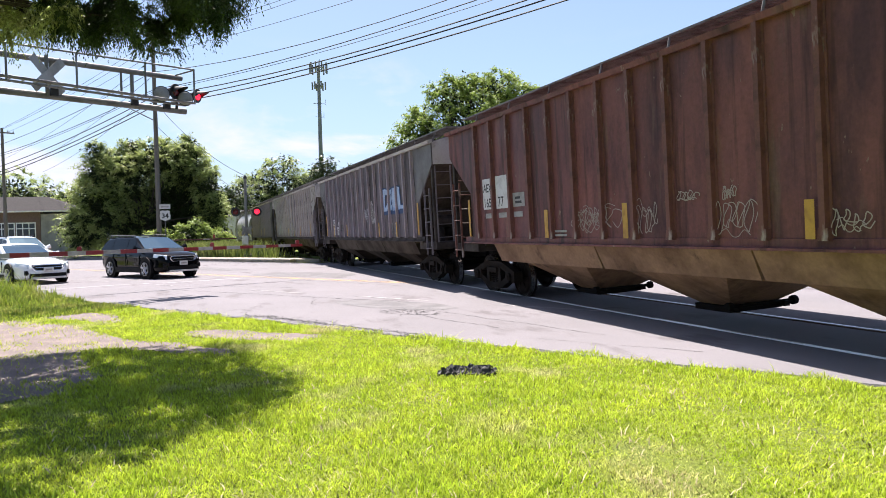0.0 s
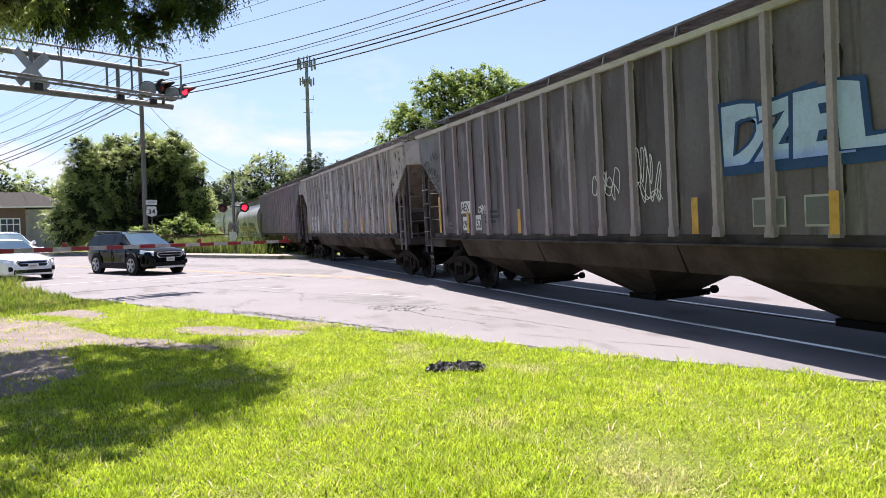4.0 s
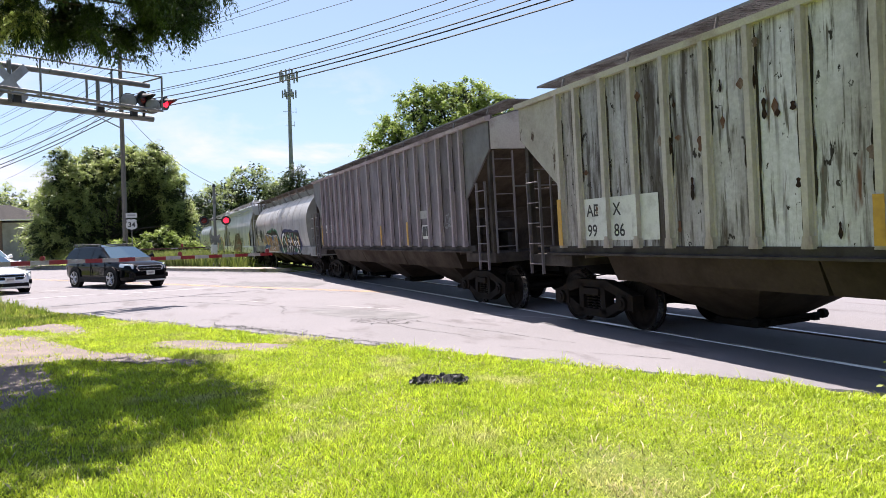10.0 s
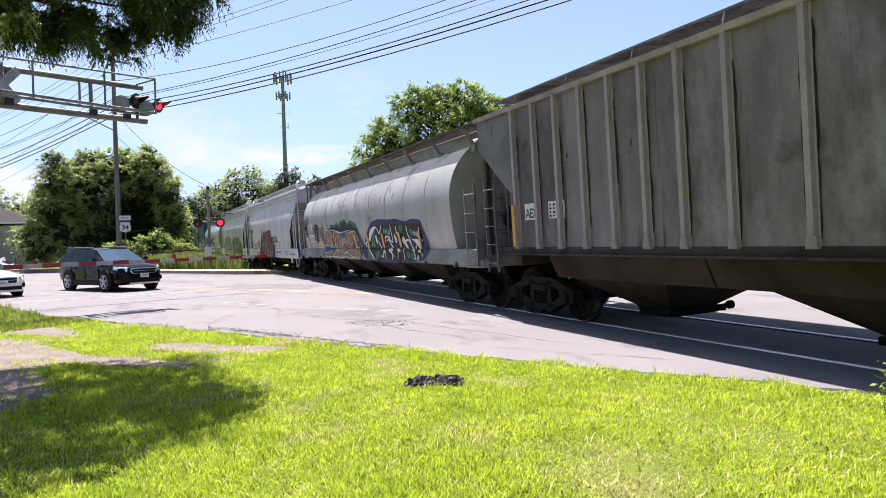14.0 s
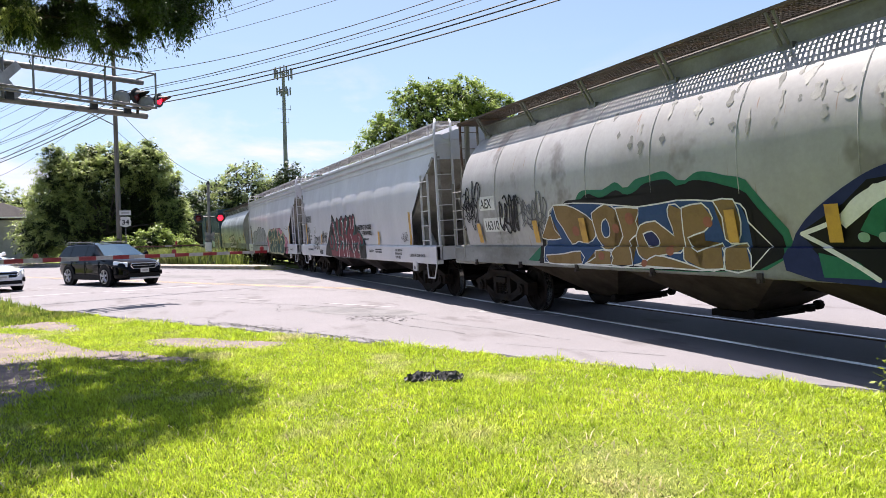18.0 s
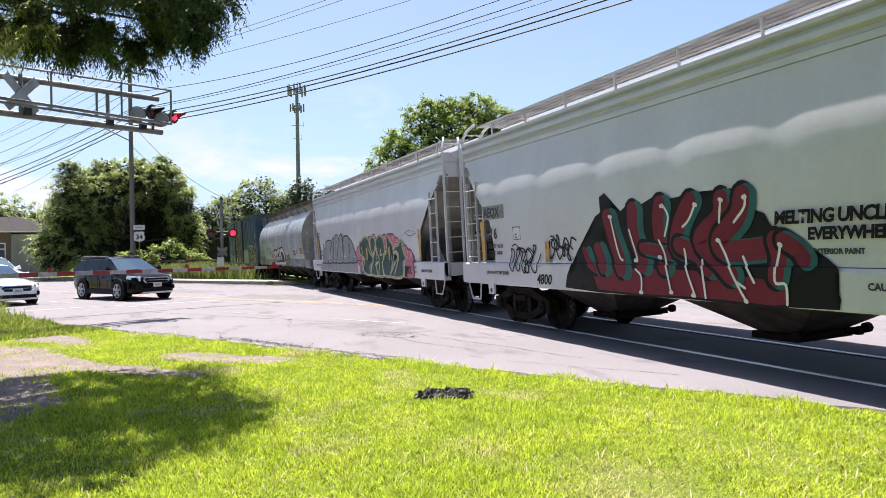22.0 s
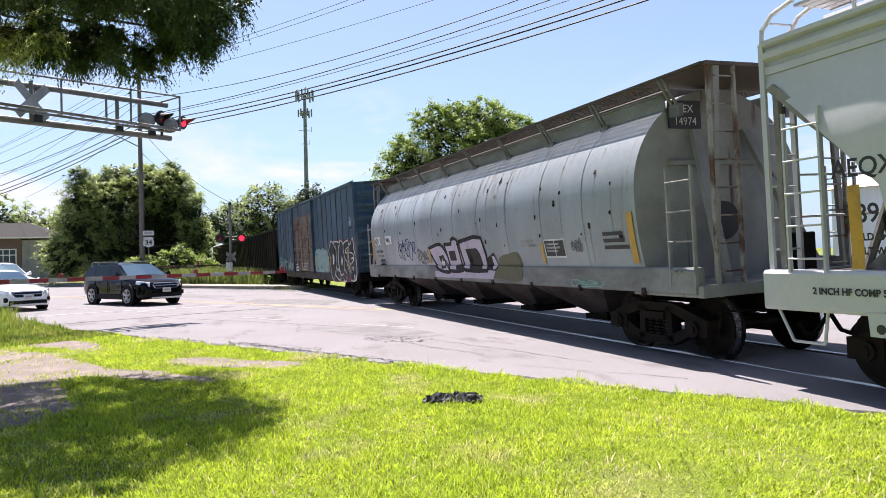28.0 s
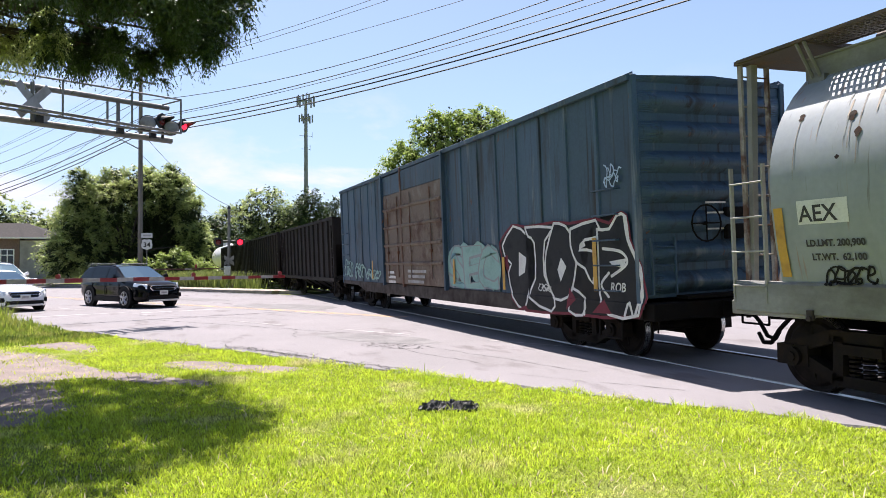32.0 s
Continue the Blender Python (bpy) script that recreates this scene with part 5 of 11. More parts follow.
        ladder(car, s * (h + 0.14), -1.35, -0.92, 1.1, 1.95, 3, body)
        ladder(car, s * (h + 0.14), 0.92, 1.35, 1.1, 1.95, 3, body)
        bm = B()
        box(bm, *sorted((s * (h + 0.05), s * (h + 0.14))), 0.1, 0.5, 1.9, 2.4)
        part("brake_housing", fix(bm, 0.02), M["under"], car)
        bm = B()
        tube(bm, (s * (h + 0.2), -0.63, 2.15), (s * (h + 0.2), -0.07, 2.15), 0.012, 5)
        tube(bm, (s * (h + 0.2), -0.35, 1.87), (s * (h + 0.2), -0.35, 2.43), 0.012, 5)
        for k in range(16):
            a, b = 2 * math.pi * k / 16, 2 * math.pi * (k + 1) / 16
            tube(bm, (s * (h + 0.2), -0.35 + 0.28 * math.cos(a), 2.15 + 0.28 * math.sin(a)), (s * (h + 0.2), -0.35 + 0.28 * math.cos(b), 2.15 + 0.28 * math.sin(b)), 0.014, 5)
        tube(bm, (s * (h + 0.02), -0.35, 2.15), (s * (h + 0.2), -0.35, 2.15), 0.03, 6)
        part("brake_wheel", fix(bm), M["under"], car)
        bm = B()
        box(bm, *sorted((s * (h + 0.05), s * (h + 0.30))), -0.85, 0.85, 1.02, 1.07)
        part("end_platform", fix(bm), M["under"], car)
    bm = B()
    extrude(bm, [(-W - 0.03, z1 - 0.02), (0, z1 + 0.05), (W + 0.03, z1 - 0.02), (W, z1 - 0.08), (-W, z1 - 0.08)], "x", -h - 0.03, h + 0.03)
    part("roof", fix(bm), M["blue"], car)
    for i in range(14):
        x = -h + 2 * h * (i + 0.5) / 14
        bm = B()
        extrude(bm, [(-W - 0.03, z1 + 0.0), (0, z1 + 0.08), (W + 0.03, z1 + 0.0), (0, z1 + 0.03)], "x", x - 0.04, x + 0.04)
        part("roof_rib", fix(bm), M["blue"], car)
    bm = B()
    box(bm, -h, h, -W + 0.07, W - 0.07, z0 - 0.04, z0 + 0.06)
    box(bm, -h - 0.3, h + 0.3, -0.18, 0.18, 0.70, 0.95)
    part("floor_frame", fix(bm), M["under"], car)
    add_trucks(car, (-h + 2.1, h - 2.1), h + 0.4)
    return car, (lambda z: W), h, 0


# ---- coal gondola and tank car ----
def coal_car(label, u0, u1):
    L = u1 - u0
    h = L / 2
    car = make_car("coal_car", label, (u0 + u1) / 2, L)
    W, z0, z1 = 1.5, 1.0, 3.45
    for s in (-1, 1):
        bm = B()
        box(bm, -h, h, *sorted((s * (W - 0.03), s * W)), z0, z1)
        part("side_sheet", fix(bm), M["coal"], car)
        bm = B()
        box(bm, -h, h, *sorted((s * (W - 0.06), s * (W + 0.08))), z1 - 0.03, z1 + 0.09)
        part("top_chord", fix(bm), M["coal"], car)
        bm = B()
        box(bm, -h, h, *sorted((s * (W - 0.06), s * (W + 0.09))), z0 - 0.12, z0 + 0.03)
        part("side_sill", fix(bm), M["coal"], car)
        for i in range(14):
            x = -h + 0.06 + (2 * h - 0.12) * i / 13
            bm = B()
            extrude(bm, [(x - 0.06, s * W), (x - 0.04, s * (W + 0.075)), (x + 0.04, s * (W + 0.075)), (x + 0.06, s * W)], "z", z0 + 0.03, z1 - 0.03)
            part("post", fix(bm), M["coal"], car)
        bm = B()
        extrude(bm, [(s * (h - 0.03), z1 + 0.05), (s * h, z1 + 0.05), (s * h, 2.4), (s * (h - 1.6), 1.0), (s * (h - 1.7), 1.0), (s * (h - 0.1), 2.45)], "y", -W + 0.03, W - 0.03)
        part("end_sheet", fix(bm), M["coal"], car)
        ladder(car, s * (h - 0.3), -W - 0.02, 0.42, 0.55, 3.2, 7, M["coal"], "x")
        bm = B()
        box(bm, *sorted((s * (h - 1.5), s * h)), -1.45, 1.45, 0.95, 1.12)
        part("end_platform", fix(bm), M["coal"], car)
    bm = B()
    box(bm, -h + 0.3, h - 0.3, -W + 0.04, W - 0.04, 1.0, 1.1)
    box(bm, -h - 0.25, h + 0.25, -0.18, 0.18, 0.72, 1.0)
    part("floor_frame", fix(bm), M["under"], car)
    a = h - 2.9
    w = 2 * a / 4
    bays(car, [(-a + w * i + 0.05, -a + w * (i + 1) - 0.05) for i in range(4)], 1.0, 0.4, M["coal"], 1.4, gate=0.36, skirt=0.1)
    add_trucks(car, (-h + 1.6, h - 1.6), h + 0.28)
    return car


def tank_car(label, u0, u1):
    L = u1 - u0
    h = L / 2
    car = make_car("tank_car", label, (u0 + u1) / 2, L)
    bm = B()
    n = 32
    secs = [(-h + 0.7, 0.0), (-h + 0.75, 0.6), (-h + 0.9, 1.05), (-h + 1.2, 1.4), (-h + 1.5, 1.48), (h - 1.5, 1.48), (h - 1.2, 1.4), (h - 0.9, 1.05), (h - 0.75, 0.6), (h - 0.7, 0.0)]
    rings = [[bm.verts.new((x, max(r, 0.01) * math.cos(2 * math.pi * i / n), 2.55 + max(r, 0.01) * math.sin(2 * math.pi * i / n))) for i in range(n)] for x, r in secs]
    for a, b in zip(rings, rings[1:]):
        for i in range(n):
            j = (i + 1) % n
            bm.faces.new((a[i], a[j], b[j], b[i]))
    part("tank", fix(bm), M["white"], car, smooth=True)
    bm = B()
    box(bm, -h, h, -0.25, 0.25, 0.75, 1.1)
    for x in (-h + 1.9, h - 1.9):
        box(bm, x - 0.5, x + 0.5, -1.3, 1.3, 1.0, 1.5)
    part("frame", fix(bm), M["under"], car)
    bm = B()
    tube(bm, (0, 0, 3.95), (0, 0, 4.4), 0.45, 16)
    part("dome", fix(bm), M["white"], car)
    add_trucks(car, (-h + 1.8, h - 1.8), h + 0.2)
    return car


M["board_brown"] = material("grimy_brown_grating", (0.075, 0.06, 0.05), 0.8, other=(0.13, 0.085, 0.06), mix=(0.5, 0.68), scale=2.5, grain=0.2, spec=0.2)
M["corner_grey"] = material("pale_grey_paint", (0.136, 0.1309, 0.132), 0.6, other=(0.096, 0.08855, 0.088), mix=(0.42, 0.7), scale=1.2, grain=0.1, grain_scale=18, spec=0.25, spots=[((0.048, 0.0385, 0.036), 2.0, 0.6, 0.72, (2, 1, 0.3))])
M["bay_olive"] = material("brown_grey_hopper_paint", (0.05, 0.037, 0.027), 0.75, other=(0.026, 0.019, 0.014), mix=(0.42, 0.66), scale=1.2, grain=0.15, grain_scale=18, spec=0.15)


# ---- the train, front to back; places along the train's own line ----
C0 = ribbed_hopper("rust-brown ribbed hopper car with tan hopper bays and scrawled tags", -33.45 + 16.4, -0.65, M["brown"], M["tan_bay"], post_mat=M["post_brown"], chord_mat=M["brown"])
C1 = ribbed_hopper("dark grey ribbed hopper car with a blue painted tag", -34.75, -18.4, M["grey"], M["bay_olive"], end_mat=M["dark_grey"], post_mat=M["post_grey"], chord_mat=M["chord_light"], corner_mat=M["corner_grey"], slope_mat=M["slope_brown"], streaks=300)
C2 = ribbed_hopper("grey-white ribbed hopper car with peeling paint and rust holes", -52.6, -36.05, M["peeling"], M["brown_bay"], end_mat=M["dark_grey"], post_mat=M["post_white"], chord_mat=M["chord_light"], corner_mat=M["corner_white"], slope_mat=M["slope_dusty"], streaks=500,
                   posts=(-6.88, -6.33, -5.62, -4.9, -4.21, -3.46, -2.75, -2.02, -1.18, -0.05, 1.08, 2.0, 2.73, 3.45, 4.15, 4.85, 5.5, 6.2, 6.78))
C3 = ribbed_hopper("dark grey ribbed hopper car with faint light streaks", -70.3, -53.9, M["dark_grey"], M["brown_bay"], end_mat=M["dark_grey"], post_mat=M["post_grey"], chord_mat=M["post_grey"], corner_mat=M["corner_grey"], slope_mat=M["slope_brown"], cap_mat=M["chord_light"], streaks=700,
                   posts=(-6.65, -5.9, -5.17, -4.43, -3.68, -2.94, -2.2, -1.37, -0.28, 0.92, 1.81, 2.54, 3.25, 4.0, 4.75, 5.5, 6.25, 6.85))
C4 = round_hopper("weathered white rounded hopper car with wide colourful painted tags", -88.05, -70.55, M["offwhite"], M["bay_olive"], M["board_brown"], 4)
C5 = smooth_hopper("white smooth-sided hopper car with a red painted tag", -104.15, -88.95, M["white"], M["grey_bay"])
C6 = smooth_hopper("white smooth-sided hopper car with green and pink painted tags", -120.45, -105.4, M["white"], M["grey_bay"])
C7 = round_hopper("silver-grey rounded hopper car with rust spots and a pale tag", -137.85, -121.65, M["silver"], M["grey_bay"], M["board_brown"], 4)
C8 = boxcar("long blue-grey boxcar with tan doors and a black and white tag", -158.1, -139.7)
for k in range(4):
    coal_car("black ribbed coal hopper car, dusty and empty looking", -159.4 - 14.6 * k - 13.4, -159.4 - 14.6 * k)
tank_car("white tank car at the end of the black cars", -234.5, -218.6)


# ---- lettering, labels, reflectors and painted tags on the cars ----
def spray(name, c):
    M[name] = material("spray_" + name, c, 0.55, other=tuple(0.8 * v for v in c), mix=(0.5, 0.75), scale=3.0, grain=0.08, grain_scale=25, spec=0.12)


for _n, _c in (("p_white", (0.62, 0.61, 0.60)), ("p_black", (0.007, 0.007, 0.008)), ("p_blue", (0.025, 0.06, 0.15)), ("p_lightblue", (0.35, 0.45, 0.60)), ("p_navy", (0.018, 0.025, 0.085)),
               ("p_orange", (0.20, 0.125, 0.05)), ("p_gold", (0.42, 0.24, 0.05)), ("p_green", (0.02, 0.13, 0.075)), ("p_teal", (0.022, 0.10, 0.095)), ("p_red", (0.145, 0.018, 0.03)), ("p_pink", (0.42, 0.13, 0.19)),
               ("p_cream", (0.50, 0.47, 0.28)), ("p_lilac", (0.44, 0.38, 0.46)), ("p_grey", (0.24, 0.25, 0.26)), ("p_midgrey", (0.12, 0.12, 0.125)), ("p_mint", (0.22, 0.36, 0.33)), ("p_palegreen", (0.20, 0.32, 0.25)),
               ("p_rose", (0.55, 0.24, 0.30)), ("p_tealdark", (0.012, 0.055, 0.055)), ("p_rust", (0.26, 0.10, 0.06)), ("p_olive", (0.12, 0.115, 0.07)), ("p_wine", (0.14, 0.02, 0.035)), ("p_charcoal", (0.014, 0.015, 0.018)), ("p_tag", (0.34, 0.28, 0.25))):
    spray(_n, _c)


M["hole_rust"] = material("dark_rust_hole", (0.02, 0.013, 0.011), 0.85, other=(0.05, 0.026, 0.018), scale=9, grain=0.2, spec=0.1)
M["rust_wash"] = material("pale_orange_rust_wash", (0.30, 0.245, 0.20), 0.7, other=(0.23, 0.25, 0.26), mix=(0.40, 0.60), scale=5, stretch=(3, 1, 0.6), grain=0.2, spec=0.25)
M["rust_pale"] = material("thin_rust_wash", (0.20, 0.17, 0.15), 0.7, other=(0.24, 0.24, 0.235), mix=(0.4, 0.62), scale=5, stretch=(3, 1, 0.6), grain=0.2, spec=0.25)


def smooth_line(pts, n=5):
    out = []
    P = [Vector(p) for p in pts]
    for i in range(len(P) - 1):
        a, b, c, d = P[max(i - 1, 0)], P[i], P[i + 1], P[min(i + 2, len(P) - 1)]
        for k in range(n):
            t = k / n
            out.append(0.5 * (2 * b + (c - a) * t + (2 * a - 5 * b + 4 * c - d) * t * t + (3 * b - a - 3 * c + d) * t ** 3))
    return out + [P[-1]]


def stroke_into(bm, pts, w, skin, lift, n=5):
    """A painted line as a ribbon on the car's skin."""
    L = smooth_line(pts, n)
    prev = None
    for i, p in enumerate(L):
        t = (L[min(i + 1, len(L) - 1)] - L[max(i - 1, 0)])
        if t.length < 1e-6:
            continue
        t.normalize()
        s = Vector((-t.y, t.x)) * w / 2
        row = []
        for q in (p + s, p - s):
            row.append(bm.verts.new((q.x, -skin(q.y) - lift, q.y)))
        if prev:
            bm.faces.new((prev[0], prev[1], row[1], row[0]))
        prev = row


def stroke(car, pts, w, mat, skin, lift=0.012, name="painted_line"):
    bm = B()
    stroke_into(bm, pts, w, skin, lift)
    return part(name, bm, M[mat], car)


def scribble(car, x0, x1, z0, z1, w, mat, skin, seed, n=9, lift=0.012):
    """A looping hand-drawn tag that cannot be read."""
    rnd = random.Random(seed)
    bm = B()
    glyphs = max(3, n // 2)
    wd = (x1 - x0) / glyphs
    pts = []  # one pass of the hand, loop after loop
    for k in range(glyphs):
        xc = x0 + wd * (k + 0.5)
        zc = z0 + (z1 - z0) * rnd.uniform(0.4, 0.6)
        a, b = wd * rnd.uniform(0.45, 0.75), (z1 - z0) * rnd.uniform(0.25, 0.5)
        t0, turn = rnd.uniform(-0.6, 0.6), rnd.choice((1.0, -1.0)) * rnd.uniform(0.7, 1.3)
        for q in range(9):
            th = math.pi * (t0 + 2 * turn * q / 8)
            pts.append((xc + a * math.cos(th) * (0.6 + 0.4 * math.sin(2 * th)) + (q / 8 - 0.5) * wd * 0.5, min(z1, max(z0, zc + b * math.sin(th)))))
    stroke_into(bm, pts, w, skin, lift)
    for k in range(2 if n < 12 else 4):
        a, b = x0 + (x1 - x0) * rnd.uniform(0, 0.3), x0 + (x1 - x0) * rnd.uniform(0.6, 1.0)
        za, zb = z0 + (z1 - z0) * rnd.uniform(0, 1), z0 + (z1 - z0) * rnd.uniform(0, 1)
        stroke_into(bm, [(a + (b - a) * f / 5, za + (zb - za) * f / 5 + 0.12 * (z1 - z0) * math.sin(f * 1.9)) for f in range(6)], w * 0.8, skin, lift + 0.0006 * (k + 1))
    return part("scrawled_tag", bm, M[mat], car)


def disc(car, x, z, rx, rz, mat, skin, lift, name="painted_blob", n=20, wob=0.0, seed=0):
    rnd = random.Random(seed)
    bm = B()
    rows = []
    ph = rnd.uniform(0, 6)
    m = 9
    for i in range(m + 1):
        s = -1 + 2 * i / m
        zz = z + rz * s
        hw = rx * math.sqrt(max(0.0, 1 - s * s)) * (1 + wob * math.sin(4 * s + ph)) + 0.002
        rows.append([bm.verts.new((x - hw, -skin(zz) - lift, zz)), bm.verts.new((x + hw, -skin(zz) - lift, zz))])
    for a, b in zip(rows, rows[1:]):
        bm.faces.new((a[0], a[1], b[1], b[0]))
    return part(name, bm, M[mat], car)


def cloud(car, blobs, mat, skin, lift, name="painted_cloud", edge=None, ew=0.03):
    """A cloud of overlapping round puffs behind a piece; one shape."""
    for k, (x, z, rx, rz) in enumerate(blobs):
        if edge:
            disc(car, x, z, rx + ew, rz + ew, edge, skin, lift + 0.0001 * k, name)
    for k, (x, z, rx, rz) in enumerate(blobs):
        disc(car, x, z, rx, rz, mat, skin, lift + 0.002 + 0.0002 * k, name)


STEPS = (0.975, 0.985, 1.165, 1.175, 1.355, 1.365)  # heights at which a car's side steps out to its sill


def letter(car, ch, x0, x1, z0, z1, layers, skin, tilt=0.0, lift=0.010, lean=0.0):
    """One fat painted letter in a box, in layers of (growth, material) from the back to the front."""
    base = text_mesh(ch, 1.0)
    bx = [min(v.co.x for v in base.verts), max(v.co.x for v in base.verts)]
    bz = [min(v.co.z for v in base.verts), max(v.co.z for v in base.verts)]
    base.free()
    for k, (grow, mat) in enumerate(layers):
        bm = text_mesh(ch, 1.0, grow)
        for v in bm.verts:
            fx, fz = (v.co.x - bx[0]) / (bx[1] - bx[0]), (v.co.z - bz[0]) / (bz[1] - bz[0])
            cx, cz = fx - 0.5, fz - 0.5
            ang = radians(tilt)
            px = x0 + (x1 - x0) * (0.5 + cx) + lean * cz + math.sin(ang) * cz * 0.4 + 0.05 * (x1 - x0) * math.sin(6.5 * fz + 9 * lean + x0)
            pz = z0 + (z1 - z0) * (0.5 + cz) - math.sin(ang) * cx * 0.4 + 0.05 * (z1 - z0) * math.sin(7 * fx + x0 * 3)
            v.co = (px, 0, max(pz, z0 - 0.02))
        z = z0 - 0.3
        while z < z1 + 0.3:
            bmesh.ops.bisect_plane(bm, geom=list(bm.verts) + list(bm.edges) + list(bm.faces), plane_co=(0, 0, z), plane_no=(0, 0, 1))
            z += 0.14
        for z in STEPS:
            bmesh.ops.bisect_plane(bm, geom=list(bm.verts) + list(bm.edges) + list(bm.faces), plane_co=(0, 0, z), plane_no=(0, 0, 1))
        part("graffiti_letter", lay(bm, 0, 0, skin, lift + 0.0011 * k), M[mat], car)


def piece(car, word, x0, x1, z0, z1, layers, skin, lift=0.010, wob=0.08, seed=1, tilts=5, overlap=0.06):
    rnd = random.Random(seed)
    n = len(word)
    w = (x1 - x0) / n
    for i, ch in enumerate(word):
        a, b = x0 + w * i - overlap * w, x0 + w * (i + 1) + overlap * w
        dz = (z1 - z0) * wob
        letter(car, ch, a, b, z0 + rnd.uniform(-dz, dz * 0.3), z1 + rnd.uniform(-dz, dz), layers, skin, rnd.uniform(-tilts, tilts), lift + 0.0011 * len(layers) * i, rnd.uniform(-0.08, 0.08))


def wrap(bm, skin, lift):
    """Cuts flat shapes into low strips, so that they follow the side of a car, and lays them on it."""
    lo, hi = min(v.co.z for v in bm.verts), max(v.co.z for v in bm.verts)
    for z in [*(0.1 * k for k in range(int(lo * 10), int(hi * 10) + 2)), *STEPS]:
        if lo < z < hi:
            bmesh.ops.bisect_plane(bm, geom=list(bm.verts) + list(bm.edges) + list(bm.faces), plane_co=(0, 0, z), plane_no=(0, 0, 1))
    return lay(bm, 0, 0, skin, lift)


def fat_into(bm, pts, w, n=5):
    """A broad painted line with round ends, flat in x-z."""
    line = smooth_line(pts, n)
    rows = []
    for i, p in enumerate(line):
        t = (line[min(i + 1, len(line) - 1)] - line[max(i - 1, 0)])
        t = t.normalized() if t.length > 1e-6 else Vector((1, 0))
        s = Vector((-t.y, t.x)) * w / 2
        if i == 0 or i == len(line) - 1:
            e = -1 if i == 0 else 1
            caps = [(p + s * math.cos(a) + t * e * w / 2 * math.sin(a), p - s * math.cos(a) + t * e * w / 2 * math.sin(a)) for a in (0, 0.5, 1.0, 1.4)]
            rows += caps[::-1] if i == 0 else caps
        else:
            rows.append((p + s, p - s))
    prev = None
    for a, b in rows:
        row = [bm.verts.new((q.x, 0, q.y)) for q in (a, b)]
        if prev:
            bm.faces.new((prev[0], prev[1], row[1], row[0]))
        prev = row


def fat(car, pts, w, mat, skin, lift):
    bm = B()
    fat_into(bm, pts, w)
    return part("painted_line", wrap(bm, skin, lift), M[mat], car)


def shape(car, pts, fill, skin, lift, edge=None, ew=0.03, smooth=False):
    """A painted letter or field from its outline, with a painted edge where one is given."""
    line = smooth_line(pts + pts[:1], 4)[:-1] if smooth else [Vector(p) for p in pts]
    bm = B()
    f = bm.faces.new([bm.verts.new((p.x, 0, p.y)) for p in line])
    bmesh.ops.triangulate(bm, faces=[f])
    ob = part("painted_field", wrap(bm, skin, lift), M[fill], car)
    if edge:
        bm = B()
        fat_into(bm, [tuple(p) for p in line] + [tuple(line[0])], ew, 2)
        part("painted_edge", wrap(bm, skin, lift + 0.00015), M[edge], car)
    return ob


def reflector(car, x, z0, z1, w, skin, lift=0.012):
    bm = B()
    prev = None
    for i in range(6):
        z = z0 + (z1 - z0) * i / 5
        row = [bm.verts.new((x - w / 2, -skin(z) - lift, z)), bm.verts.new((x + w / 2, -skin(z) - lift, z)), bm.verts.new((x + w / 2, -skin(z) - lift - 0.004, z)), bm.verts.new((x - w / 2, -skin(z) - lift - 0.004, z))]
        if prev:
            for k in range(4):
                j = (k + 1) % 4
                bm.faces.new((prev[k], prev[j], row[j], row[k]))
        else:
            bm.faces.new(row)
        prev = row
    bm.faces.new(prev[::-1])
    part("reflector_stripe", fix(bm), M["yellow"], car, "yellow reflective stripe")


def bars(car, x0, x1, z, n, size, mat, skin, lift=0.012):
    """Lines of small data too fine to read."""
    for k in range(n):
        rnd = random.Random(k + int(abs(x0) * 10))
        plate(car, x0, x0 + (x1 - x0) * rnd.uniform(0.7, 1.0), z - k * size * 1.8, z - k * size * 1.8 + size, mat, skin, "lettering_bar", lift, 1)


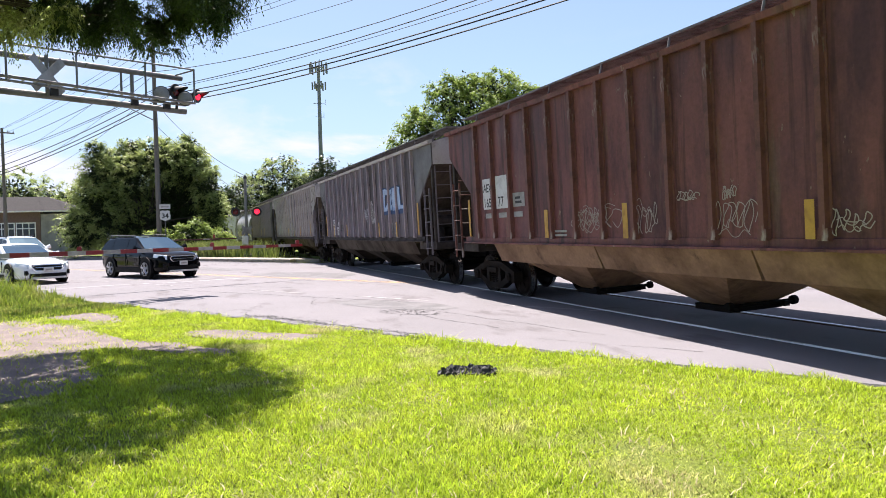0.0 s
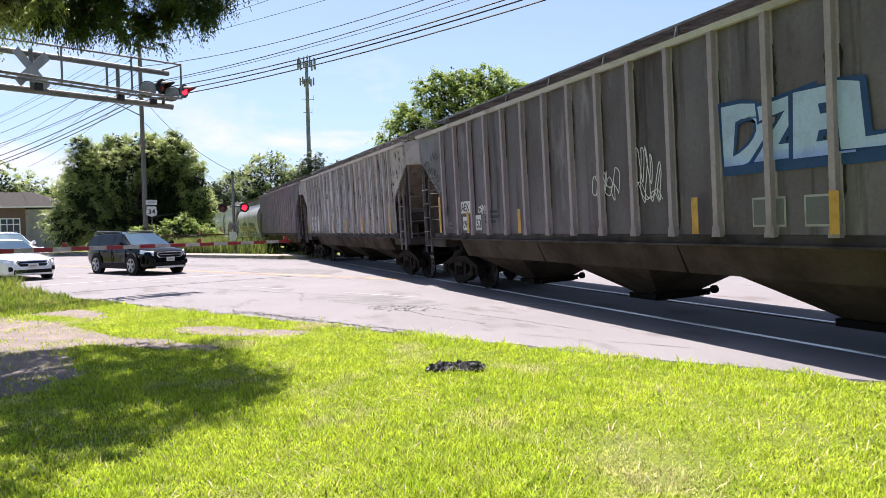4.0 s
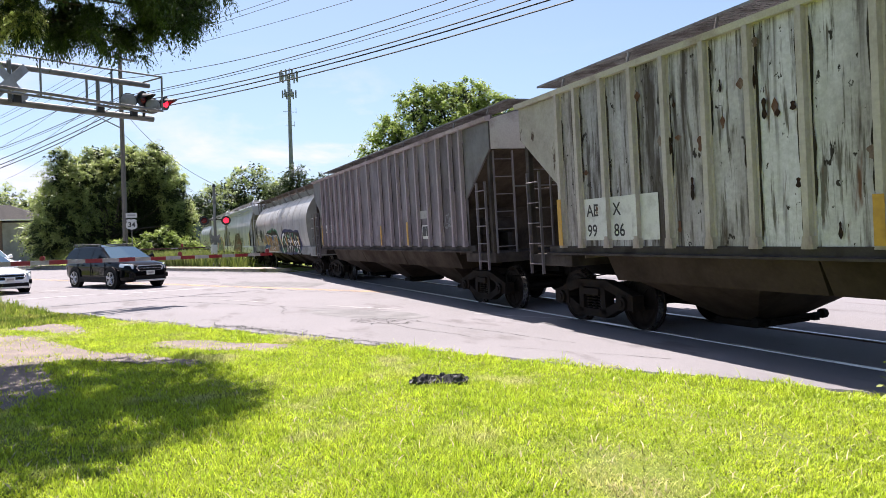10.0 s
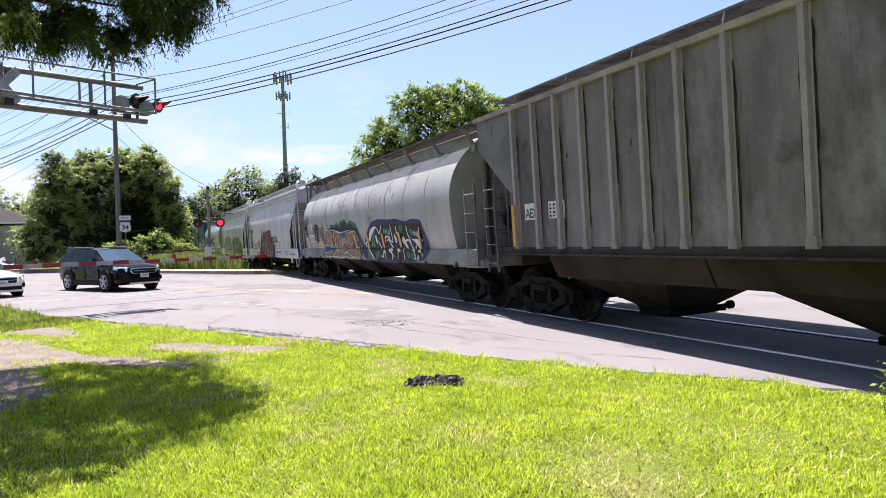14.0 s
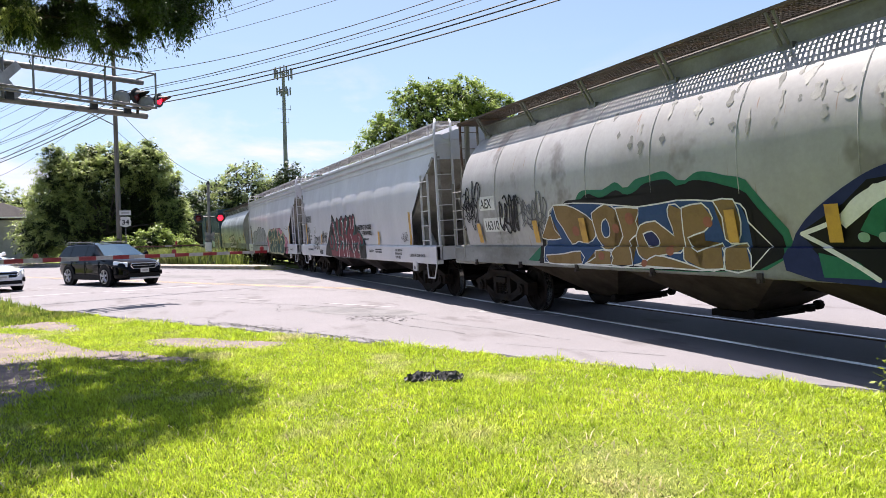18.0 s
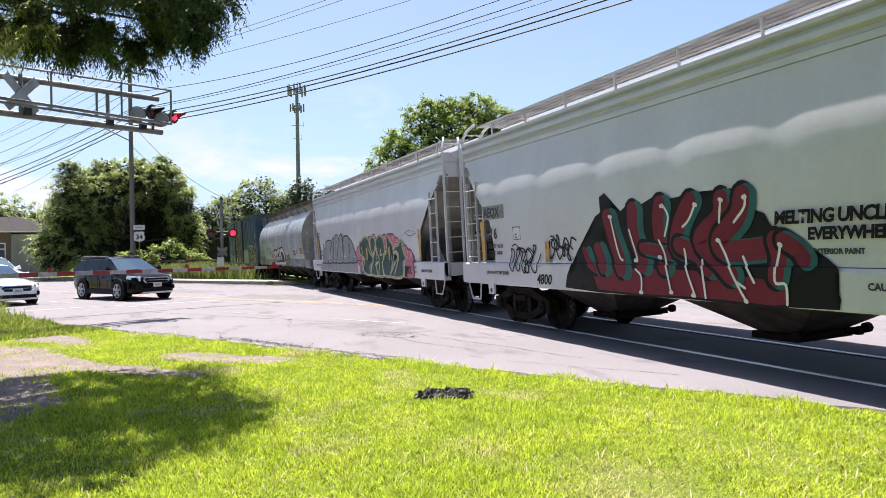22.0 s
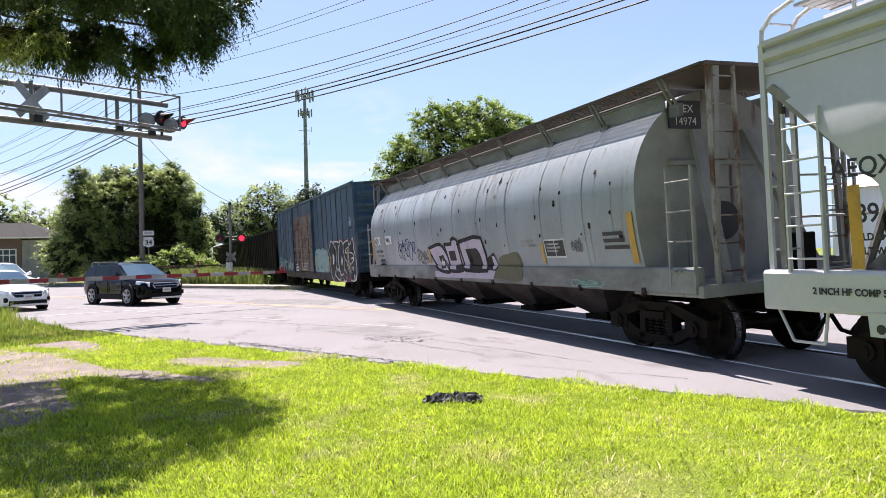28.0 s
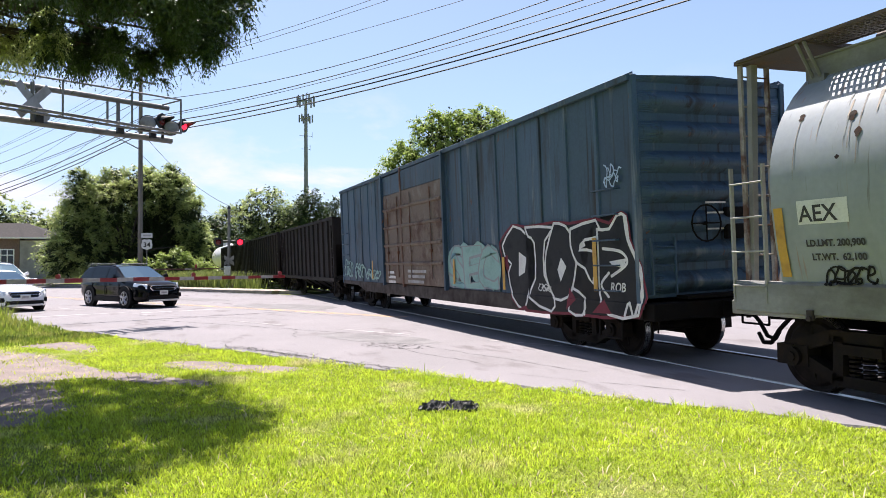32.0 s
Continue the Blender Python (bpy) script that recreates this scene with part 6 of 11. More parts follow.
def graffiti_red():
    """Wine-red letters with teal sides and white glints on a black cloud."""
    car, skin0, h, ins = C5
    skin = lambda z: skin0(z) + 0.012 if z > 1.36 else 1.634
    lift = itertools.count(0.006, 0.0003)
    shape(car, [(-3.32, 0.95), (-3.25, 1.16), (-2.96, 1.29), (-2.97, 1.54), (-2.76, 1.68), (-2.48, 1.87), (-2.36, 2.11), (-2.21, 2.17), (-2.22, 2.41), (-2.08, 2.46), (-1.95, 2.36), (-1.92, 2.20), (-1.69, 2.16), (-1.46, 2.27), (-1.18, 2.23), (-0.91, 2.32), (-0.67, 2.26), (-0.43, 2.27), (-0.19, 2.31), (0.12, 2.21), (0.33, 2.27), (0.63, 2.30), (0.83, 2.25), (0.84, 2.03), (1.00, 1.97), (1.09, 1.80), (1.19, 1.74), (1.39, 1.69), (1.54, 1.59), (1.62, 1.46), (1.79, 1.45), (1.94, 1.34), (1.87, 1.23), (1.90, 1.15), (1.95, 1.03), (1.93, 0.92), (1.38, 0.91), (-0.27, 0.91), (-2.31, 0.91)], "p_black", skin, next(lift))
    shape(car, [(-2.51, 1.26), (-1.95, 1.31), (-0.24, 1.31), (1.26, 1.19), (1.29, 0.92), (0.75, 0.91), (-0.27, 0.93), (-2.34, 0.94)], "p_red", skin, next(lift), "p_black", 0.035)
    fat(car, [(-2.04, 2.09), (-1.96, 1.81), (-1.73, 1.29)], 0.36, "p_black", skin, next(lift))
    fat(car, [(-1.92, 2.07), (-1.84, 1.79), (-1.61, 1.27)], 0.3, "p_teal", skin, next(lift))
    fat(car, [(-2.04, 2.09), (-1.96, 1.81), (-1.73, 1.29)], 0.25, "p_red", skin, next(lift))
    fat(car, [(-2.74, 1.58), (-2.58, 1.37), (-2.40, 1.27)], 0.23, "p_black", skin, next(lift))
    fat(car, [(-2.60, 1.57), (-2.45, 1.35), (-2.27, 1.26)], 0.17, "p_teal", skin, next(lift))
    fat(car, [(-2.74, 1.58), (-2.58, 1.37), (-2.40, 1.27)], 0.12, "p_red", skin, next(lift))
    fat(car, [(-2.35, 1.61), (-2.19, 1.30)], 0.31, "p_black", skin, next(lift))
    fat(car, [(-2.22, 1.59), (-2.07, 1.29)], 0.25, "p_teal", skin, next(lift))
    fat(car, [(-2.35, 1.61), (-2.19, 1.30)], 0.2, "p_red", skin, next(lift))
    fat(car, [(-1.41, 2.16), (-1.42, 1.80), (-1.23, 1.35)], 0.35, "p_black", skin, next(lift))
    fat(car, [(-1.30, 2.14), (-1.31, 1.78), (-1.12, 1.34)], 0.29, "p_teal", skin, next(lift))
    fat(car, [(-1.41, 2.16), (-1.42, 1.80), (-1.23, 1.35)], 0.24, "p_red", skin, next(lift))
    fat(car, [(-0.80, 2.20), (-0.86, 1.87), (-0.76, 1.34)], 0.35, "p_black", skin, next(lift))
    fat(car, [(-0.70, 2.18), (-0.77, 1.85), (-0.66, 1.33)], 0.29, "p_teal", skin, next(lift))
    fat(car, [(-0.80, 2.20), (-0.86, 1.87), (-0.76, 1.34)], 0.24, "p_red", skin, next(lift))
    fat(car, [(-1.23, 1.60), (-0.63, 1.51)], 0.27, "p_black", skin, next(lift))
    fat(car, [(-1.13, 1.58), (-0.54, 1.50)], 0.21, "p_teal", skin, next(lift))
    fat(car, [(-1.23, 1.60), (-0.63, 1.51)], 0.16, "p_red", skin, next(lift))
    fat(car, [(-0.20, 2.20), (-0.42, 1.93), (-0.53, 1.61), (-0.34, 1.53)], 0.35, "p_black", skin, next(lift))
    fat(car, [(-0.11, 2.19), (-0.33, 1.91), (-0.44, 1.60), (-0.25, 1.52)], 0.29, "p_teal", skin, next(lift))
    fat(car, [(-0.20, 2.20), (-0.42, 1.93), (-0.53, 1.61), (-0.34, 1.53)], 0.24, "p_red", skin, next(lift))
    fat(car, [(-0.47, 1.63), (-0.11, 1.49), (0.08, 1.32)], 0.33, "p_black", skin, next(lift))
    fat(car, [(-0.38, 1.62), (-0.03, 1.48), (0.17, 1.31)], 0.27, "p_teal", skin, next(lift))
    fat(car, [(-0.47, 1.63), (-0.11, 1.49), (0.08, 1.32)], 0.22, "p_red", skin, next(lift))
    fat(car, [(0.35, 2.18), (0.30, 1.97), (-0.07, 1.68), (0.26, 1.43), (0.46, 1.25)], 0.36, "p_black", skin, next(lift))
    fat(car, [(0.43, 2.16), (0.38, 1.96), (0.01, 1.67), (0.34, 1.42), (0.54, 1.24)], 0.3, "p_teal", skin, next(lift))
    fat(car, [(0.35, 2.18), (0.30, 1.97), (-0.07, 1.68), (0.26, 1.43), (0.46, 1.25)], 0.25, "p_red", skin, next(lift))
    fat(car, [(0.69, 2.20), (0.60, 1.96), (0.27, 1.68), (0.41, 1.54), (1.01, 1.57)], 0.37, "p_black", skin, next(lift))
    fat(car, [(0.76, 2.19), (0.68, 1.94), (0.35, 1.66), (0.48, 1.53), (1.07, 1.56)], 0.31, "p_teal", skin, next(lift))
    fat(car, [(0.69, 2.20), (0.60, 1.96), (0.27, 1.68), (0.41, 1.54), (1.01, 1.57)], 0.26, "p_red", skin, next(lift))
    fat(car, [(1.12, 1.66), (1.17, 1.45), (1.14, 1.24)], 0.33, "p_black", skin, next(lift))
    fat(car, [(1.19, 1.65), (1.24, 1.44), (1.20, 1.23)], 0.27, "p_teal", skin, next(lift))
    fat(car, [(1.12, 1.66), (1.17, 1.45), (1.14, 1.24)], 0.22, "p_red", skin, next(lift))
    fat(car, [(1.23, 1.66), (1.42, 1.55), (1.51, 1.44)], 0.29, "p_black", skin, next(lift))
    fat(car, [(1.29, 1.65), (1.48, 1.54), (1.57, 1.43)], 0.23, "p_teal", skin, next(lift))
    fat(car, [(1.23, 1.66), (1.42, 1.55), (1.51, 1.44)], 0.18, "p_red", skin, next(lift))
    fat(car, [(-1.95, 2.09), (-1.81, 1.53), (-1.70, 1.42)], 0.035, "p_white", skin, next(lift))
    fat(car, [(-1.51, 1.87), (-1.43, 1.64), (-1.35, 1.42)], 0.035, "p_white", skin, next(lift))
    fat(car, [(-0.73, 2.19), (-0.63, 2.02), (-0.73, 1.76)], 0.035, "p_white", skin, next(lift))
    fat(car, [(-0.10, 2.15), (-0.23, 1.96), (-0.36, 1.87)], 0.035, "p_white", skin, next(lift))
    fat(car, [(0.35, 2.18), (0.30, 1.90)], 0.035, "p_white", skin, next(lift))
    fat(car, [(0.74, 2.20), (0.72, 2.06), (0.54, 1.89)], 0.035, "p_white", skin, next(lift))
    fat(car, [(-1.37, 1.29), (-1.25, 1.19), (-1.26, 0.96)], 0.035, "p_white", skin, next(lift))
    fat(car, [(-0.86, 1.70), (-0.75, 1.49), (-0.62, 0.98)], 0.035, "p_white", skin, next(lift))
    fat(car, [(-0.36, 1.57), (-0.30, 1.29), (-0.16, 0.96)], 0.035, "p_white", skin, next(lift))
    fat(car, [(-0.03, 1.43), (0.03, 0.95)], 0.035, "p_white", skin, next(lift))
    fat(car, [(0.27, 1.68), (0.53, 1.20), (0.70, 0.94)], 0.035, "p_white", skin, next(lift))
    fat(car, [(0.65, 1.47), (0.83, 1.17)], 0.035, "p_white", skin, next(lift))
    fat(car, [(1.20, 1.61), (1.13, 1.20), (1.28, 1.16), (1.29, 0.94)], 0.035, "p_white", skin, next(lift))
    fat(car, [(0.57, 1.16), (0.69, 1.10)], 0.035, "p_white", skin, next(lift))
    fat(car, [(-1.97, 2.09), (-1.92, 2.08)], 0.055, "p_white", skin, next(lift))
    fat(car, [(-0.76, 2.17), (-0.72, 2.17)], 0.055, "p_white", skin, next(lift))
    fat(car, [(-0.11, 2.15), (-0.08, 2.14)], 0.055, "p_white", skin, next(lift))
    fat(car, [(0.34, 2.18), (0.37, 2.17)], 0.055, "p_white", skin, next(lift))
    fat(car, [(0.72, 2.18), (0.75, 2.18)], 0.055, "p_white", skin, next(lift))
    fat(car, [(-1.28, 0.96), (-1.24, 0.96)], 0.055, "p_white", skin, next(lift))
    fat(car, [(-0.63, 0.99), (-0.60, 0.99)], 0.055, "p_white", skin, next(lift))
    fat(car, [(-0.20, 0.97), (-0.17, 0.97)], 0.055, "p_white", skin, next(lift))
    fat(car, [(0.69, 0.95), (0.71, 0.94)], 0.055, "p_white", skin, next(lift))
    fat(car, [(0.25, 1.68), (0.28, 1.67)], 0.055, "p_white", skin, next(lift))
    fat(car, [(1.19, 1.61), (1.21, 1.60)], 0.055, "p_white", skin, next(lift))
    fat(car, [(-1.40, 1.42), (-1.35, 1.42)], 0.055, "p_white", skin, next(lift))
    fat(car, [(-0.87, 1.47), (-0.83, 1.46)], 0.055, "p_white", skin, next(lift))


def graffiti_teal():
    """Dark teal letters with cream edges before a pink cloud."""
    car, skin0, h, ins = C6
    skin = lambda z: skin0(z) + 0.012 if z > 1.36 else 1.634
    lift = itertools.count(0.006, 0.0003)
    shape(car, [(-0.49, 1.57), (-0.28, 1.79), (-0.05, 1.81), (0.03, 1.54), (0.27, 1.33), (0.38, 0.92), (0.12, 0.92), (0.04, 1.16), (-0.21, 1.30)], "p_pink", skin, next(lift), "p_black", 0.028, True)
    shape(car, [(1.03, 2.06), (1.27, 2.14), (1.57, 2.15), (1.75, 2.20), (1.95, 2.17), (2.05, 2.09), (2.65, 2.13), (2.92, 2.17), (3.12, 2.13), (3.22, 2.16), (3.43, 2.16), (3.73, 2.16), (3.86, 2.11), (3.96, 2.04), (4.15, 2.03), (4.24, 1.95), (4.24, 1.82), (3.12, 1.69), (1.69, 1.86)], "p_pink", skin, next(lift), "p_black", 0.028, True)
    shape(car, [(4.61, 1.80), (4.78, 1.81), (4.87, 1.77), (4.97, 1.69), (5.14, 1.69), (5.26, 1.63), (5.34, 1.53), (5.45, 1.38), (5.38, 1.28), (5.43, 1.18), (5.43, 0.92), (4.87, 0.92), (4.74, 1.34)], "p_pink", skin, next(lift), "p_black", 0.028, True)
    fat(car, [(5.16, 1.55), (5.18, 1.54)], 0.14, "p_rose", skin, next(lift))
    fat(car, [(4.91, 1.62), (4.93, 1.62)], 0.1, "p_rose", skin, next(lift))
    fat(car, [(5.09, 1.44), (5.12, 1.44)], 0.08, "p_rose", skin, next(lift))
    fat(car, [(3.69, 2.04), (3.73, 2.04)], 0.12, "p_rose", skin, next(lift))
    fat(car, [(2.89, 2.06), (2.93, 2.06)], 0.1, "p_rose", skin, next(lift))
    fat(car, [(3.45, 2.01), (3.49, 2.01)], 0.08, "p_rose", skin, next(lift))
    fat(car, [(4.85, 1.46), (4.88, 1.46)], 0.1, "p_rose", skin, next(lift))
    fat(car, [(4.07, 1.94), (4.10, 1.94)], 0.08, "p_rose", skin, next(lift))
    shape(car, [(4.71, 1.23), (4.94, 1.22), (4.88, 0.92), (4.66, 0.92)], "p_black", skin, next(lift))
    shape(car, [(0.12, 0.91), (0.47, 1.33), (4.68, 1.39), (4.50, 0.92)], "p_teal", skin, next(lift))
    shape(car, [(0.30, 2.02), (0.77, 2.15), (1.12, 2.06), (1.30, 1.78), (1.57, 1.34), (1.25, 1.14), (1.41, 0.91), (0.77, 0.91), (0.49, 1.07), (0.63, 1.38), (0.16, 1.51), (-0.02, 1.62), (0.04, 1.92)], "p_tealdark", skin, next(lift), "p_cream", 0.075, True)
    fat(car, [(0.30, 2.02), (0.77, 2.15), (1.12, 2.06), (1.30, 1.78), (1.57, 1.34), (1.25, 1.14), (1.41, 0.91), (0.77, 0.91), (0.49, 1.07), (0.63, 1.38), (0.16, 1.51), (-0.02, 1.62), (0.04, 1.92), (0.30, 2.02)], 0.02, "p_black", skin, next(lift))
    shape(car, [(1.44, 2.09), (1.70, 2.13), (1.92, 2.02), (1.84, 1.77), (1.61, 1.59), (1.41, 1.68), (1.35, 1.93)], "p_tealdark", skin, next(lift), "p_cream", 0.075, True)
    fat(car, [(1.44, 2.09), (1.70, 2.13), (1.92, 2.02), (1.84, 1.77), (1.61, 1.59), (1.41, 1.68), (1.35, 1.93), (1.44, 2.09)], 0.02, "p_black", skin, next(lift))
    shape(car, [(1.64, 1.51), (1.91, 1.72), (2.06, 1.57), (1.98, 1.35), (2.20, 0.91), (1.48, 0.91), (1.40, 1.10), (1.65, 1.34)], "p_tealdark", skin, next(lift), "p_cream", 0.075, True)
    fat(car, [(1.64, 1.51), (1.91, 1.72), (2.06, 1.57), (1.98, 1.35), (2.20, 0.91), (1.48, 0.91), (1.40, 1.10), (1.65, 1.34), (1.64, 1.51)], 0.02, "p_black", skin, next(lift))
    shape(car, [(1.95, 1.95), (2.29, 2.14), (2.64, 2.12), (2.82, 1.91), (2.81, 1.57), (2.68, 1.35), (2.76, 0.92), (2.20, 0.91), (2.00, 1.21), (2.24, 1.35), (2.05, 1.62)], "p_tealdark", skin, next(lift), "p_cream", 0.075, True)
    fat(car, [(1.95, 1.95), (2.29, 2.14), (2.64, 2.12), (2.82, 1.91), (2.81, 1.57), (2.68, 1.35), (2.76, 0.92), (2.20, 0.91), (2.00, 1.21), (2.24, 1.35), (2.05, 1.62), (1.95, 1.95)], 0.02, "p_black", skin, next(lift))
    shape(car, [(2.80, 1.55), (3.06, 1.69), (3.13, 2.13), (3.41, 1.97), (3.65, 1.80), (3.65, 1.40), (3.56, 1.16), (3.42, 0.91), (2.84, 0.91), (2.66, 1.13), (2.70, 1.39)], "p_tealdark", skin, next(lift), "p_cream", 0.075, True)
    fat(car, [(2.80, 1.55), (3.06, 1.69), (3.13, 2.13), (3.41, 1.97), (3.65, 1.80), (3.65, 1.40), (3.56, 1.16), (3.42, 0.91), (2.84, 0.91), (2.66, 1.13), (2.70, 1.39), (2.80, 1.55)], 0.02, "p_black", skin, next(lift))
    shape(car, [(3.65, 1.60), (3.85, 1.79), (4.18, 1.82), (4.34, 1.95), (4.54, 1.90), (4.67, 1.66), (4.79, 1.37), (4.60, 1.34), (4.46, 0.91), (3.41, 0.91), (3.67, 1.16), (3.85, 1.29), (4.04, 1.44), (3.93, 1.60)], "p_tealdark", skin, next(lift), "p_cream", 0.075, True)
    fat(car, [(3.65, 1.60), (3.85, 1.79), (4.18, 1.82), (4.34, 1.95), (4.54, 1.90), (4.67, 1.66), (4.79, 1.37), (4.60, 1.34), (4.46, 0.91), (3.41, 0.91), (3.67, 1.16), (3.85, 1.29), (4.04, 1.44), (3.93, 1.60), (3.65, 1.60)], 0.02, "p_black", skin, next(lift))
    fat(car, [(1.08, 1.81), (1.15, 1.66), (1.52, 1.46)], 0.05, "p_cream", skin, next(lift))
    fat(car, [(1.92, 1.76), (2.00, 1.51)], 0.05, "p_cream", skin, next(lift))
    fat(car, [(2.44, 1.71), (2.34, 1.53), (2.56, 1.57)], 0.05, "p_cream", skin, next(lift))
    fat(car, [(2.70, 1.57), (2.63, 1.26), (2.76, 0.94)], 0.05, "p_cream", skin, next(lift))
    fat(car, [(3.38, 1.77), (3.49, 1.39)], 0.05, "p_cream", skin, next(lift))
    fat(car, [(3.71, 1.60), (3.99, 1.63), (4.14, 1.37), (3.80, 0.99)], 0.05, "p_cream", skin, next(lift))
    fat(car, [(1.52, 1.22), (1.33, 0.91)], 0.05, "p_cream", skin, next(lift))
    fat(car, [(2.39, 1.30), (2.22, 0.91)], 0.05, "p_cream", skin, next(lift))
    fat(car, [(4.64, 1.50), (4.50, 1.83)], 0.05, "p_cream", skin, next(lift))
    fat(car, [(0.31, 1.80), (0.44, 1.33), (0.41, 1.01)], 0.05, "p_cream", skin, next(lift))
    fat(car, [(1.92, 1.23), (2.28, 1.35)], 0.05, "p_cream", skin, next(lift))


def graffiti_grey():
    """Fat grey letters with black edges."""
    car, skin0, h, ins = C6
    skin = lambda z: skin0(z) + 0.012 if z > 1.36 else 1.634
    lift = itertools.count(0.006, 0.0003)
    shape(car, [(-5.83, 1.26), (-0.24, 1.30), (-0.16, 0.93), (-6.1, 0.93)], "p_grey", skin, next(lift))
    shape(car, [(-5.59, 1.24), (-5.65, 1.66), (-5.41, 1.81), (-5.14, 1.83), (-4.98, 1.74), (-5.03, 1.25)], "p_grey", skin, next(lift), "p_black", 0.05)
    shape(car, [(-5.1, 1.25), (-5.17, 1.94), (-4.9, 2.09), (-4.49, 2.14), (-4.05, 2.1), (-4.01, 1.91), (-4.39, 1.67), (-4.52, 1.25)], "p_grey", skin, next(lift), "p_black", 0.05)
    shape(car, [(-4.63, 1.25), (-4.37, 1.65), (-3.91, 2.02), (-3.72, 2.23), (-3.52, 2.12), (-3.6, 1.75), (-3.84, 1.26)], "p_grey", skin, next(lift), "p_black", 0.05)
    shape(car, [(-3.9, 1.26), (-3.65, 2.01), (-3.35, 2.28), (-3.06, 2.33), (-2.8, 2.21), (-2.93, 1.89), (-3.23, 1.58), (-3.23, 1.26)], "p_grey", skin, next(lift), "p_black", 0.05)
    shape(car, [(-3.32, 1.26), (-2.87, 2.09), (-2.43, 2.34), (-2.24, 2.2), (-2.34, 1.68), (-2.15, 1.27)], "p_grey", skin, next(lift), "p_black", 0.05)
    shape(car, [(-2.3, 1.27), (-2.15, 2.02), (-2.02, 2.21), (-1.74, 2.24), (-1.36, 2.22), (-1.3, 2.04), (-1.41, 1.74), (-1.16, 1.28)], "p_grey", skin, next(lift), "p_black", 0.05)
    shape(car, [(-1.34, 1.28), (-1.28, 1.74), (-1.28, 2.14), (-0.93, 2.02), (-0.8, 1.87), (-0.67, 1.68), (-0.31, 1.29)], "p_grey", skin, next(lift), "p_black", 0.05)
    for pts in ([(-5.4, 1.7), (-5.35, 1.3), (-5.5, 0.95)], [(-4.75, 1.95), (-4.8, 1.5), (-4.6, 0.95)], [(-4.3, 2.05), (-4.2, 1.85)], [(-3.8, 1.8), (-4.1, 1.3), (-3.9, 0.95)], [(-3.3, 2.1), (-3.45, 1.6), (-3.3, 1.3), (-3.4, 0.95)],
                [(-2.6, 2.1), (-2.75, 1.6), (-2.6, 0.95)], [(-1.9, 2.1), (-1.8, 1.7), (-1.6, 1.5), (-1.7, 0.95)], [(-1.55, 2.15), (-1.6, 1.8)], [(-1.05, 1.85), (-0.95, 1.5), (-0.7, 1.25), (-0.75, 0.95)]):
        fat(car, pts, 0.035, "p_midgrey", skin, next(lift))
    for x, z in ((-4.5, 1.45), (-3.15, 1.9), (-2.05, 1.5), (-0.75, 1.5)):
        fat(car, [(x - 0.1, z), (x + 0.1, z)], 0.025, "p_white", skin, next(lift))
        fat(car, [(x, z - 0.07), (x, z + 0.07)], 0.025, "p_white", skin, next(lift))


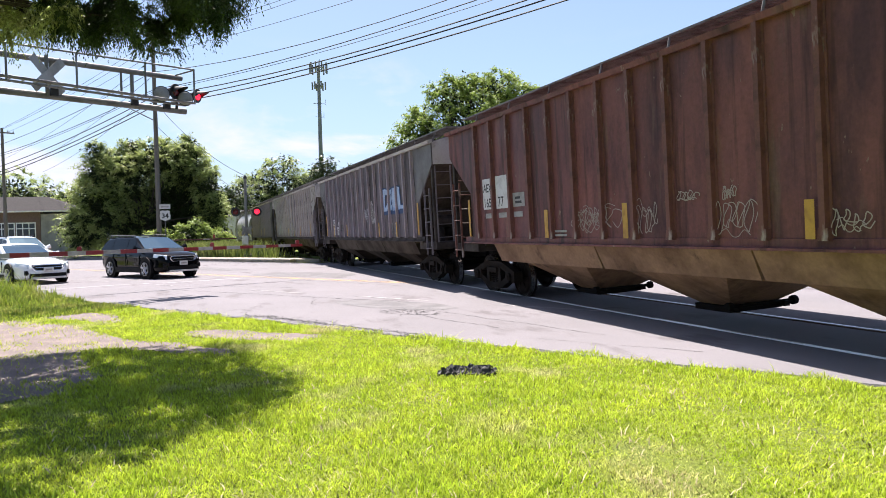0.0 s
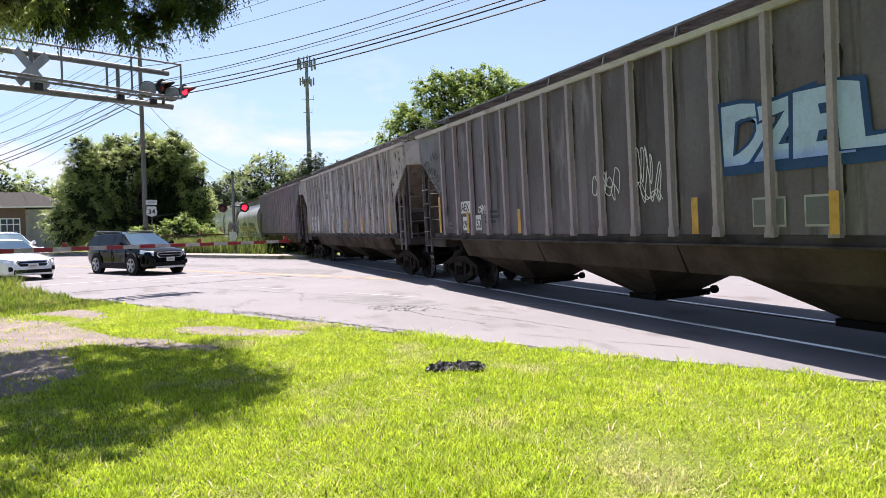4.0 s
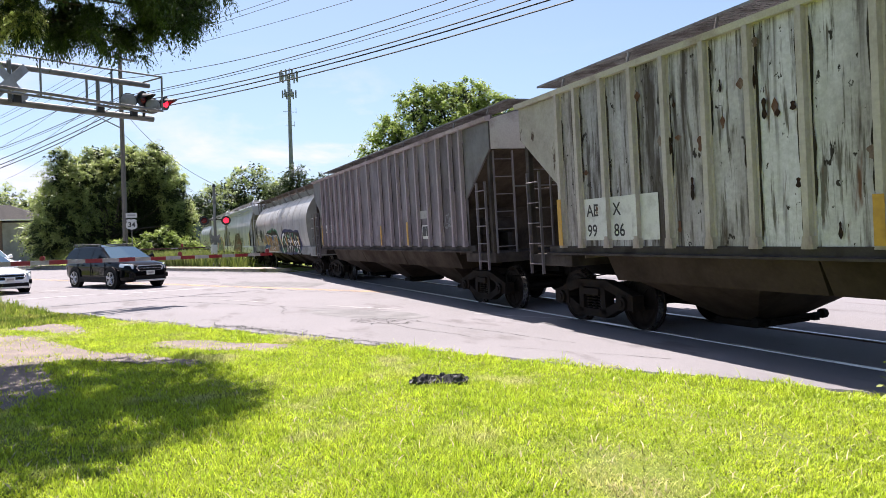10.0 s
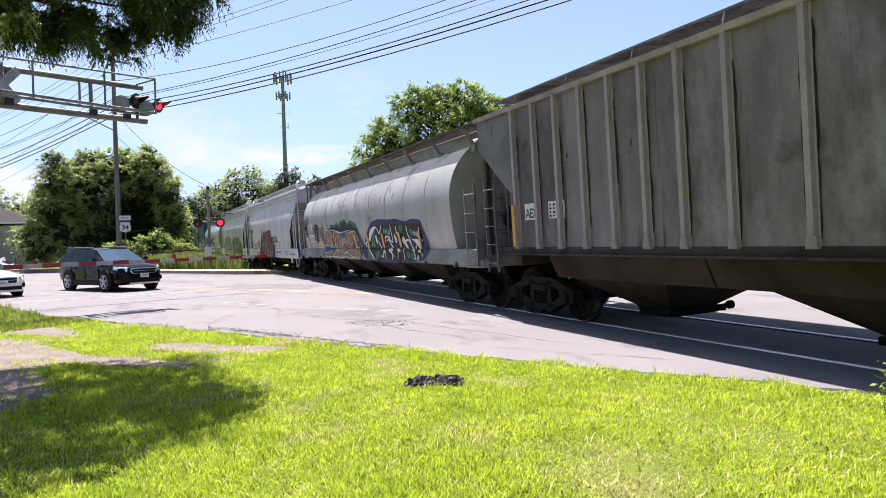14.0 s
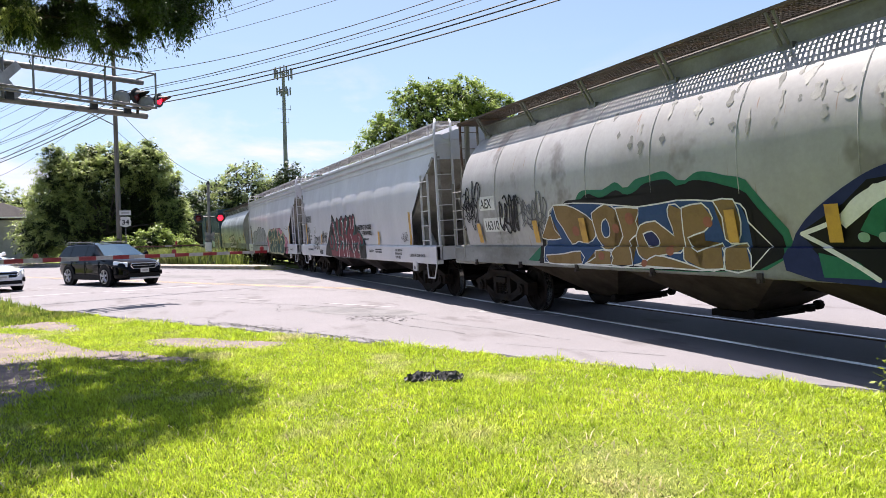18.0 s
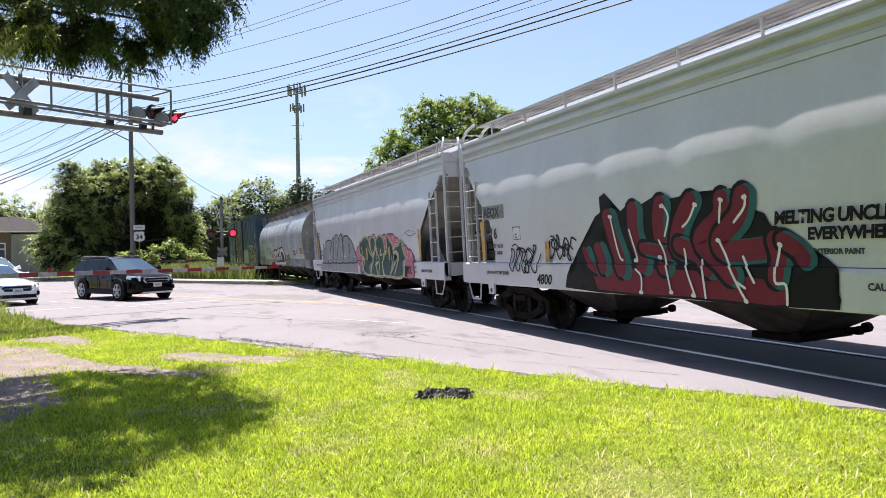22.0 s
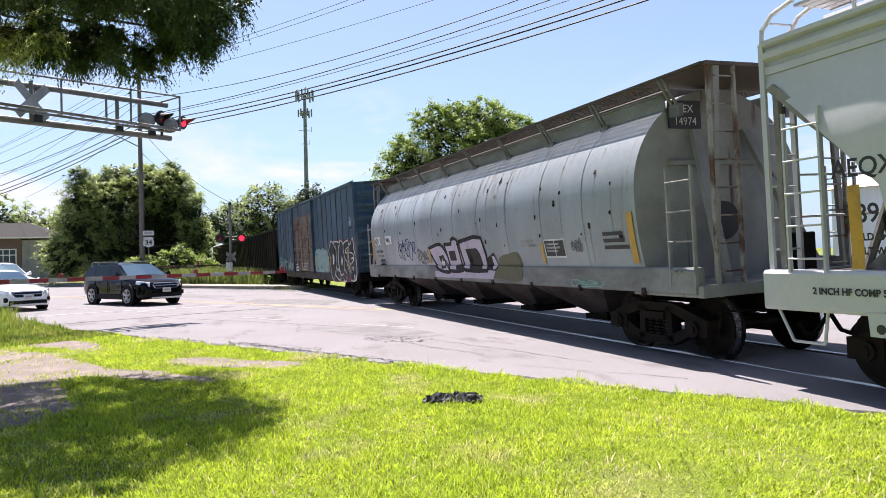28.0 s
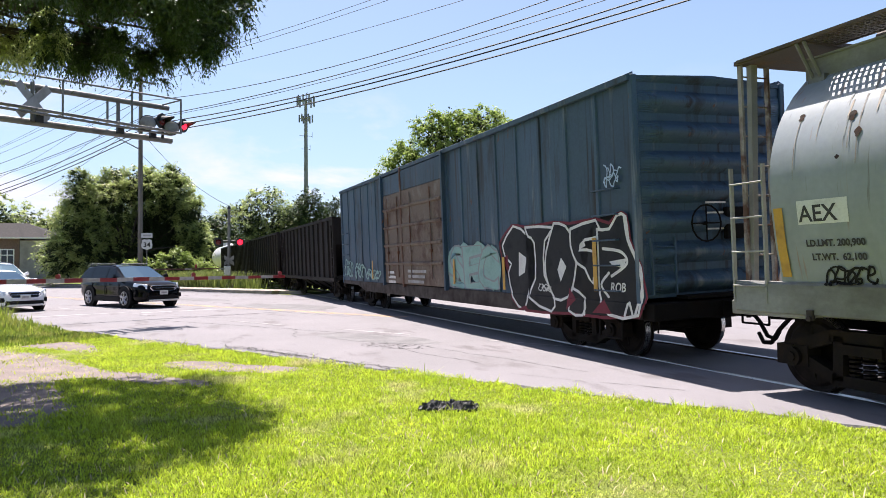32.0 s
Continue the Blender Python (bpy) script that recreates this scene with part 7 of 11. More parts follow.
def graffiti_orange():
    """Ochre letters edged in white and blue on a green and black haze."""
    car, skin0, h, ins = C4
    skin = lambda z: max(skin0(z), 1.538 if z < 1.36 else 0)
    lift = itertools.count(0.012, 0.0003)
    shape(car, [(-4.94, 1.05), (-4.81, 1.58), (-4.42, 1.93), (-3.85, 2.12), (-2.72, 2.08), (-1.71, 2.11), (-0.90, 2.08), (-0.16, 1.99), (-0.04, 1.82), (-0.09, 1.08)], "p_black", skin, next(lift))
    shape(car, [(-4.78, 1.07), (-4.75, 1.31), (-4.52, 1.80), (-4.26, 2.06), (-3.04, 2.03), (-2.08, 1.93), (-1.27, 1.98), (-0.66, 1.94), (-0.20, 1.88), (-0.12, 1.66), (-0.12, 1.10)], "p_blue", skin, next(lift), "p_white", 0.02)
    shape(car, [(-4.84, 1.51), (-4.59, 1.76), (-4.41, 1.91), (-4.36, 1.64), (-4.21, 1.49), (-4.63, 1.47)], "p_orange", skin, next(lift), "p_white", 0.02)
    shape(car, [(-4.29, 2.06), (-3.87, 2.04), (-3.52, 1.93), (-3.21, 1.76), (-3.21, 1.52), (-3.45, 1.41), (-3.71, 1.44), (-3.91, 1.39), (-4.09, 1.66), (-4.24, 1.84)], "p_orange", skin, next(lift), "p_white", 0.02)
    shape(car, [(-3.21, 1.88), (-2.84, 2.01), (-2.55, 1.89), (-2.47, 1.59), (-2.64, 1.35), (-2.95, 1.31), (-3.17, 1.48)], "p_orange", skin, next(lift), "p_white", 0.02)
    shape(car, [(-2.59, 1.94), (-2.06, 1.91), (-2.16, 1.73), (-2.14, 1.55), (-2.39, 1.44), (-2.31, 1.09), (-2.83, 1.08), (-2.79, 1.29), (-2.52, 1.51)], "p_orange", skin, next(lift), "p_white", 0.02)
    shape(car, [(-2.08, 1.67), (-1.74, 1.72), (-1.42, 1.51), (-1.47, 1.77), (-1.42, 1.93), (-1.18, 1.85), (-1.23, 1.34), (-1.39, 1.28), (-1.70, 1.24), (-1.96, 1.16), (-2.17, 1.25), (-2.22, 1.51)], "p_orange", skin, next(lift), "p_white", 0.02)
    shape(car, [(-1.19, 1.88), (-0.82, 1.92), (-0.67, 1.73), (-0.85, 1.56), (-1.17, 1.48), (-0.99, 1.30), (-0.58, 1.41), (-0.55, 1.10), (-0.92, 1.08), (-1.24, 1.20)], "p_orange", skin, next(lift), "p_white", 0.02)
    shape(car, [(-4.70, 1.20), (-4.14, 1.23), (-3.63, 1.28), (-3.61, 1.07), (-4.60, 1.06)], "p_orange", skin, next(lift), "p_white", 0.02)
    shape(car, [(-3.52, 1.08), (-3.23, 1.19), (-3.22, 1.29), (-2.84, 1.29), (-2.83, 1.08)], "p_orange", skin, next(lift), "p_white", 0.02)
    shape(car, [(-2.27, 1.09), (-2.04, 1.14), (-1.80, 1.24), (-1.41, 1.19), (-0.92, 1.08), (-0.92, 1.06)], "p_orange", skin, next(lift), "p_white", 0.02)
    shape(car, [(-0.63, 1.94), (-0.30, 1.94), (-0.23, 1.66), (-0.33, 1.41), (-0.52, 1.46), (-0.51, 1.73)], "p_orange", skin, next(lift), "p_white", 0.02)
    shape(car, [(-0.51, 1.35), (-0.19, 1.41), (-0.12, 1.10), (-0.52, 1.08)], "p_orange", skin, next(lift), "p_white", 0.02)
    shape(car, [(-2.97, 1.73), (-2.85, 1.79), (-2.80, 1.65), (-2.85, 1.52), (-2.98, 1.50), (-3.02, 1.62)], "p_blue", skin, next(lift), "p_white", 0.018)
    shape(car, [(-2.05, 1.54), (-1.85, 1.58), (-1.73, 1.46), (-1.77, 1.37), (-1.98, 1.37)], "p_navy", skin, next(lift), "p_white", 0.018)
    fat(car, [(-3.74, 1.61), (-3.70, 1.61)], 0.16, "p_rust", skin, next(lift))
    fat(car, [(-2.67, 1.63), (-2.64, 1.63)], 0.14, "p_rust", skin, next(lift))
    fat(car, [(-2.30, 1.77), (-2.28, 1.77)], 0.18, "p_rust", skin, next(lift))
    fat(car, [(-3.08, 1.21), (-3.04, 1.21)], 0.12, "p_rust", skin, next(lift))
    fat(car, [(-1.51, 1.31), (-1.49, 1.31)], 0.14, "p_rust", skin, next(lift))
    fat(car, [(-2.06, 1.12), (-2.03, 1.13)], 0.1, "p_rust", skin, next(lift))
    fat(car, [(-0.77, 1.68), (-0.75, 1.68)], 0.14, "p_rust", skin, next(lift))


def graffiti_black():
    """Black letters edged in white over green, with a dark blue haze above."""
    car, skin0, h, ins = C4
    skin = lambda z: max(skin0(z), 1.538 if z < 1.36 else 0)
    lift = itertools.count(0.012, 0.0003)
    shape(car, [(0.50, 1.51), (0.75, 1.74), (1.26, 2.04), (1.66, 2.18), (2.26, 2.24), (3.08, 2.20), (3.87, 2.19), (4.45, 2.10), (5.02, 2.15), (5.50, 2.11), (5.64, 2.01), (5.56, 1.08), (0.76, 1.01)], "p_navy", skin, next(lift), smooth=True)
    shape(car, [(0.55, 1.52), (1.13, 1.82), (1.41, 2.04), (1.98, 2.08), (2.48, 2.08), (3.26, 2.07), (4.60, 2.04), (5.64, 2.01), (5.56, 1.08), (1.46, 1.05), (0.86, 1.21)], "p_black", skin, next(lift))
    shape(car, [(1.27, 1.54), (1.47, 1.81), (1.82, 1.99), (1.53, 1.67), (1.53, 1.44)], "p_green", skin, next(lift))
    shape(car, [(1.55, 1.27), (1.99, 1.29), (1.98, 1.08), (1.67, 1.06)], "p_green", skin, next(lift))
    shape(car, [(2.61, 1.97), (3.21, 1.92), (3.21, 1.79), (2.66, 1.79)], "p_green", skin, next(lift))
    shape(car, [(3.93, 2.01), (4.28, 2.02), (4.15, 1.75), (4.01, 1.79)], "p_green", skin, next(lift))
    shape(car, [(4.73, 1.89), (4.99, 1.91), (4.88, 1.69), (4.78, 1.76)], "p_green", skin, next(lift))
    shape(car, [(5.03, 1.84), (5.23, 1.81), (5.17, 1.70), (4.99, 1.72)], "p_green", skin, next(lift))
    shape(car, [(4.34, 1.30), (4.54, 1.29), (4.63, 1.11), (4.38, 1.10)], "p_green", skin, next(lift))
    shape(car, [(4.62, 1.22), (4.84, 1.26), (4.94, 1.12), (4.69, 1.09)], "p_green", skin, next(lift))
    shape(car, [(0.79, 1.31), (1.25, 1.22), (1.46, 1.05), (0.85, 1.05)], "p_green", skin, next(lift))
    shape(car, [(3.77, 1.56), (3.92, 1.51), (3.87, 1.38), (3.76, 1.44)], "p_green", skin, next(lift))
    shape(car, [(5.41, 1.26), (5.55, 1.24), (5.54, 1.10), (5.44, 1.09)], "p_green", skin, next(lift))
    fat(car, [(0.59, 1.51), (1.04, 1.66), (1.29, 1.86), (1.61, 1.99), (1.96, 2.00), (2.18, 1.83), (2.48, 2.04)], 0.05, "p_white", skin, next(lift))
    fat(car, [(0.61, 1.50), (1.17, 1.22), (1.46, 1.05)], 0.05, "p_white", skin, next(lift))
    fat(car, [(2.15, 1.38), (1.98, 1.57)], 0.05, "p_white", skin, next(lift))
    fat(car, [(2.37, 1.61), (2.43, 1.36), (2.58, 1.08)], 0.05, "p_white", skin, next(lift))
    fat(car, [(2.63, 1.56), (2.70, 1.70), (3.04, 1.71), (3.06, 1.62), (3.29, 1.59), (3.28, 2.03)], 0.05, "p_white", skin, next(lift))
    fat(car, [(2.91, 1.64), (3.22, 1.35), (2.87, 1.34), (3.16, 1.21), (3.13, 1.07)], 0.05, "p_white", skin, next(lift))
    fat(car, [(3.51, 1.77), (3.51, 1.57), (3.64, 1.60), (3.51, 1.77)], 0.05, "p_white", skin, next(lift))
    fat(car, [(3.63, 1.11), (3.66, 1.28), (3.85, 1.31), (3.56, 1.36)], 0.05, "p_white", skin, next(lift))
    fat(car, [(4.07, 1.58), (4.40, 1.38), (4.22, 1.68), (4.07, 1.58)], 0.05, "p_white", skin, next(lift))
    fat(car, [(4.19, 1.54), (4.56, 1.60), (4.75, 1.40), (4.90, 1.31), (5.04, 1.45)], 0.05, "p_white", skin, next(lift))
    fat(car, [(4.57, 1.96), (4.60, 1.77), (4.70, 1.60), (4.69, 1.50)], 0.05, "p_white", skin, next(lift))
    fat(car, [(4.86, 1.61), (5.38, 1.57), (5.22, 1.52), (5.38, 1.29), (5.22, 1.31)], 0.05, "p_white", skin, next(lift))
    fat(car, [(4.10, 1.37), (4.17, 1.09)], 0.05, "p_white", skin, next(lift))
    fat(car, [(4.91, 1.28), (5.00, 1.14), (4.91, 1.09)], 0.05, "p_white", skin, next(lift))
    fat(car, [(2.18, 1.15), (2.36, 1.13), (2.40, 1.28), (2.58, 1.27)], 0.05, "p_white", skin, next(lift))
    fat(car, [(3.74, 1.98), (3.76, 1.80), (3.87, 1.69)], 0.05, "p_white", skin, next(lift))
    fat(car, [(5.48, 1.90), (5.47, 1.67), (5.56, 1.58)], 0.05, "p_white", skin, next(lift))
    shape(car, [(1.04, 1.66), (1.47, 1.99), (1.96, 2.01), (1.81, 1.95), (1.50, 1.81), (1.12, 1.56)], "p_white", skin, next(lift))
    shape(car, [(2.69, 1.58), (3.03, 1.68), (3.15, 1.36), (2.95, 1.60)], "p_white", skin, next(lift))
    shape(car, [(4.09, 1.58), (4.22, 1.67), (4.38, 1.40)], "p_white", skin, next(lift))
    shape(car, [(4.89, 1.63), (5.38, 1.58), (5.23, 1.53), (5.37, 1.30), (5.03, 1.54)], "p_white", skin, next(lift))
    shape(car, [(3.53, 1.76), (3.63, 1.62), (3.52, 1.58)], "p_white", skin, next(lift))
    shape(car, [(2.80, 1.36), (3.01, 1.40), (3.17, 1.35), (3.16, 1.23)], "p_white", skin, next(lift))
    shape(car, [(1.77, 1.75), (1.91, 1.77), (1.93, 1.60), (1.85, 1.49), (1.75, 1.58)], "p_white", skin, next(lift))
    fat(car, [(2.67, 1.87), (2.69, 1.87)], 0.1, "p_palegreen", skin, next(lift))
    fat(car, [(2.87, 1.87), (2.89, 1.87)], 0.12, "p_palegreen", skin, next(lift))
    fat(car, [(3.11, 1.82), (3.13, 1.82)], 0.12, "p_palegreen", skin, next(lift))
    fat(car, [(1.29, 1.47), (1.32, 1.47)], 0.1, "p_palegreen", skin, next(lift))
    fat(car, [(1.51, 1.47), (1.54, 1.47)], 0.1, "p_palegreen", skin, next(lift))
    fat(car, [(5.08, 1.78), (5.09, 1.78)], 0.13, "p_palegreen", skin, next(lift))
    fat(car, [(5.24, 1.74), (5.26, 1.74)], 0.12, "p_palegreen", skin, next(lift))
    fat(car, [(3.30, 1.17), (3.32, 1.17)], 0.1, "p_palegreen", skin, next(lift))
    fat(car, [(3.82, 1.51), (3.84, 1.51)], 0.09, "p_palegreen", skin, next(lift))
    fat(car, [(5.50, 1.21), (5.51, 1.21)], 0.12, "p_palegreen", skin, next(lift))


def graffiti_lilac():
    """Pale lilac block letters with black counters and edges."""
    car, skin0, h, ins = C7
    skin = lambda z: max(skin0(z), 1.538 if z < 1.36 else 0)
    lift = itertools.count(0.008, 0.0003)
    shape(car, [(-1.70, 1.22), (2.01, 1.30), (1.91, 1.18), (1.78, 1.08), (-1.71, 1.06)], "p_lilac", skin, next(lift))
    shape(car, [(1.77, 1.10), (1.92, 1.28), (2.04, 1.48), (2.22, 1.57), (2.54, 1.61), (2.99, 1.61), (3.06, 1.09), (2.51, 1.08)], "p_olive", skin, next(lift), smooth=True)
    shape(car, [(-2.03, 1.80), (-1.32, 1.90), (-0.99, 1.83), (-0.76, 1.55), (-0.58, 1.24), (-0.90, 1.20), (-1.40, 1.25), (-1.69, 1.40)], "p_lilac", skin, next(lift), "p_black", 0.09)
    shape(car, [(-0.85, 1.89), (-0.39, 1.89), (-0.41, 1.98), (-0.03, 1.98), (0.03, 1.39), (0.20, 1.26), (-0.65, 1.23), (-0.76, 1.55)], "p_lilac", skin, next(lift), "p_black", 0.09)
    shape(car, [(0.07, 1.92), (0.51, 1.97), (1.35, 1.98), (1.47, 1.40), (1.50, 1.26), (0.54, 1.25), (0.21, 1.28), (0.17, 1.41)], "p_lilac", skin, next(lift), "p_black", 0.09)
    shape(car, [(-1.39, 1.59), (-1.05, 1.63), (-0.91, 1.30), (-1.23, 1.27)], "p_black", skin, next(lift))
    shape(car, [(-0.65, 1.71), (-0.24, 1.73), (-0.23, 1.48), (-0.62, 1.48)], "p_black", skin, next(lift))
    shape(car, [(-0.30, 1.38), (0.06, 1.39), (0.20, 1.25), (-0.27, 1.25)], "p_black", skin, next(lift))
    shape(car, [(0.42, 1.75), (1.03, 1.76), (1.17, 1.64), (1.26, 1.27), (0.57, 1.25), (0.55, 1.46), (0.78, 1.52), (0.66, 1.64), (0.47, 1.56)], "p_black", skin, next(lift))
    shape(car, [(1.47, 1.52), (1.87, 1.65), (2.04, 1.32), (1.88, 1.25), (1.50, 1.28)], "p_black", skin, next(lift))
    shape(car, [(1.75, 1.57), (1.87, 1.57), (2.00, 1.34), (1.81, 1.27)], "p_lilac", skin, next(lift))
    shape(car, [(-1.28, 1.46), (-1.20, 1.46), (-1.18, 1.54), (-1.13, 1.46), (-1.04, 1.46), (-1.14, 1.41), (-1.05, 1.33), (-1.20, 1.38), (-1.24, 1.31), (-1.25, 1.40)], "p_white", skin, next(lift))
    fat(car, [(-2.01, 1.77), (-1.86, 1.56), (-1.51, 1.24)], 0.035, "p_black", skin, next(lift))
    fat(car, [(-1.02, 1.53), (-0.71, 1.24)], 0.035, "p_black", skin, next(lift))
    fat(car, [(0.52, 1.39), (0.66, 1.25)], 0.035, "p_black", skin, next(lift))


def graffiti_boxcar():
    """Near-black letters edged in white with small red patches."""
    car, _, h, ins = C8
    skin = lambda z: 1.505 if z > 0.98 else 1.52
    lift = itertools.count(0.004, 0.0003)
    shape(car, [(4.60, 2.03), (5.17, 2.36), (5.73, 2.30), (6.82, 2.33), (7.37, 2.28), (8.15, 2.31), (8.52, 2.22), (8.73, 2.35), (8.98, 2.32), (9.05, 1.94), (9.23, 1.64), (9.32, 1.40), (9.22, 0.78), (7.25, 0.71), (5.70, 0.67), (5.10, 0.88), (4.95, 1.40), (4.66, 1.74)], "p_black", skin, next(lift), "p_wine", 0.05)
    shape(car, [(4.72, 1.96), (5.23, 2.34), (5.84, 2.11), (6.13, 1.75), (5.82, 1.12), (5.60, 0.68), (5.13, 0.91), (4.95, 1.40), (5.10, 1.58), (4.84, 1.71)], "p_charcoal", skin, next(lift), "p_white", 0.05)
    shape(car, [(5.73, 2.29), (6.76, 2.24), (6.47, 2.00), (6.41, 1.36), (6.76, 0.98), (6.64, 0.71), (5.80, 0.94), (6.07, 1.30), (6.07, 1.98), (5.84, 2.11)], "p_charcoal", skin, next(lift), "p_white", 0.05)
    shape(car, [(6.82, 2.31), (7.22, 2.24), (7.53, 1.84), (7.44, 1.32), (7.22, 1.00), (6.76, 0.95), (6.47, 1.36), (6.51, 1.80)], "p_charcoal", skin, next(lift), "p_white", 0.05)
    shape(car, [(7.37, 2.18), (8.15, 2.29), (8.19, 2.02), (7.82, 1.98), (7.62, 1.81), (8.11, 1.77), (8.00, 1.25), (7.78, 1.50), (7.53, 1.60), (7.36, 1.89)], "p_charcoal", skin, next(lift), "p_white", 0.05)
    shape(car, [(7.36, 1.16), (7.76, 1.00), (7.68, 0.71), (7.24, 0.76)], "p_charcoal", skin, next(lift), "p_white", 0.05)
    shape(car, [(8.18, 2.14), (8.52, 2.13), (8.73, 2.33), (8.96, 2.30), (9.01, 1.94), (9.21, 1.62), (9.30, 1.40), (9.19, 0.80), (8.42, 0.77), (8.19, 1.09), (8.19, 1.68)], "p_charcoal", skin, next(lift), "p_white", 0.05)
    shape(car, [(5.44, 1.82), (5.74, 1.70), (5.66, 1.41), (5.40, 1.33)], "p_white", skin, next(lift))
    shape(car, [(7.03, 1.69), (7.20, 1.53), (6.99, 1.26), (6.89, 1.47)], "p_white", skin, next(lift))
    shape(car, [(7.77, 1.98), (7.83, 1.88), (7.62, 1.81)], "p_white", skin, next(lift))
    shape(car, [(8.48, 1.61), (8.95, 1.66), (8.85, 1.51), (8.57, 1.55)], "p_white", skin, next(lift))
    shape(car, [(7.27, 1.16), (7.48, 0.96), (7.16, 0.77)], "p_wine", skin, next(lift))
    shape(car, [(7.98, 0.77), (8.31, 1.01), (8.52, 0.78)], "p_wine", skin, next(lift))
    shape(car, [(5.31, 0.67), (5.66, 0.77), (5.80, 0.67)], "p_wine", skin, next(lift))
    shape(car, [(4.70, 1.68), (4.94, 1.77), (4.99, 1.46)], "p_wine", skin, next(lift))
    fat(car, [(8.92, 2.31), (8.99, 1.94), (9.19, 1.60), (9.29, 1.22), (9.12, 0.80)], 0.05, "p_white", skin, next(lift))
    fat(car, [(8.33, 1.82), (8.81, 1.76), (8.95, 1.58), (8.54, 1.38)], 0.05, "p_white", skin, next(lift))
    fat(car, [(8.44, 1.05), (8.25, 1.24), (8.47, 1.43)], 0.05, "p_white", skin, next(lift))
    fat(car, [(8.86, 0.78), (8.98, 0.98), (9.06, 0.79)], 0.05, "p_white", skin, next(lift))
    fat(car, [(7.76, 0.92), (7.74, 0.73)], 0.05, "p_white", skin, next(lift))


def paint_brown():
    car, _, h, ins = C0
    flat = lambda z: 1.541
    post = lambda z: 1.618
    plate(car, -6.15, -5.62, 2.03, 2.72, M["label_white"], flat)
    plate(car, -5.45, -4.85, 2.03, 2.74, M["label_white"], flat)
    plate(car, -4.62, -4.08, 2.04, 2.33, M["label_grey"], flat)
    for x in (-6.05, -5.35, -4.6):
        plate(car, x, x + 0.4, 1.83, 1.94, M["label_grey"], flat)
    write(car, "AEX", -6.12, 2.42, 0.26, M["label_black"], flat, spacing=0.95)
    write(car, "165", -6.12, 2.08, 0.28, M["label_black"], flat)
    write(car, "77", -5.36, 2.08, 0.30, M["label_black"], flat)
    bars(car, -4.5, -4.2, 2.2, 2, 0.05, M["label_black"], flat)
    for x, z1 in ((-3.07, 1.93), (-0.54, 1.95), (2.91, 1.84), (6.4, 1.9)):
        reflector(car, x, 1.40, z1, 0.13, post)
    reflector(car, -7.0, 1.42, 2.3, 0.10, flat)
    for s, (a, b, z0, z1) in enumerate(((-2.3, -0.7, 1.42, 1.98), (-2.0, -1.2, 1.5, 2.02), (-0.4, 0.18, 1.42, 2.02), (1.32, 2.05, 1.42, 1.9), (3.1, 3.62, 1.42, 1.74), (0.6, 1.05, 1.92, 2.06), (1.5, 1.74, 1.9, 2.08), (4.3, 5.3, 1.45, 1.95))):
        scribble(car, a, b, z0, z1, 0.014, "p_tag", flat, 30 + s, 9)
    bars(car, -2.9, -2.4, 1.5, 2, 0.04, M["label_grey"], flat)


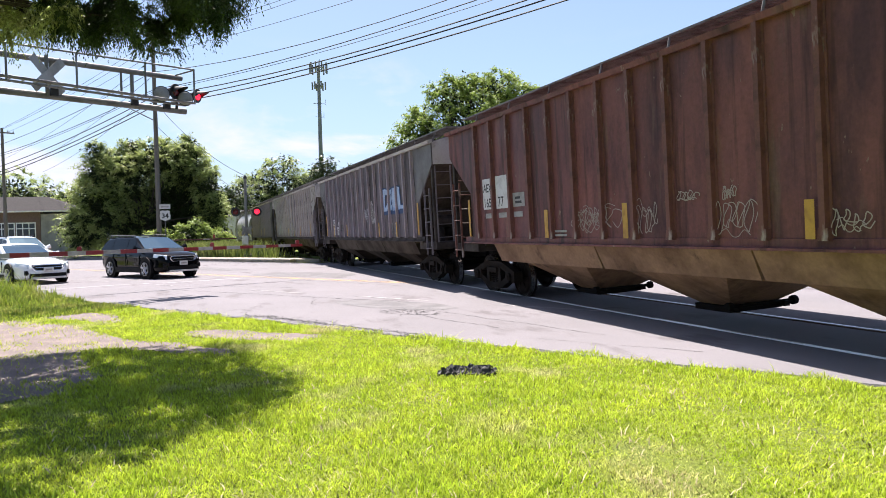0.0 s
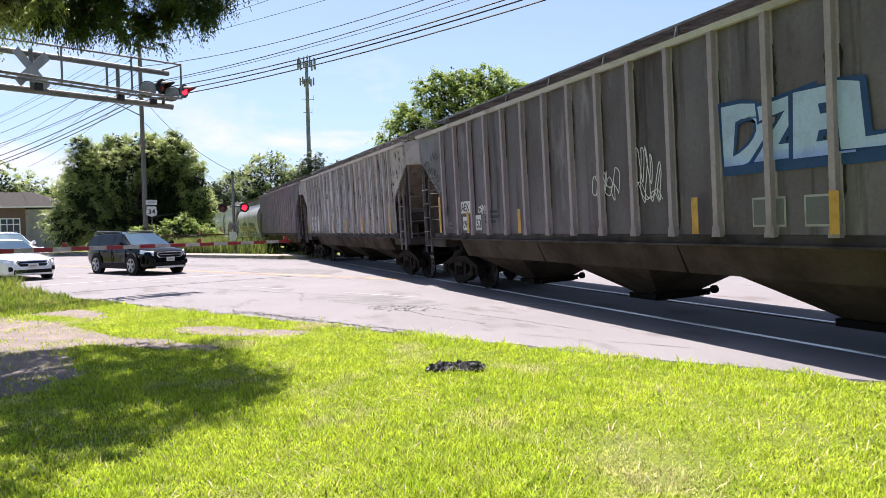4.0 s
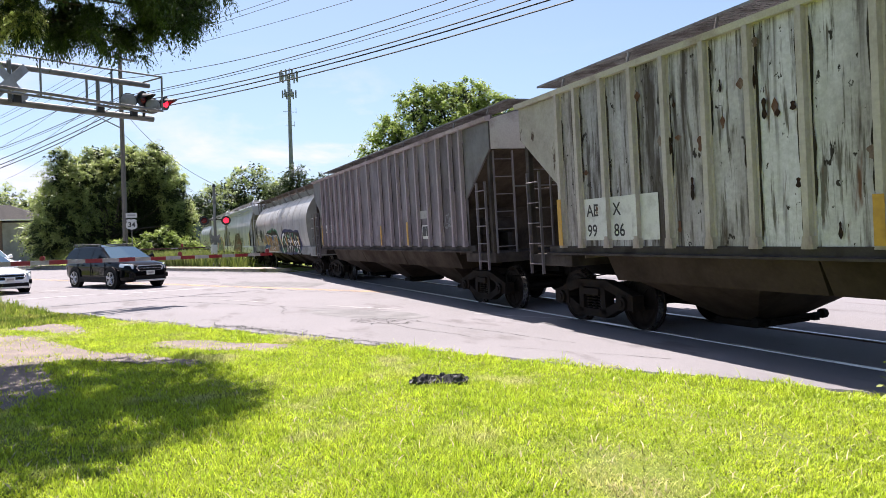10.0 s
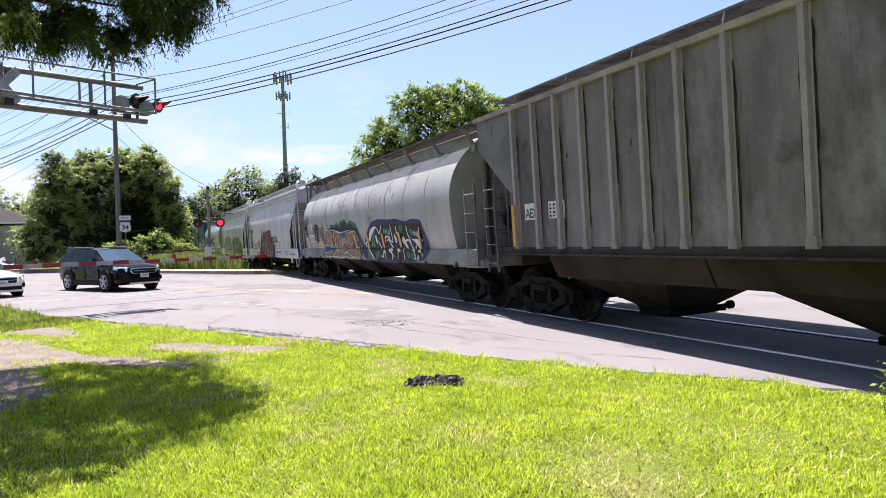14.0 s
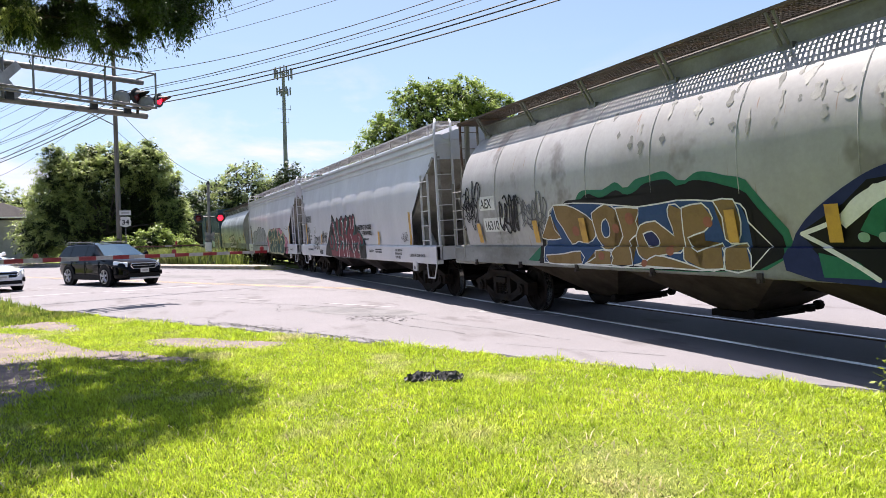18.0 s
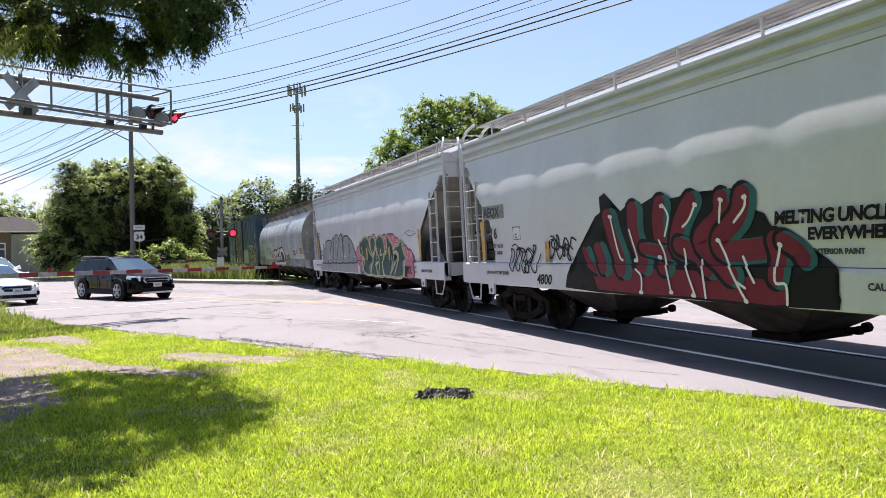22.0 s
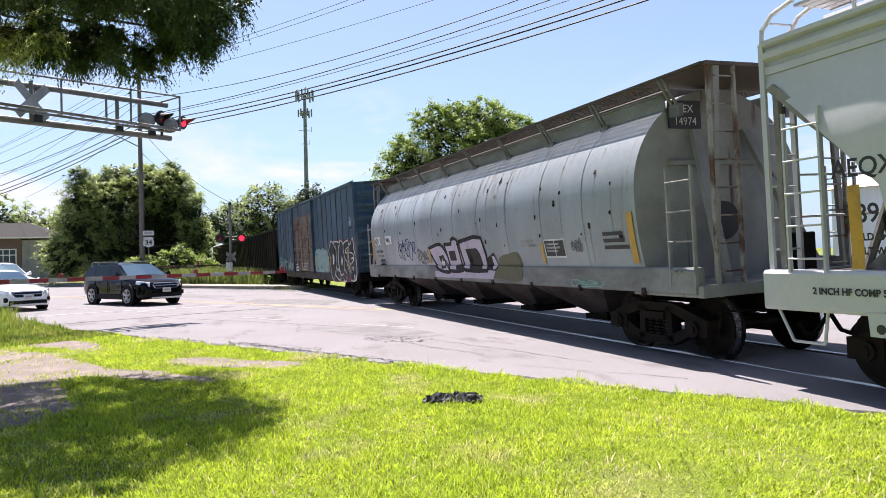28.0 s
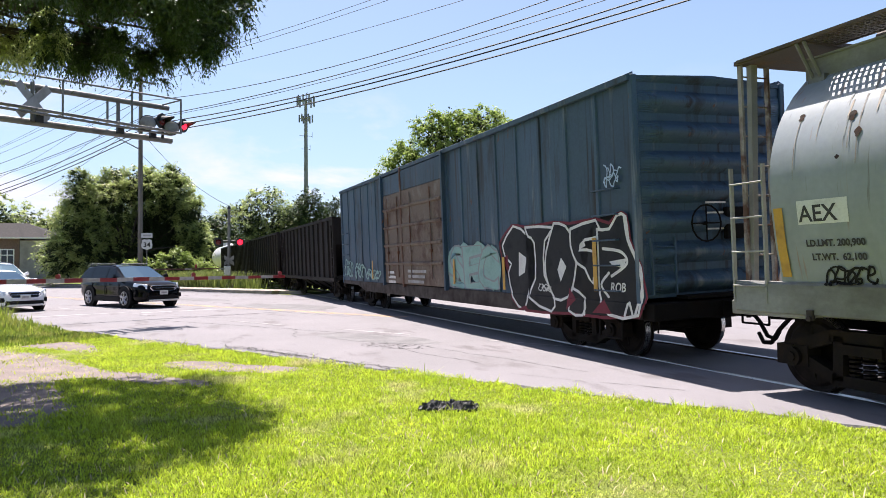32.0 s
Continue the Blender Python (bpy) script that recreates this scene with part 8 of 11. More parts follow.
def paint_grey():
    car, _, h, ins = C1
    flat = lambda z: 1.541
    post = lambda z: 1.618
    letters = [(0.09, "p_blue"), (0.045, "p_lightblue")]
    plate(car, 3.15, 5.55, 2.14, 2.40, M["p_blue"], flat, "painted_band", 0.004)
    piece(car, "DZEL", 3.25, 5.5, 2.30, 2.95, letters, flat, 0.008, 0.05, 3)
    for x in (3.6, 4.35):
        plate(car, x, x + 0.5, 1.5, 1.85, M["label_grey"], flat, "faded_patch", 0.003)
        plate(car, x + 0.025, x + 0.475, 1.525, 1.825, M["p_midgrey"], flat, "faded_patch", 0.006)
    bays_skin = lambda z: 1.45 - (1.34 - z) * 0.73
    stroke(car, [(-4.9, 1.22), (-5.15, 1.26), (-5.2, 1.1), (-4.95, 1.02), (-4.8, 1.06), (-4.6, 1.24), (-4.5, 1.0), (-4.7, 1.08), (-4.45, 1.02), (-4.2, 1.14), (-4.4, 1.18), (-4.35, 0.98), (-4.05, 0.95)], 0.03, "p_white", bays_skin, 0.02)
    stroke(car, [(3.0, 1.25), (3.2, 1.28), (3.3, 1.1), (3.1, 1.08), (3.5, 1.2), (3.6, 1.0), (3.8, 1.15), (3.9, 0.95), (4.15, 1.0)], 0.035, "p_cream", bays_skin, 0.02)
    scribble(car, 0.2, 0.95, 1.95, 2.5, 0.017, "p_white", flat, 51, 9)
    scribble(car, 1.28, 2.0, 1.8, 2.68, 0.017, "p_white", flat, 52, 9)
    plate(car, -5.43, -4.88, 1.88, 2.16, M["label_white"], flat)
    plate(car, -5.35, -4.99, 1.48, 1.80, M["label_white"], flat)
    plate(car, -4.60, -4.30, 1.48, 1.82, M["label_white"], flat)
    write(car, "AEX", -5.41, 1.93, 0.26, M["label_black"], flat, spacing=0.92)
    write(car, "099", -5.33, 1.54, 0.24, M["label_black"], flat, spacing=0.9)
    write(car, "53", -4.57, 1.54, 0.27, M["label_black"], flat)
    stroke(car, [(-7.7, 3.3), (-7.85, 3.15), (-7.75, 2.95), (-7.5, 3.0), (-7.45, 3.2), (-7.62, 3.3), (-7.72, 3.12), (-7.5, 3.05)], 0.026, "p_black", flat, 0.012)
    stroke(car, [(-7.4, 3.15), (-7.36, 2.98), (-7.27, 3.1), (-7.2, 2.95), (-7.1, 3.08), (-7.02, 2.9), (-6.95, 3.02), (-7.08, 2.98), (-6.98, 2.82), (-6.85, 2.9), (-6.8, 2.75), (-6.98, 2.72), (-6.85, 2.6)], 0.026, "p_black", flat, 0.013)
    stroke(car, [(-7.3, 3.5), (-7.22, 3.3), (-7.1, 3.5), (-7.02, 3.32), (-6.9, 3.45), (-6.85, 3.28), (-6.72, 3.4)], 0.022, "p_black", flat, 0.014)
    stroke(car, [(-7.45, 2.78), (-7.2, 2.86), (-7.0, 2.66), (-7.3, 2.7), (-7.0, 2.5), (-6.78, 2.58), (-6.7, 2.42)], 0.022, "p_black", flat, 0.015)
    for x, z1 in ((2.7, 1.9), (4.8, 1.88), (-4.86, 1.92), (-2.3, 1.9)):
        reflector(car, x, 1.42, z1, 0.12, post)
    reflector(car, -6.82, 1.42, 2.34, 0.13, flat)
    reflector(car, 6.8, 1.45, 2.4, 0.12, flat)
    write(car, "I F", -6.4, 1.88, 0.27, M["label_black"], flat, offset=0.006)
    bars(car, -4.1, -3.3, 1.85, 3, 0.06, M["label_black"], flat)
    bars(car, -6.3, -5.95, 1.62, 2, 0.06, M["p_midgrey"], flat)
    scribble(car, -4.4, -4.0, 1.85, 2.05, 0.02, "p_white", flat, 55, 7)


def paint_peeling():
    car, _, h, ins = C2
    flat = lambda z: 1.541
    post = lambda z: 1.618
    plate(car, -6.25, -4.45, 1.5, 2.16, M["label_white"], flat)
    for x in (-5.62, -4.9):
        plate(car, x - 0.055, x + 0.055, 1.56, 2.16, M["label_white"], post)
    write(car, "AE", -6.19, 1.88, 0.27, M["label_black"], flat)
    write(car, "X", -5.5, 1.88, 0.27, M["label_black"], flat)
    write(car, "99", -6.19, 1.56, 0.27, M["label_black"], flat)
    write(car, "86", -5.49, 1.56, 0.27, M["label_black"], flat)
    for x, z1 in ((-1.18, 1.92), (1.08, 1.93), (3.45, 2.0), (-6.88, 2.2), (6.78, 2.25)):
        reflector(car, x, 1.42, z1, 0.12, post)
    bars(car, -0.9, -0.2, 1.95, 5, 0.06, M["label_grey"], flat)
    bars(car, 0.1, 0.7, 1.95, 6, 0.06, M["label_grey"], flat)
    for k in range(16):
        rnd = random.Random(660 + k)
        z = rnd.uniform(2.5, 3.9)
        disc(car, rnd.uniform(6.65, min(7.9, 6.6 + (z - 1.9) * 0.8)), z, rnd.uniform(0.02, 0.06), rnd.uniform(0.05, 0.16), "hole_rust", lambda z: 1.535, 0.006 + 0.0001 * k, "rust_spot", wob=0.4, seed=k)
    for k in range(48):
        rnd = random.Random(1600 + k)
        x, z = rnd.uniform(-4.3, 6.4), rnd.uniform(1.55, 3.8)
        disc(car, x, z, rnd.uniform(0.012, 0.04), rnd.uniform(0.03, 0.15), "hole_rust", flat, 0.013 + 0.0001 * k, "rust_spot", wob=0.45, seed=k + 5)
    for k in range(26):
        rnd = random.Random(600 + k)
        disc(car, rnd.uniform(-6.5, 6.5), rnd.uniform(1.6, 3.8), rnd.uniform(0.02, 0.06), rnd.uniform(0.03, 0.12), "rusty", flat, 0.006 + 0.0001 * k, "rust_spot", wob=0.4, seed=k)


def paint_dark():
    car, _, h, ins = C3
    flat = lambda z: 1.541
    post = lambda z: 1.618
    for x, tx in ((-6.4, "AEX"), (-5.58, "000")):
        plate(car, x, x + 0.52, 1.9, 2.2, M["label_white"], flat)
    write(car, "AEX", -6.37, 1.94, 0.24, M["label_black"], flat, spacing=0.85)
    for k in range(4):
        bars(car, -5.54 + 0.12 * k, -5.46 + 0.12 * k, 2.12, 4, 0.035, M["label_black"], flat)
    plate(car, 4.16, 4.68, 1.58, 1.93, M["label_white"], flat)
    plate(car, 4.19, 4.65, 1.65, 1.90, M["label_black"], flat, "label_face", 0.007)
    plate(car, 4.42, 4.44, 1.65, 1.90, M["label_white"], flat, "label_line", 0.009)
    plate(car, 3.0, 3.18, 1.64, 1.84, M["label_white"], flat)
    plate(car, 4.0, 4.6, 2.1, 2.3, M["label_grey"], flat, "faded_patch")
    for x, z1 in ((0.92, 2.0), (3.25, 2.05), (-6.7, 2.2)):
        reflector(car, x, 1.42, z1, 0.12, post)
    scribble(car, 5.7, 6.3, 1.8, 2.15, 0.02, "p_grey", flat, 61, 7)


def paint_round_white():
    car, skin0, h, ins = C4
    skin = lambda z: max(skin0(z), 1.538 if z < 1.36 else 0)
    plate(car, -7.12, -6.45, 2.08, 2.36, M["label_white"], skin)
    plate(car, -7.02, -6.10, 1.64, 1.92, M["label_white"], skin)
    write(car, "AEX", -7.08, 2.12, 0.27, M["label_black"], skin, spacing=0.95)
    write(car, "16310", -6.99, 1.68, 0.26, M["label_black"], skin, spacing=0.95)
    bars(car, -6.6, -5.7, 1.52, 2, 0.06, M["label_grey"], skin)
    scribble(car, -8.0, -7.1, 2.0, 2.8, 0.03, "p_black", skin, 71, 9)
    scribble(car, -8.0, -7.2, 1.7, 2.3, 0.025, "p_black", skin, 72, 9)
    scribble(car, -6.3, -5.5, 1.62, 2.32, 0.05, "p_black", skin, 73, 9)
    scribble(car, -5.6, -4.5, 1.6, 2.3, 0.025, "p_midgrey", skin, 74, 13)
    shape(car, [(-5.36, 1.09), (-4.6, 1.5), (-4.0, 1.85), (-3.66, 2.07), (-3.41, 2.25), (-2.86, 2.23), (-2.54, 2.32), (-2.3, 2.21), (-2.07, 2.32), (-1.8, 2.35), (-1.45, 2.38), (-1.14, 2.22), (-0.84, 2.32), (-0.42, 2.24), (0.0, 2.05), (0.1, 1.1)], "p_green", skin, 0.004, smooth=True)
    shape(car, [(-5.0, 1.09), (-3.68, 1.97), (-3.27, 2.19), (-2.94, 2.1), (-2.54, 2.2), (-2.32, 2.12), (-2.09, 2.15), (-1.86, 2.25), (-1.41, 2.27), (-1.19, 2.15), (-0.92, 2.22), (-0.43, 2.12), (-0.02, 1.9), (0.0, 1.1)], "p_black", skin, 0.007, smooth=True)
    graffiti_orange()
    graffiti_black()
    for k in range(60):
        rnd = random.Random(2600 + k)
        x, z, w = rnd.gauss(0.6, 2.2), rnd.uniform(2.75, 3.35), rnd.uniform(0.01, 0.035)
        disc(car, x, z, w * 1.6, rnd.uniform(0.03, 0.13), "label_grey" if k % 3 else "sill_grime", skin, 0.002 + 0.00005 * k, "paint_flake", wob=0.5, seed=k)
    write(car, "69", 5.1, 1.06, 0.2, M["p_white"], skin, lift=0.03)
    for x in (-7.2, -4.92, -3.45, -0.35, 1.02, 2.5, 3.97, 5.45):
        reflector(car, x, 1.42, 1.82, 0.16, skin, 0.05)


def paint_white_red():
    car, skin0, h, ins = C5
    skin = lambda z: skin0(z) + 0.012 if z > 1.36 else 1.634
    K = 0.004
    plate(car, -6.47, -5.5, 2.25, 2.53, M["sill_grime"], skin, lift=K)
    write(car, "AEQX", -6.42, 2.3, 0.26, M["label_black"], skin, lift=K + 0.003, offset=0.012)
    write(car, "676", -6.40, 1.85, 0.29, M["label_black"], skin, lift=K, offset=0.012, spacing=1.3)
    plate(car, -5.17, -4.87, 1.8, 2.06, M["label_black"], skin, lift=K)
    plate(car, -5.15, -4.89, 1.82, 2.04, M["label_white"], skin, "label_face", K + 0.003)
    write(car, "C", -5.09, 1.84, 0.12, M["label_black"], skin, lift=K + 0.006)
    write(car, "LD LMT 193100", -6.3, 1.66, 0.10, M["label_black"], skin, lift=K)
    write(car, "LT WT  64800", -6.3, 1.52, 0.10, M["label_black"], skin, lift=K)
    scribble(car, -5.4, -4.2, 1.15, 1.7, 0.03, "p_black", skin, 81, 9)
    write(car, "4800", -4.3, 0.98, 0.26, M["p_black"], skin, lift=K, shear=0.2)
    scribble(car, -3.85, -3.0, 1.42, 1.85, 0.03, "p_black", skin, 82, 9)
    graffiti_red()
    write(car, "MELTING UNCLES", 1.15, 1.84, 0.2, M["p_black"], skin, lift=0.036, shear=0.15, spacing=0.9, offset=0.008)
    write(car, "EVERYWHERE.", 1.58, 1.66, 0.18, M["p_black"], skin, lift=0.036, shear=0.1, spacing=0.9, offset=0.008)
    write(car, "EXTERIOR PAINT", 1.6, 1.50, 0.08, M["label_black"], skin, lift=K)
    write(car, "CAUTION:", 2.25, 1.14, 0.10, M["label_black"], skin, lift=K)
    bars(car, 2.9, 3.6, 1.2, 2, 0.04, M["label_black"], skin, K)
    write(car, "EXW 10-8 H 8-7", 4.7, 1.19, 0.085, M["label_black"], skin, lift=K)
    write(car, "EW 8-0 H 15-2", 4.7, 1.09, 0.085, M["label_black"], skin, lift=K)
    write(car, "CU FT 4650", 4.7, 0.995, 0.085, M["label_black"], skin, lift=K)
    write(car, "2 INCH HF COMP SHOES", 5.85, 1.06, 0.10, M["label_black"], skin, lift=K)
    write(car, "2 INCH HF COMP SHOES", -6.4, 1.12, 0.09, M["label_black"], skin, lift=K)
    scribble(car, 5.25, 5.8, 1.42, 1.72, 0.012, "p_black", skin, 84, 9)
    for x, z1, w in ((3.3, 1.75, 0.13), (-3.87, 1.75, 0.13)):
        reflector(car, x, 1.37, z1, w, skin, 0.034)
    for x in (5.93, -6.55):
        reflector(car, x, 1.37, 2.22, 0.14, skin, 0.004)


def paint_white_green():
    car, skin0, h, ins = C6
    skin = lambda z: skin0(z) + 0.012 if z > 1.36 else 1.634
    K = 0.004
    write(car, "AEQX", -6.6, 2.31, 0.26, M["label_black"], skin, lift=K)
    write(car, "589", -6.5, 1.84, 0.27, M["label_black"], skin, lift=K)
    plate(car, -5.55, -5.3, 1.84, 2.06, M["label_grey"], skin, lift=K)
    write(car, "LD LMT 198100", -6.3, 1.66, 0.10, M["label_black"], skin, lift=K)
    write(car, "LT WT 64800", -6.3, 1.52, 0.10, M["label_black"], skin, lift=K)
    graffiti_grey()
    graffiti_teal()
    write(car, "VKF.", 4.75, 1.02, 0.28, M["p_black"], lambda z: 1.634, lift=0.012, offset=0.012)
    write(car, "H 8-7", 5.46, 1.17, 0.085, M["label_black"], skin, lift=K)
    write(car, "H 15-2", 5.46, 1.05, 0.085, M["label_black"], skin, lift=K)
    write(car, "2 INCH HF COMP", 6.0, 1.08, 0.10, M["label_black"], skin, lift=K)
    write(car, "2 INCH HF COMP SHOES", -6.9, 1.1, 0.10, M["label_black"], skin, lift=K)
    for pts in ([(0.15, 0.35), (0.22, 0.62), (0.30, 0.38), (0.38, 0.66)], [(0.42, 0.40), (0.46, 0.66), (0.56, 0.60), (0.46, 0.50), (0.60, 0.38)], [(0.64, 0.66), (0.74, 0.36), (0.84, 0.68), (0.92, 0.40)], [(0.95, 0.66), (1.10, 0.60), (0.96, 0.50), (1.14, 0.36)],
                [(0.05, 0.24), (0.5, 0.30), (0.9, 0.22), (1.2, 0.32)], [(0.34, 0.12), (0.6, 0.18), (0.8, 0.10)]):
        bm = B()
        fat_into(bm, pts, 0.05)
        for v in bm.verts:
            z = 2.82 + 0.72 * v.co.z
            x = h - 0.045 - (3.44 - z) * 1.042 if z > 3.08 else h - 0.42 - (3.08 - z) * 1.159
            v.co = (x + 0.016, v.co.x, z - 0.016)
        part("painted_line", bm, M["p_black"], car)
    stroke(car, [(4.7, 2.1), (5.1, 2.2), (5.6, 2.14), (5.9, 1.95)], 0.015, "p_black", skin, K)
    stroke(car, [(4.9, 2.12), (5.3, 2.05), (5.7, 2.12)], 0.015, "p_black", skin, K + 0.001)
    for x, z1 in ((1.03, 1.76), (3.4, 1.76)):
        reflector(car, x, 1.37, z1, 0.13, skin, 0.05)
    for x in (5.92, -6.36):
        reflector(car, x, 1.37, 2.22, 0.14, skin, 0.004)


def paint_silver():
    car, skin0, h, ins = C7
    skin = lambda z: max(skin0(z), 1.538 if z < 1.36 else 0)
    plate(car, -6.95, -6.33, 2.0, 2.26, M["label_white"], skin)
    write(car, "AEX", -6.93, 2.03, 0.25, M["label_black"], skin)
    plate(car, -5.75, -5.15, 2.0, 2.26, M["label_white"], skin)
    write(car, "14974", -5.74, 2.05, 0.2, M["label_black"], skin, spacing=0.85)
    write(car, "LD.LMT. 200,900", -6.88, 1.76, 0.10, M["label_black"], skin)
    write(car, "LT.WT.  62,100", -6.83, 1.61, 0.10, M["label_black"], skin)
    scribble(car, -6.7, -6.1, 1.34, 1.54, 0.025, "p_black", skin, 91, 11)
    scribble(car, -4.6, -3.0, 1.5, 2.1, 0.03, "p_blue", skin, 92, 11)
    scribble(car, -3.0, -2.0, 1.4, 1.8, 0.03, "p_midgrey", skin, 93, 9)
    graffiti_lilac()
    plate(car, 4.08, 4.8, 1.52, 1.86, M["label_white"], skin)
    plate(car, 4.11, 4.77, 1.55, 1.83, M["label_black"], skin, "label_face", 0.008)
    bars(car, 4.16, 4.7, 1.75, 3, 0.035, M["label_grey"], skin, 0.011)
    plate(car, 4.45, 4.47, 1.55, 1.83, M["label_white"], skin, "label_line", 0.012)
    bars(car, 3.2, 3.85, 1.82, 2, 0.05, M["label_grey"], skin)
    bars(car, 6.0, 6.65, 1.86, 3, 0.06, M["label_black"], skin)
    scribble(car, 5.0, 5.35, 1.6, 1.85, 0.02, "p_midgrey", skin, 94, 7)
    scribble(car, 4.9, 5.9, 1.02, 1.14, 0.02, "p_mint", skin, 95, 9)
    reflector(car, 6.75, 1.42, 2.2, 0.14, skin)
    reflector(car, -7.2, 1.42, 2.2, 0.12, skin)
    reflector(car, 4.0, 1.42, 1.8, 0.1, skin)
    reflector(car, -2.0, 1.42, 1.8, 0.1, skin)
    for k in range(40):
        rnd = random.Random(900 + k)
        x, z, r = rnd.uniform(-7.0, 6.5), rnd.uniform(1.7, 3.2), rnd.uniform(0.012, 0.04)
        disc(car, x, z, r, r * rnd.uniform(1.2, 1.8), "hole_rust", skin, 0.006 + 0.0001 * k, "rust_spot", wob=0.3, seed=k)
        if k % 2 == 0:
            plate(car, x - 0.006, x + 0.006, z - rnd.uniform(0.2, 0.9), z, M["rust_pale"], skin, "rust_run", 0.004 + 0.0001 * k, 6)
    for k in range(70):
        rnd = random.Random(1900 + k)
        x, z, w = rnd.uniform(-6.8, 6.2), rnd.uniform(3.25, 3.6), rnd.uniform(0.006, 0.03)
        d = rnd.uniform(0.1, 0.65)
        shape(car, [(x - w, z), (x + w, z + 0.01), (x + 0.7 * w, z - 0.4 * d), (x + 0.1 * w, z - d), (x - 0.2 * w, z - 0.8 * d), (x - 0.8 * w, z - 0.3 * d)], "rust_wash" if k % 3 else "rust_pale", skin, 0.002 + 0.00005 * k)
    # number board on the front end
    bm = B()
    x = h - 1.2 + 0.02
    box(bm, x, x + 0.03, -0.95, -0.35, 3.42, 3.84)
    part("number_board", fix(bm), M["label_black"], car)
    for tx, z in (("AEX", 3.66), ("14974", 3.47)):
        bm = text_mesh(tx, 0.17, 0, "CENTER")
        for v in bm.verts:
            v.co = (x + 0.034, v.co.x - 0.65, v.co.z + z)
        part("lettering", bm, M["label_white"], car)


def paint_box():
    car, _, h, ins = C8
    flat = lambda z: 1.50 if z > 0.98 else 1.516
    graffiti_boxcar()
    write(car, "ROB", 8.5, 1.14, 0.2, M["p_white"], flat, lift=0.02, shear=0.2)
    scribble(car, 8.4, 8.9, 2.78, 3.15, 0.025, "p_lightblue", flat, 101, 7)
    cloud(car, [(2.0, 1.5, 0.35, 0.5), (2.7, 1.6, 0.45, 0.5), (3.5, 1.6, 0.5, 0.5), (4.2, 1.5, 0.4, 0.5)], "p_mint", flat, 0.003)
    piece(car, "SEC", 1.9, 4.4, 1.05, 1.95, [(0.05, "p_grey"), (0.02, "p_mint")], flat, 0.006, 0.05, 13, 6)
    for k, (a, b) in enumerate(((-8.9, -7.6), (-7.4, -6.0), (-5.9, -4.2))):
        scribble(car, a, b, 1.05, 1.75 - 0.15 * k, 0.06, "p_mint", flat, 110 + k, 7)
    scribble(car, 6.2, 6.7, 1.05, 1.2, 0.02, "p_white", flat, 103, 7, 0.022)
    for x, z0, z1 in ((4.78, 1.05, 1.72), (8.12, 1.13, 2.0), (-5.0, 1.1, 1.7), (2.1, 1.1, 1.7)):
        reflector(car, x, z0, z1, 0.11, flat, 0.034)
    bars(car, -3.2, -2.4, 1.3, 3, 0.08, M["label_white"], lambda z: 1.53)
    bars(car, -1.2, 0.6, 1.35, 3, 0.08, M["label_grey"], lambda z: 1.58)
    # fine lines of writing on the front end
    for z in (2.46, 2.3, 2.05):
        bm = B()
        box(bm, h + 0.078, h + 0.082, -0.25, 0.15, z, z + 0.03)
        part("lettering_bar", fix(bm), M["label_white"], car)


paint_brown()
paint_grey()
paint_peeling()
paint_dark()
paint_round_white()
paint_white_red()
paint_white_green()
paint_silver()
paint_box()


# ---- street furniture ----
M["galv_dark"] = material("weathered_galvanized", (0.17, 0.167, 0.16), 0.6, 0.3, other=(0.11, 0.105, 0.10), scale=2.0, grain=0.1)
M["alu"] = material("aluminium_sheet", (0.62, 0.62, 0.61), 0.4, 0.6, other=(0.5, 0.5, 0.49), scale=2, grain=0.05)
M["lamp_pale"] = material("pale_lamp_face", (0.22, 0.22, 0.215), 0.5, other=(0.15, 0.15, 0.15), scale=5, grain=0.08)
M["galv_pale"] = material("dull_aluminium_sheet", (0.30, 0.30, 0.295), 0.5, 0.2, other=(0.22, 0.22, 0.215), scale=2, grain=0.08)
M["black"] = material("black_enamel", (0.012, 0.012, 0.012), 0.5, grain=0.1)
M["red_lit"] = material("lit_red_lens", (0.6, 0.01, 0.01), 0.3, emit=(1.0, 0.012, 0.03), power=1.6, grain=0.05)
M["red_dark"] = material("unlit_red_lens", (0.10, 0.006, 0.006), 0.25, grain=0.1)
M["red_paint"] = material("red_reflective_tape", (0.22, 0.014, 0.02), 0.45, other=(0.2, 0.025, 0.03), scale=4, grain=0.08)
M["white_tape"] = material("white_reflective_tape", (0.36, 0.35, 0.345), 0.5, other=(0.25, 0.24, 0.235), scale=4, grain=0.08)
M["arm_dull"] = material("dull_red_brown_tape", (0.10, 0.035, 0.03), 0.7, other=(0.05, 0.03, 0.028), scale=4, grain=0.1)
M["pole_wood"] = material("pole_wood", (0.13, 0.115, 0.105), 0.9, other=(0.09, 0.08, 0.07), scale=3, stretch=(6, 6, 0.3), grain=0.2, grain_scale=30)
M["tower_steel"] = material("tower_galvanized", (0.19, 0.2, 0.21), 0.6, 0.2, other=(0.14, 0.145, 0.15), scale=0.5, grain=0.06)
M["wire"] = material("wire_black", (0.015, 0.015, 0.016), 0.7, grain=0.1)
M["sign_white"] = material("sign_white", (0.5, 0.5, 0.49), 0.5, grain=0.05)


def polar(az, d, z=0.0):
    a = radians(az)
    return Vector((-d * math.cos(a), d * math.sin(a), z))


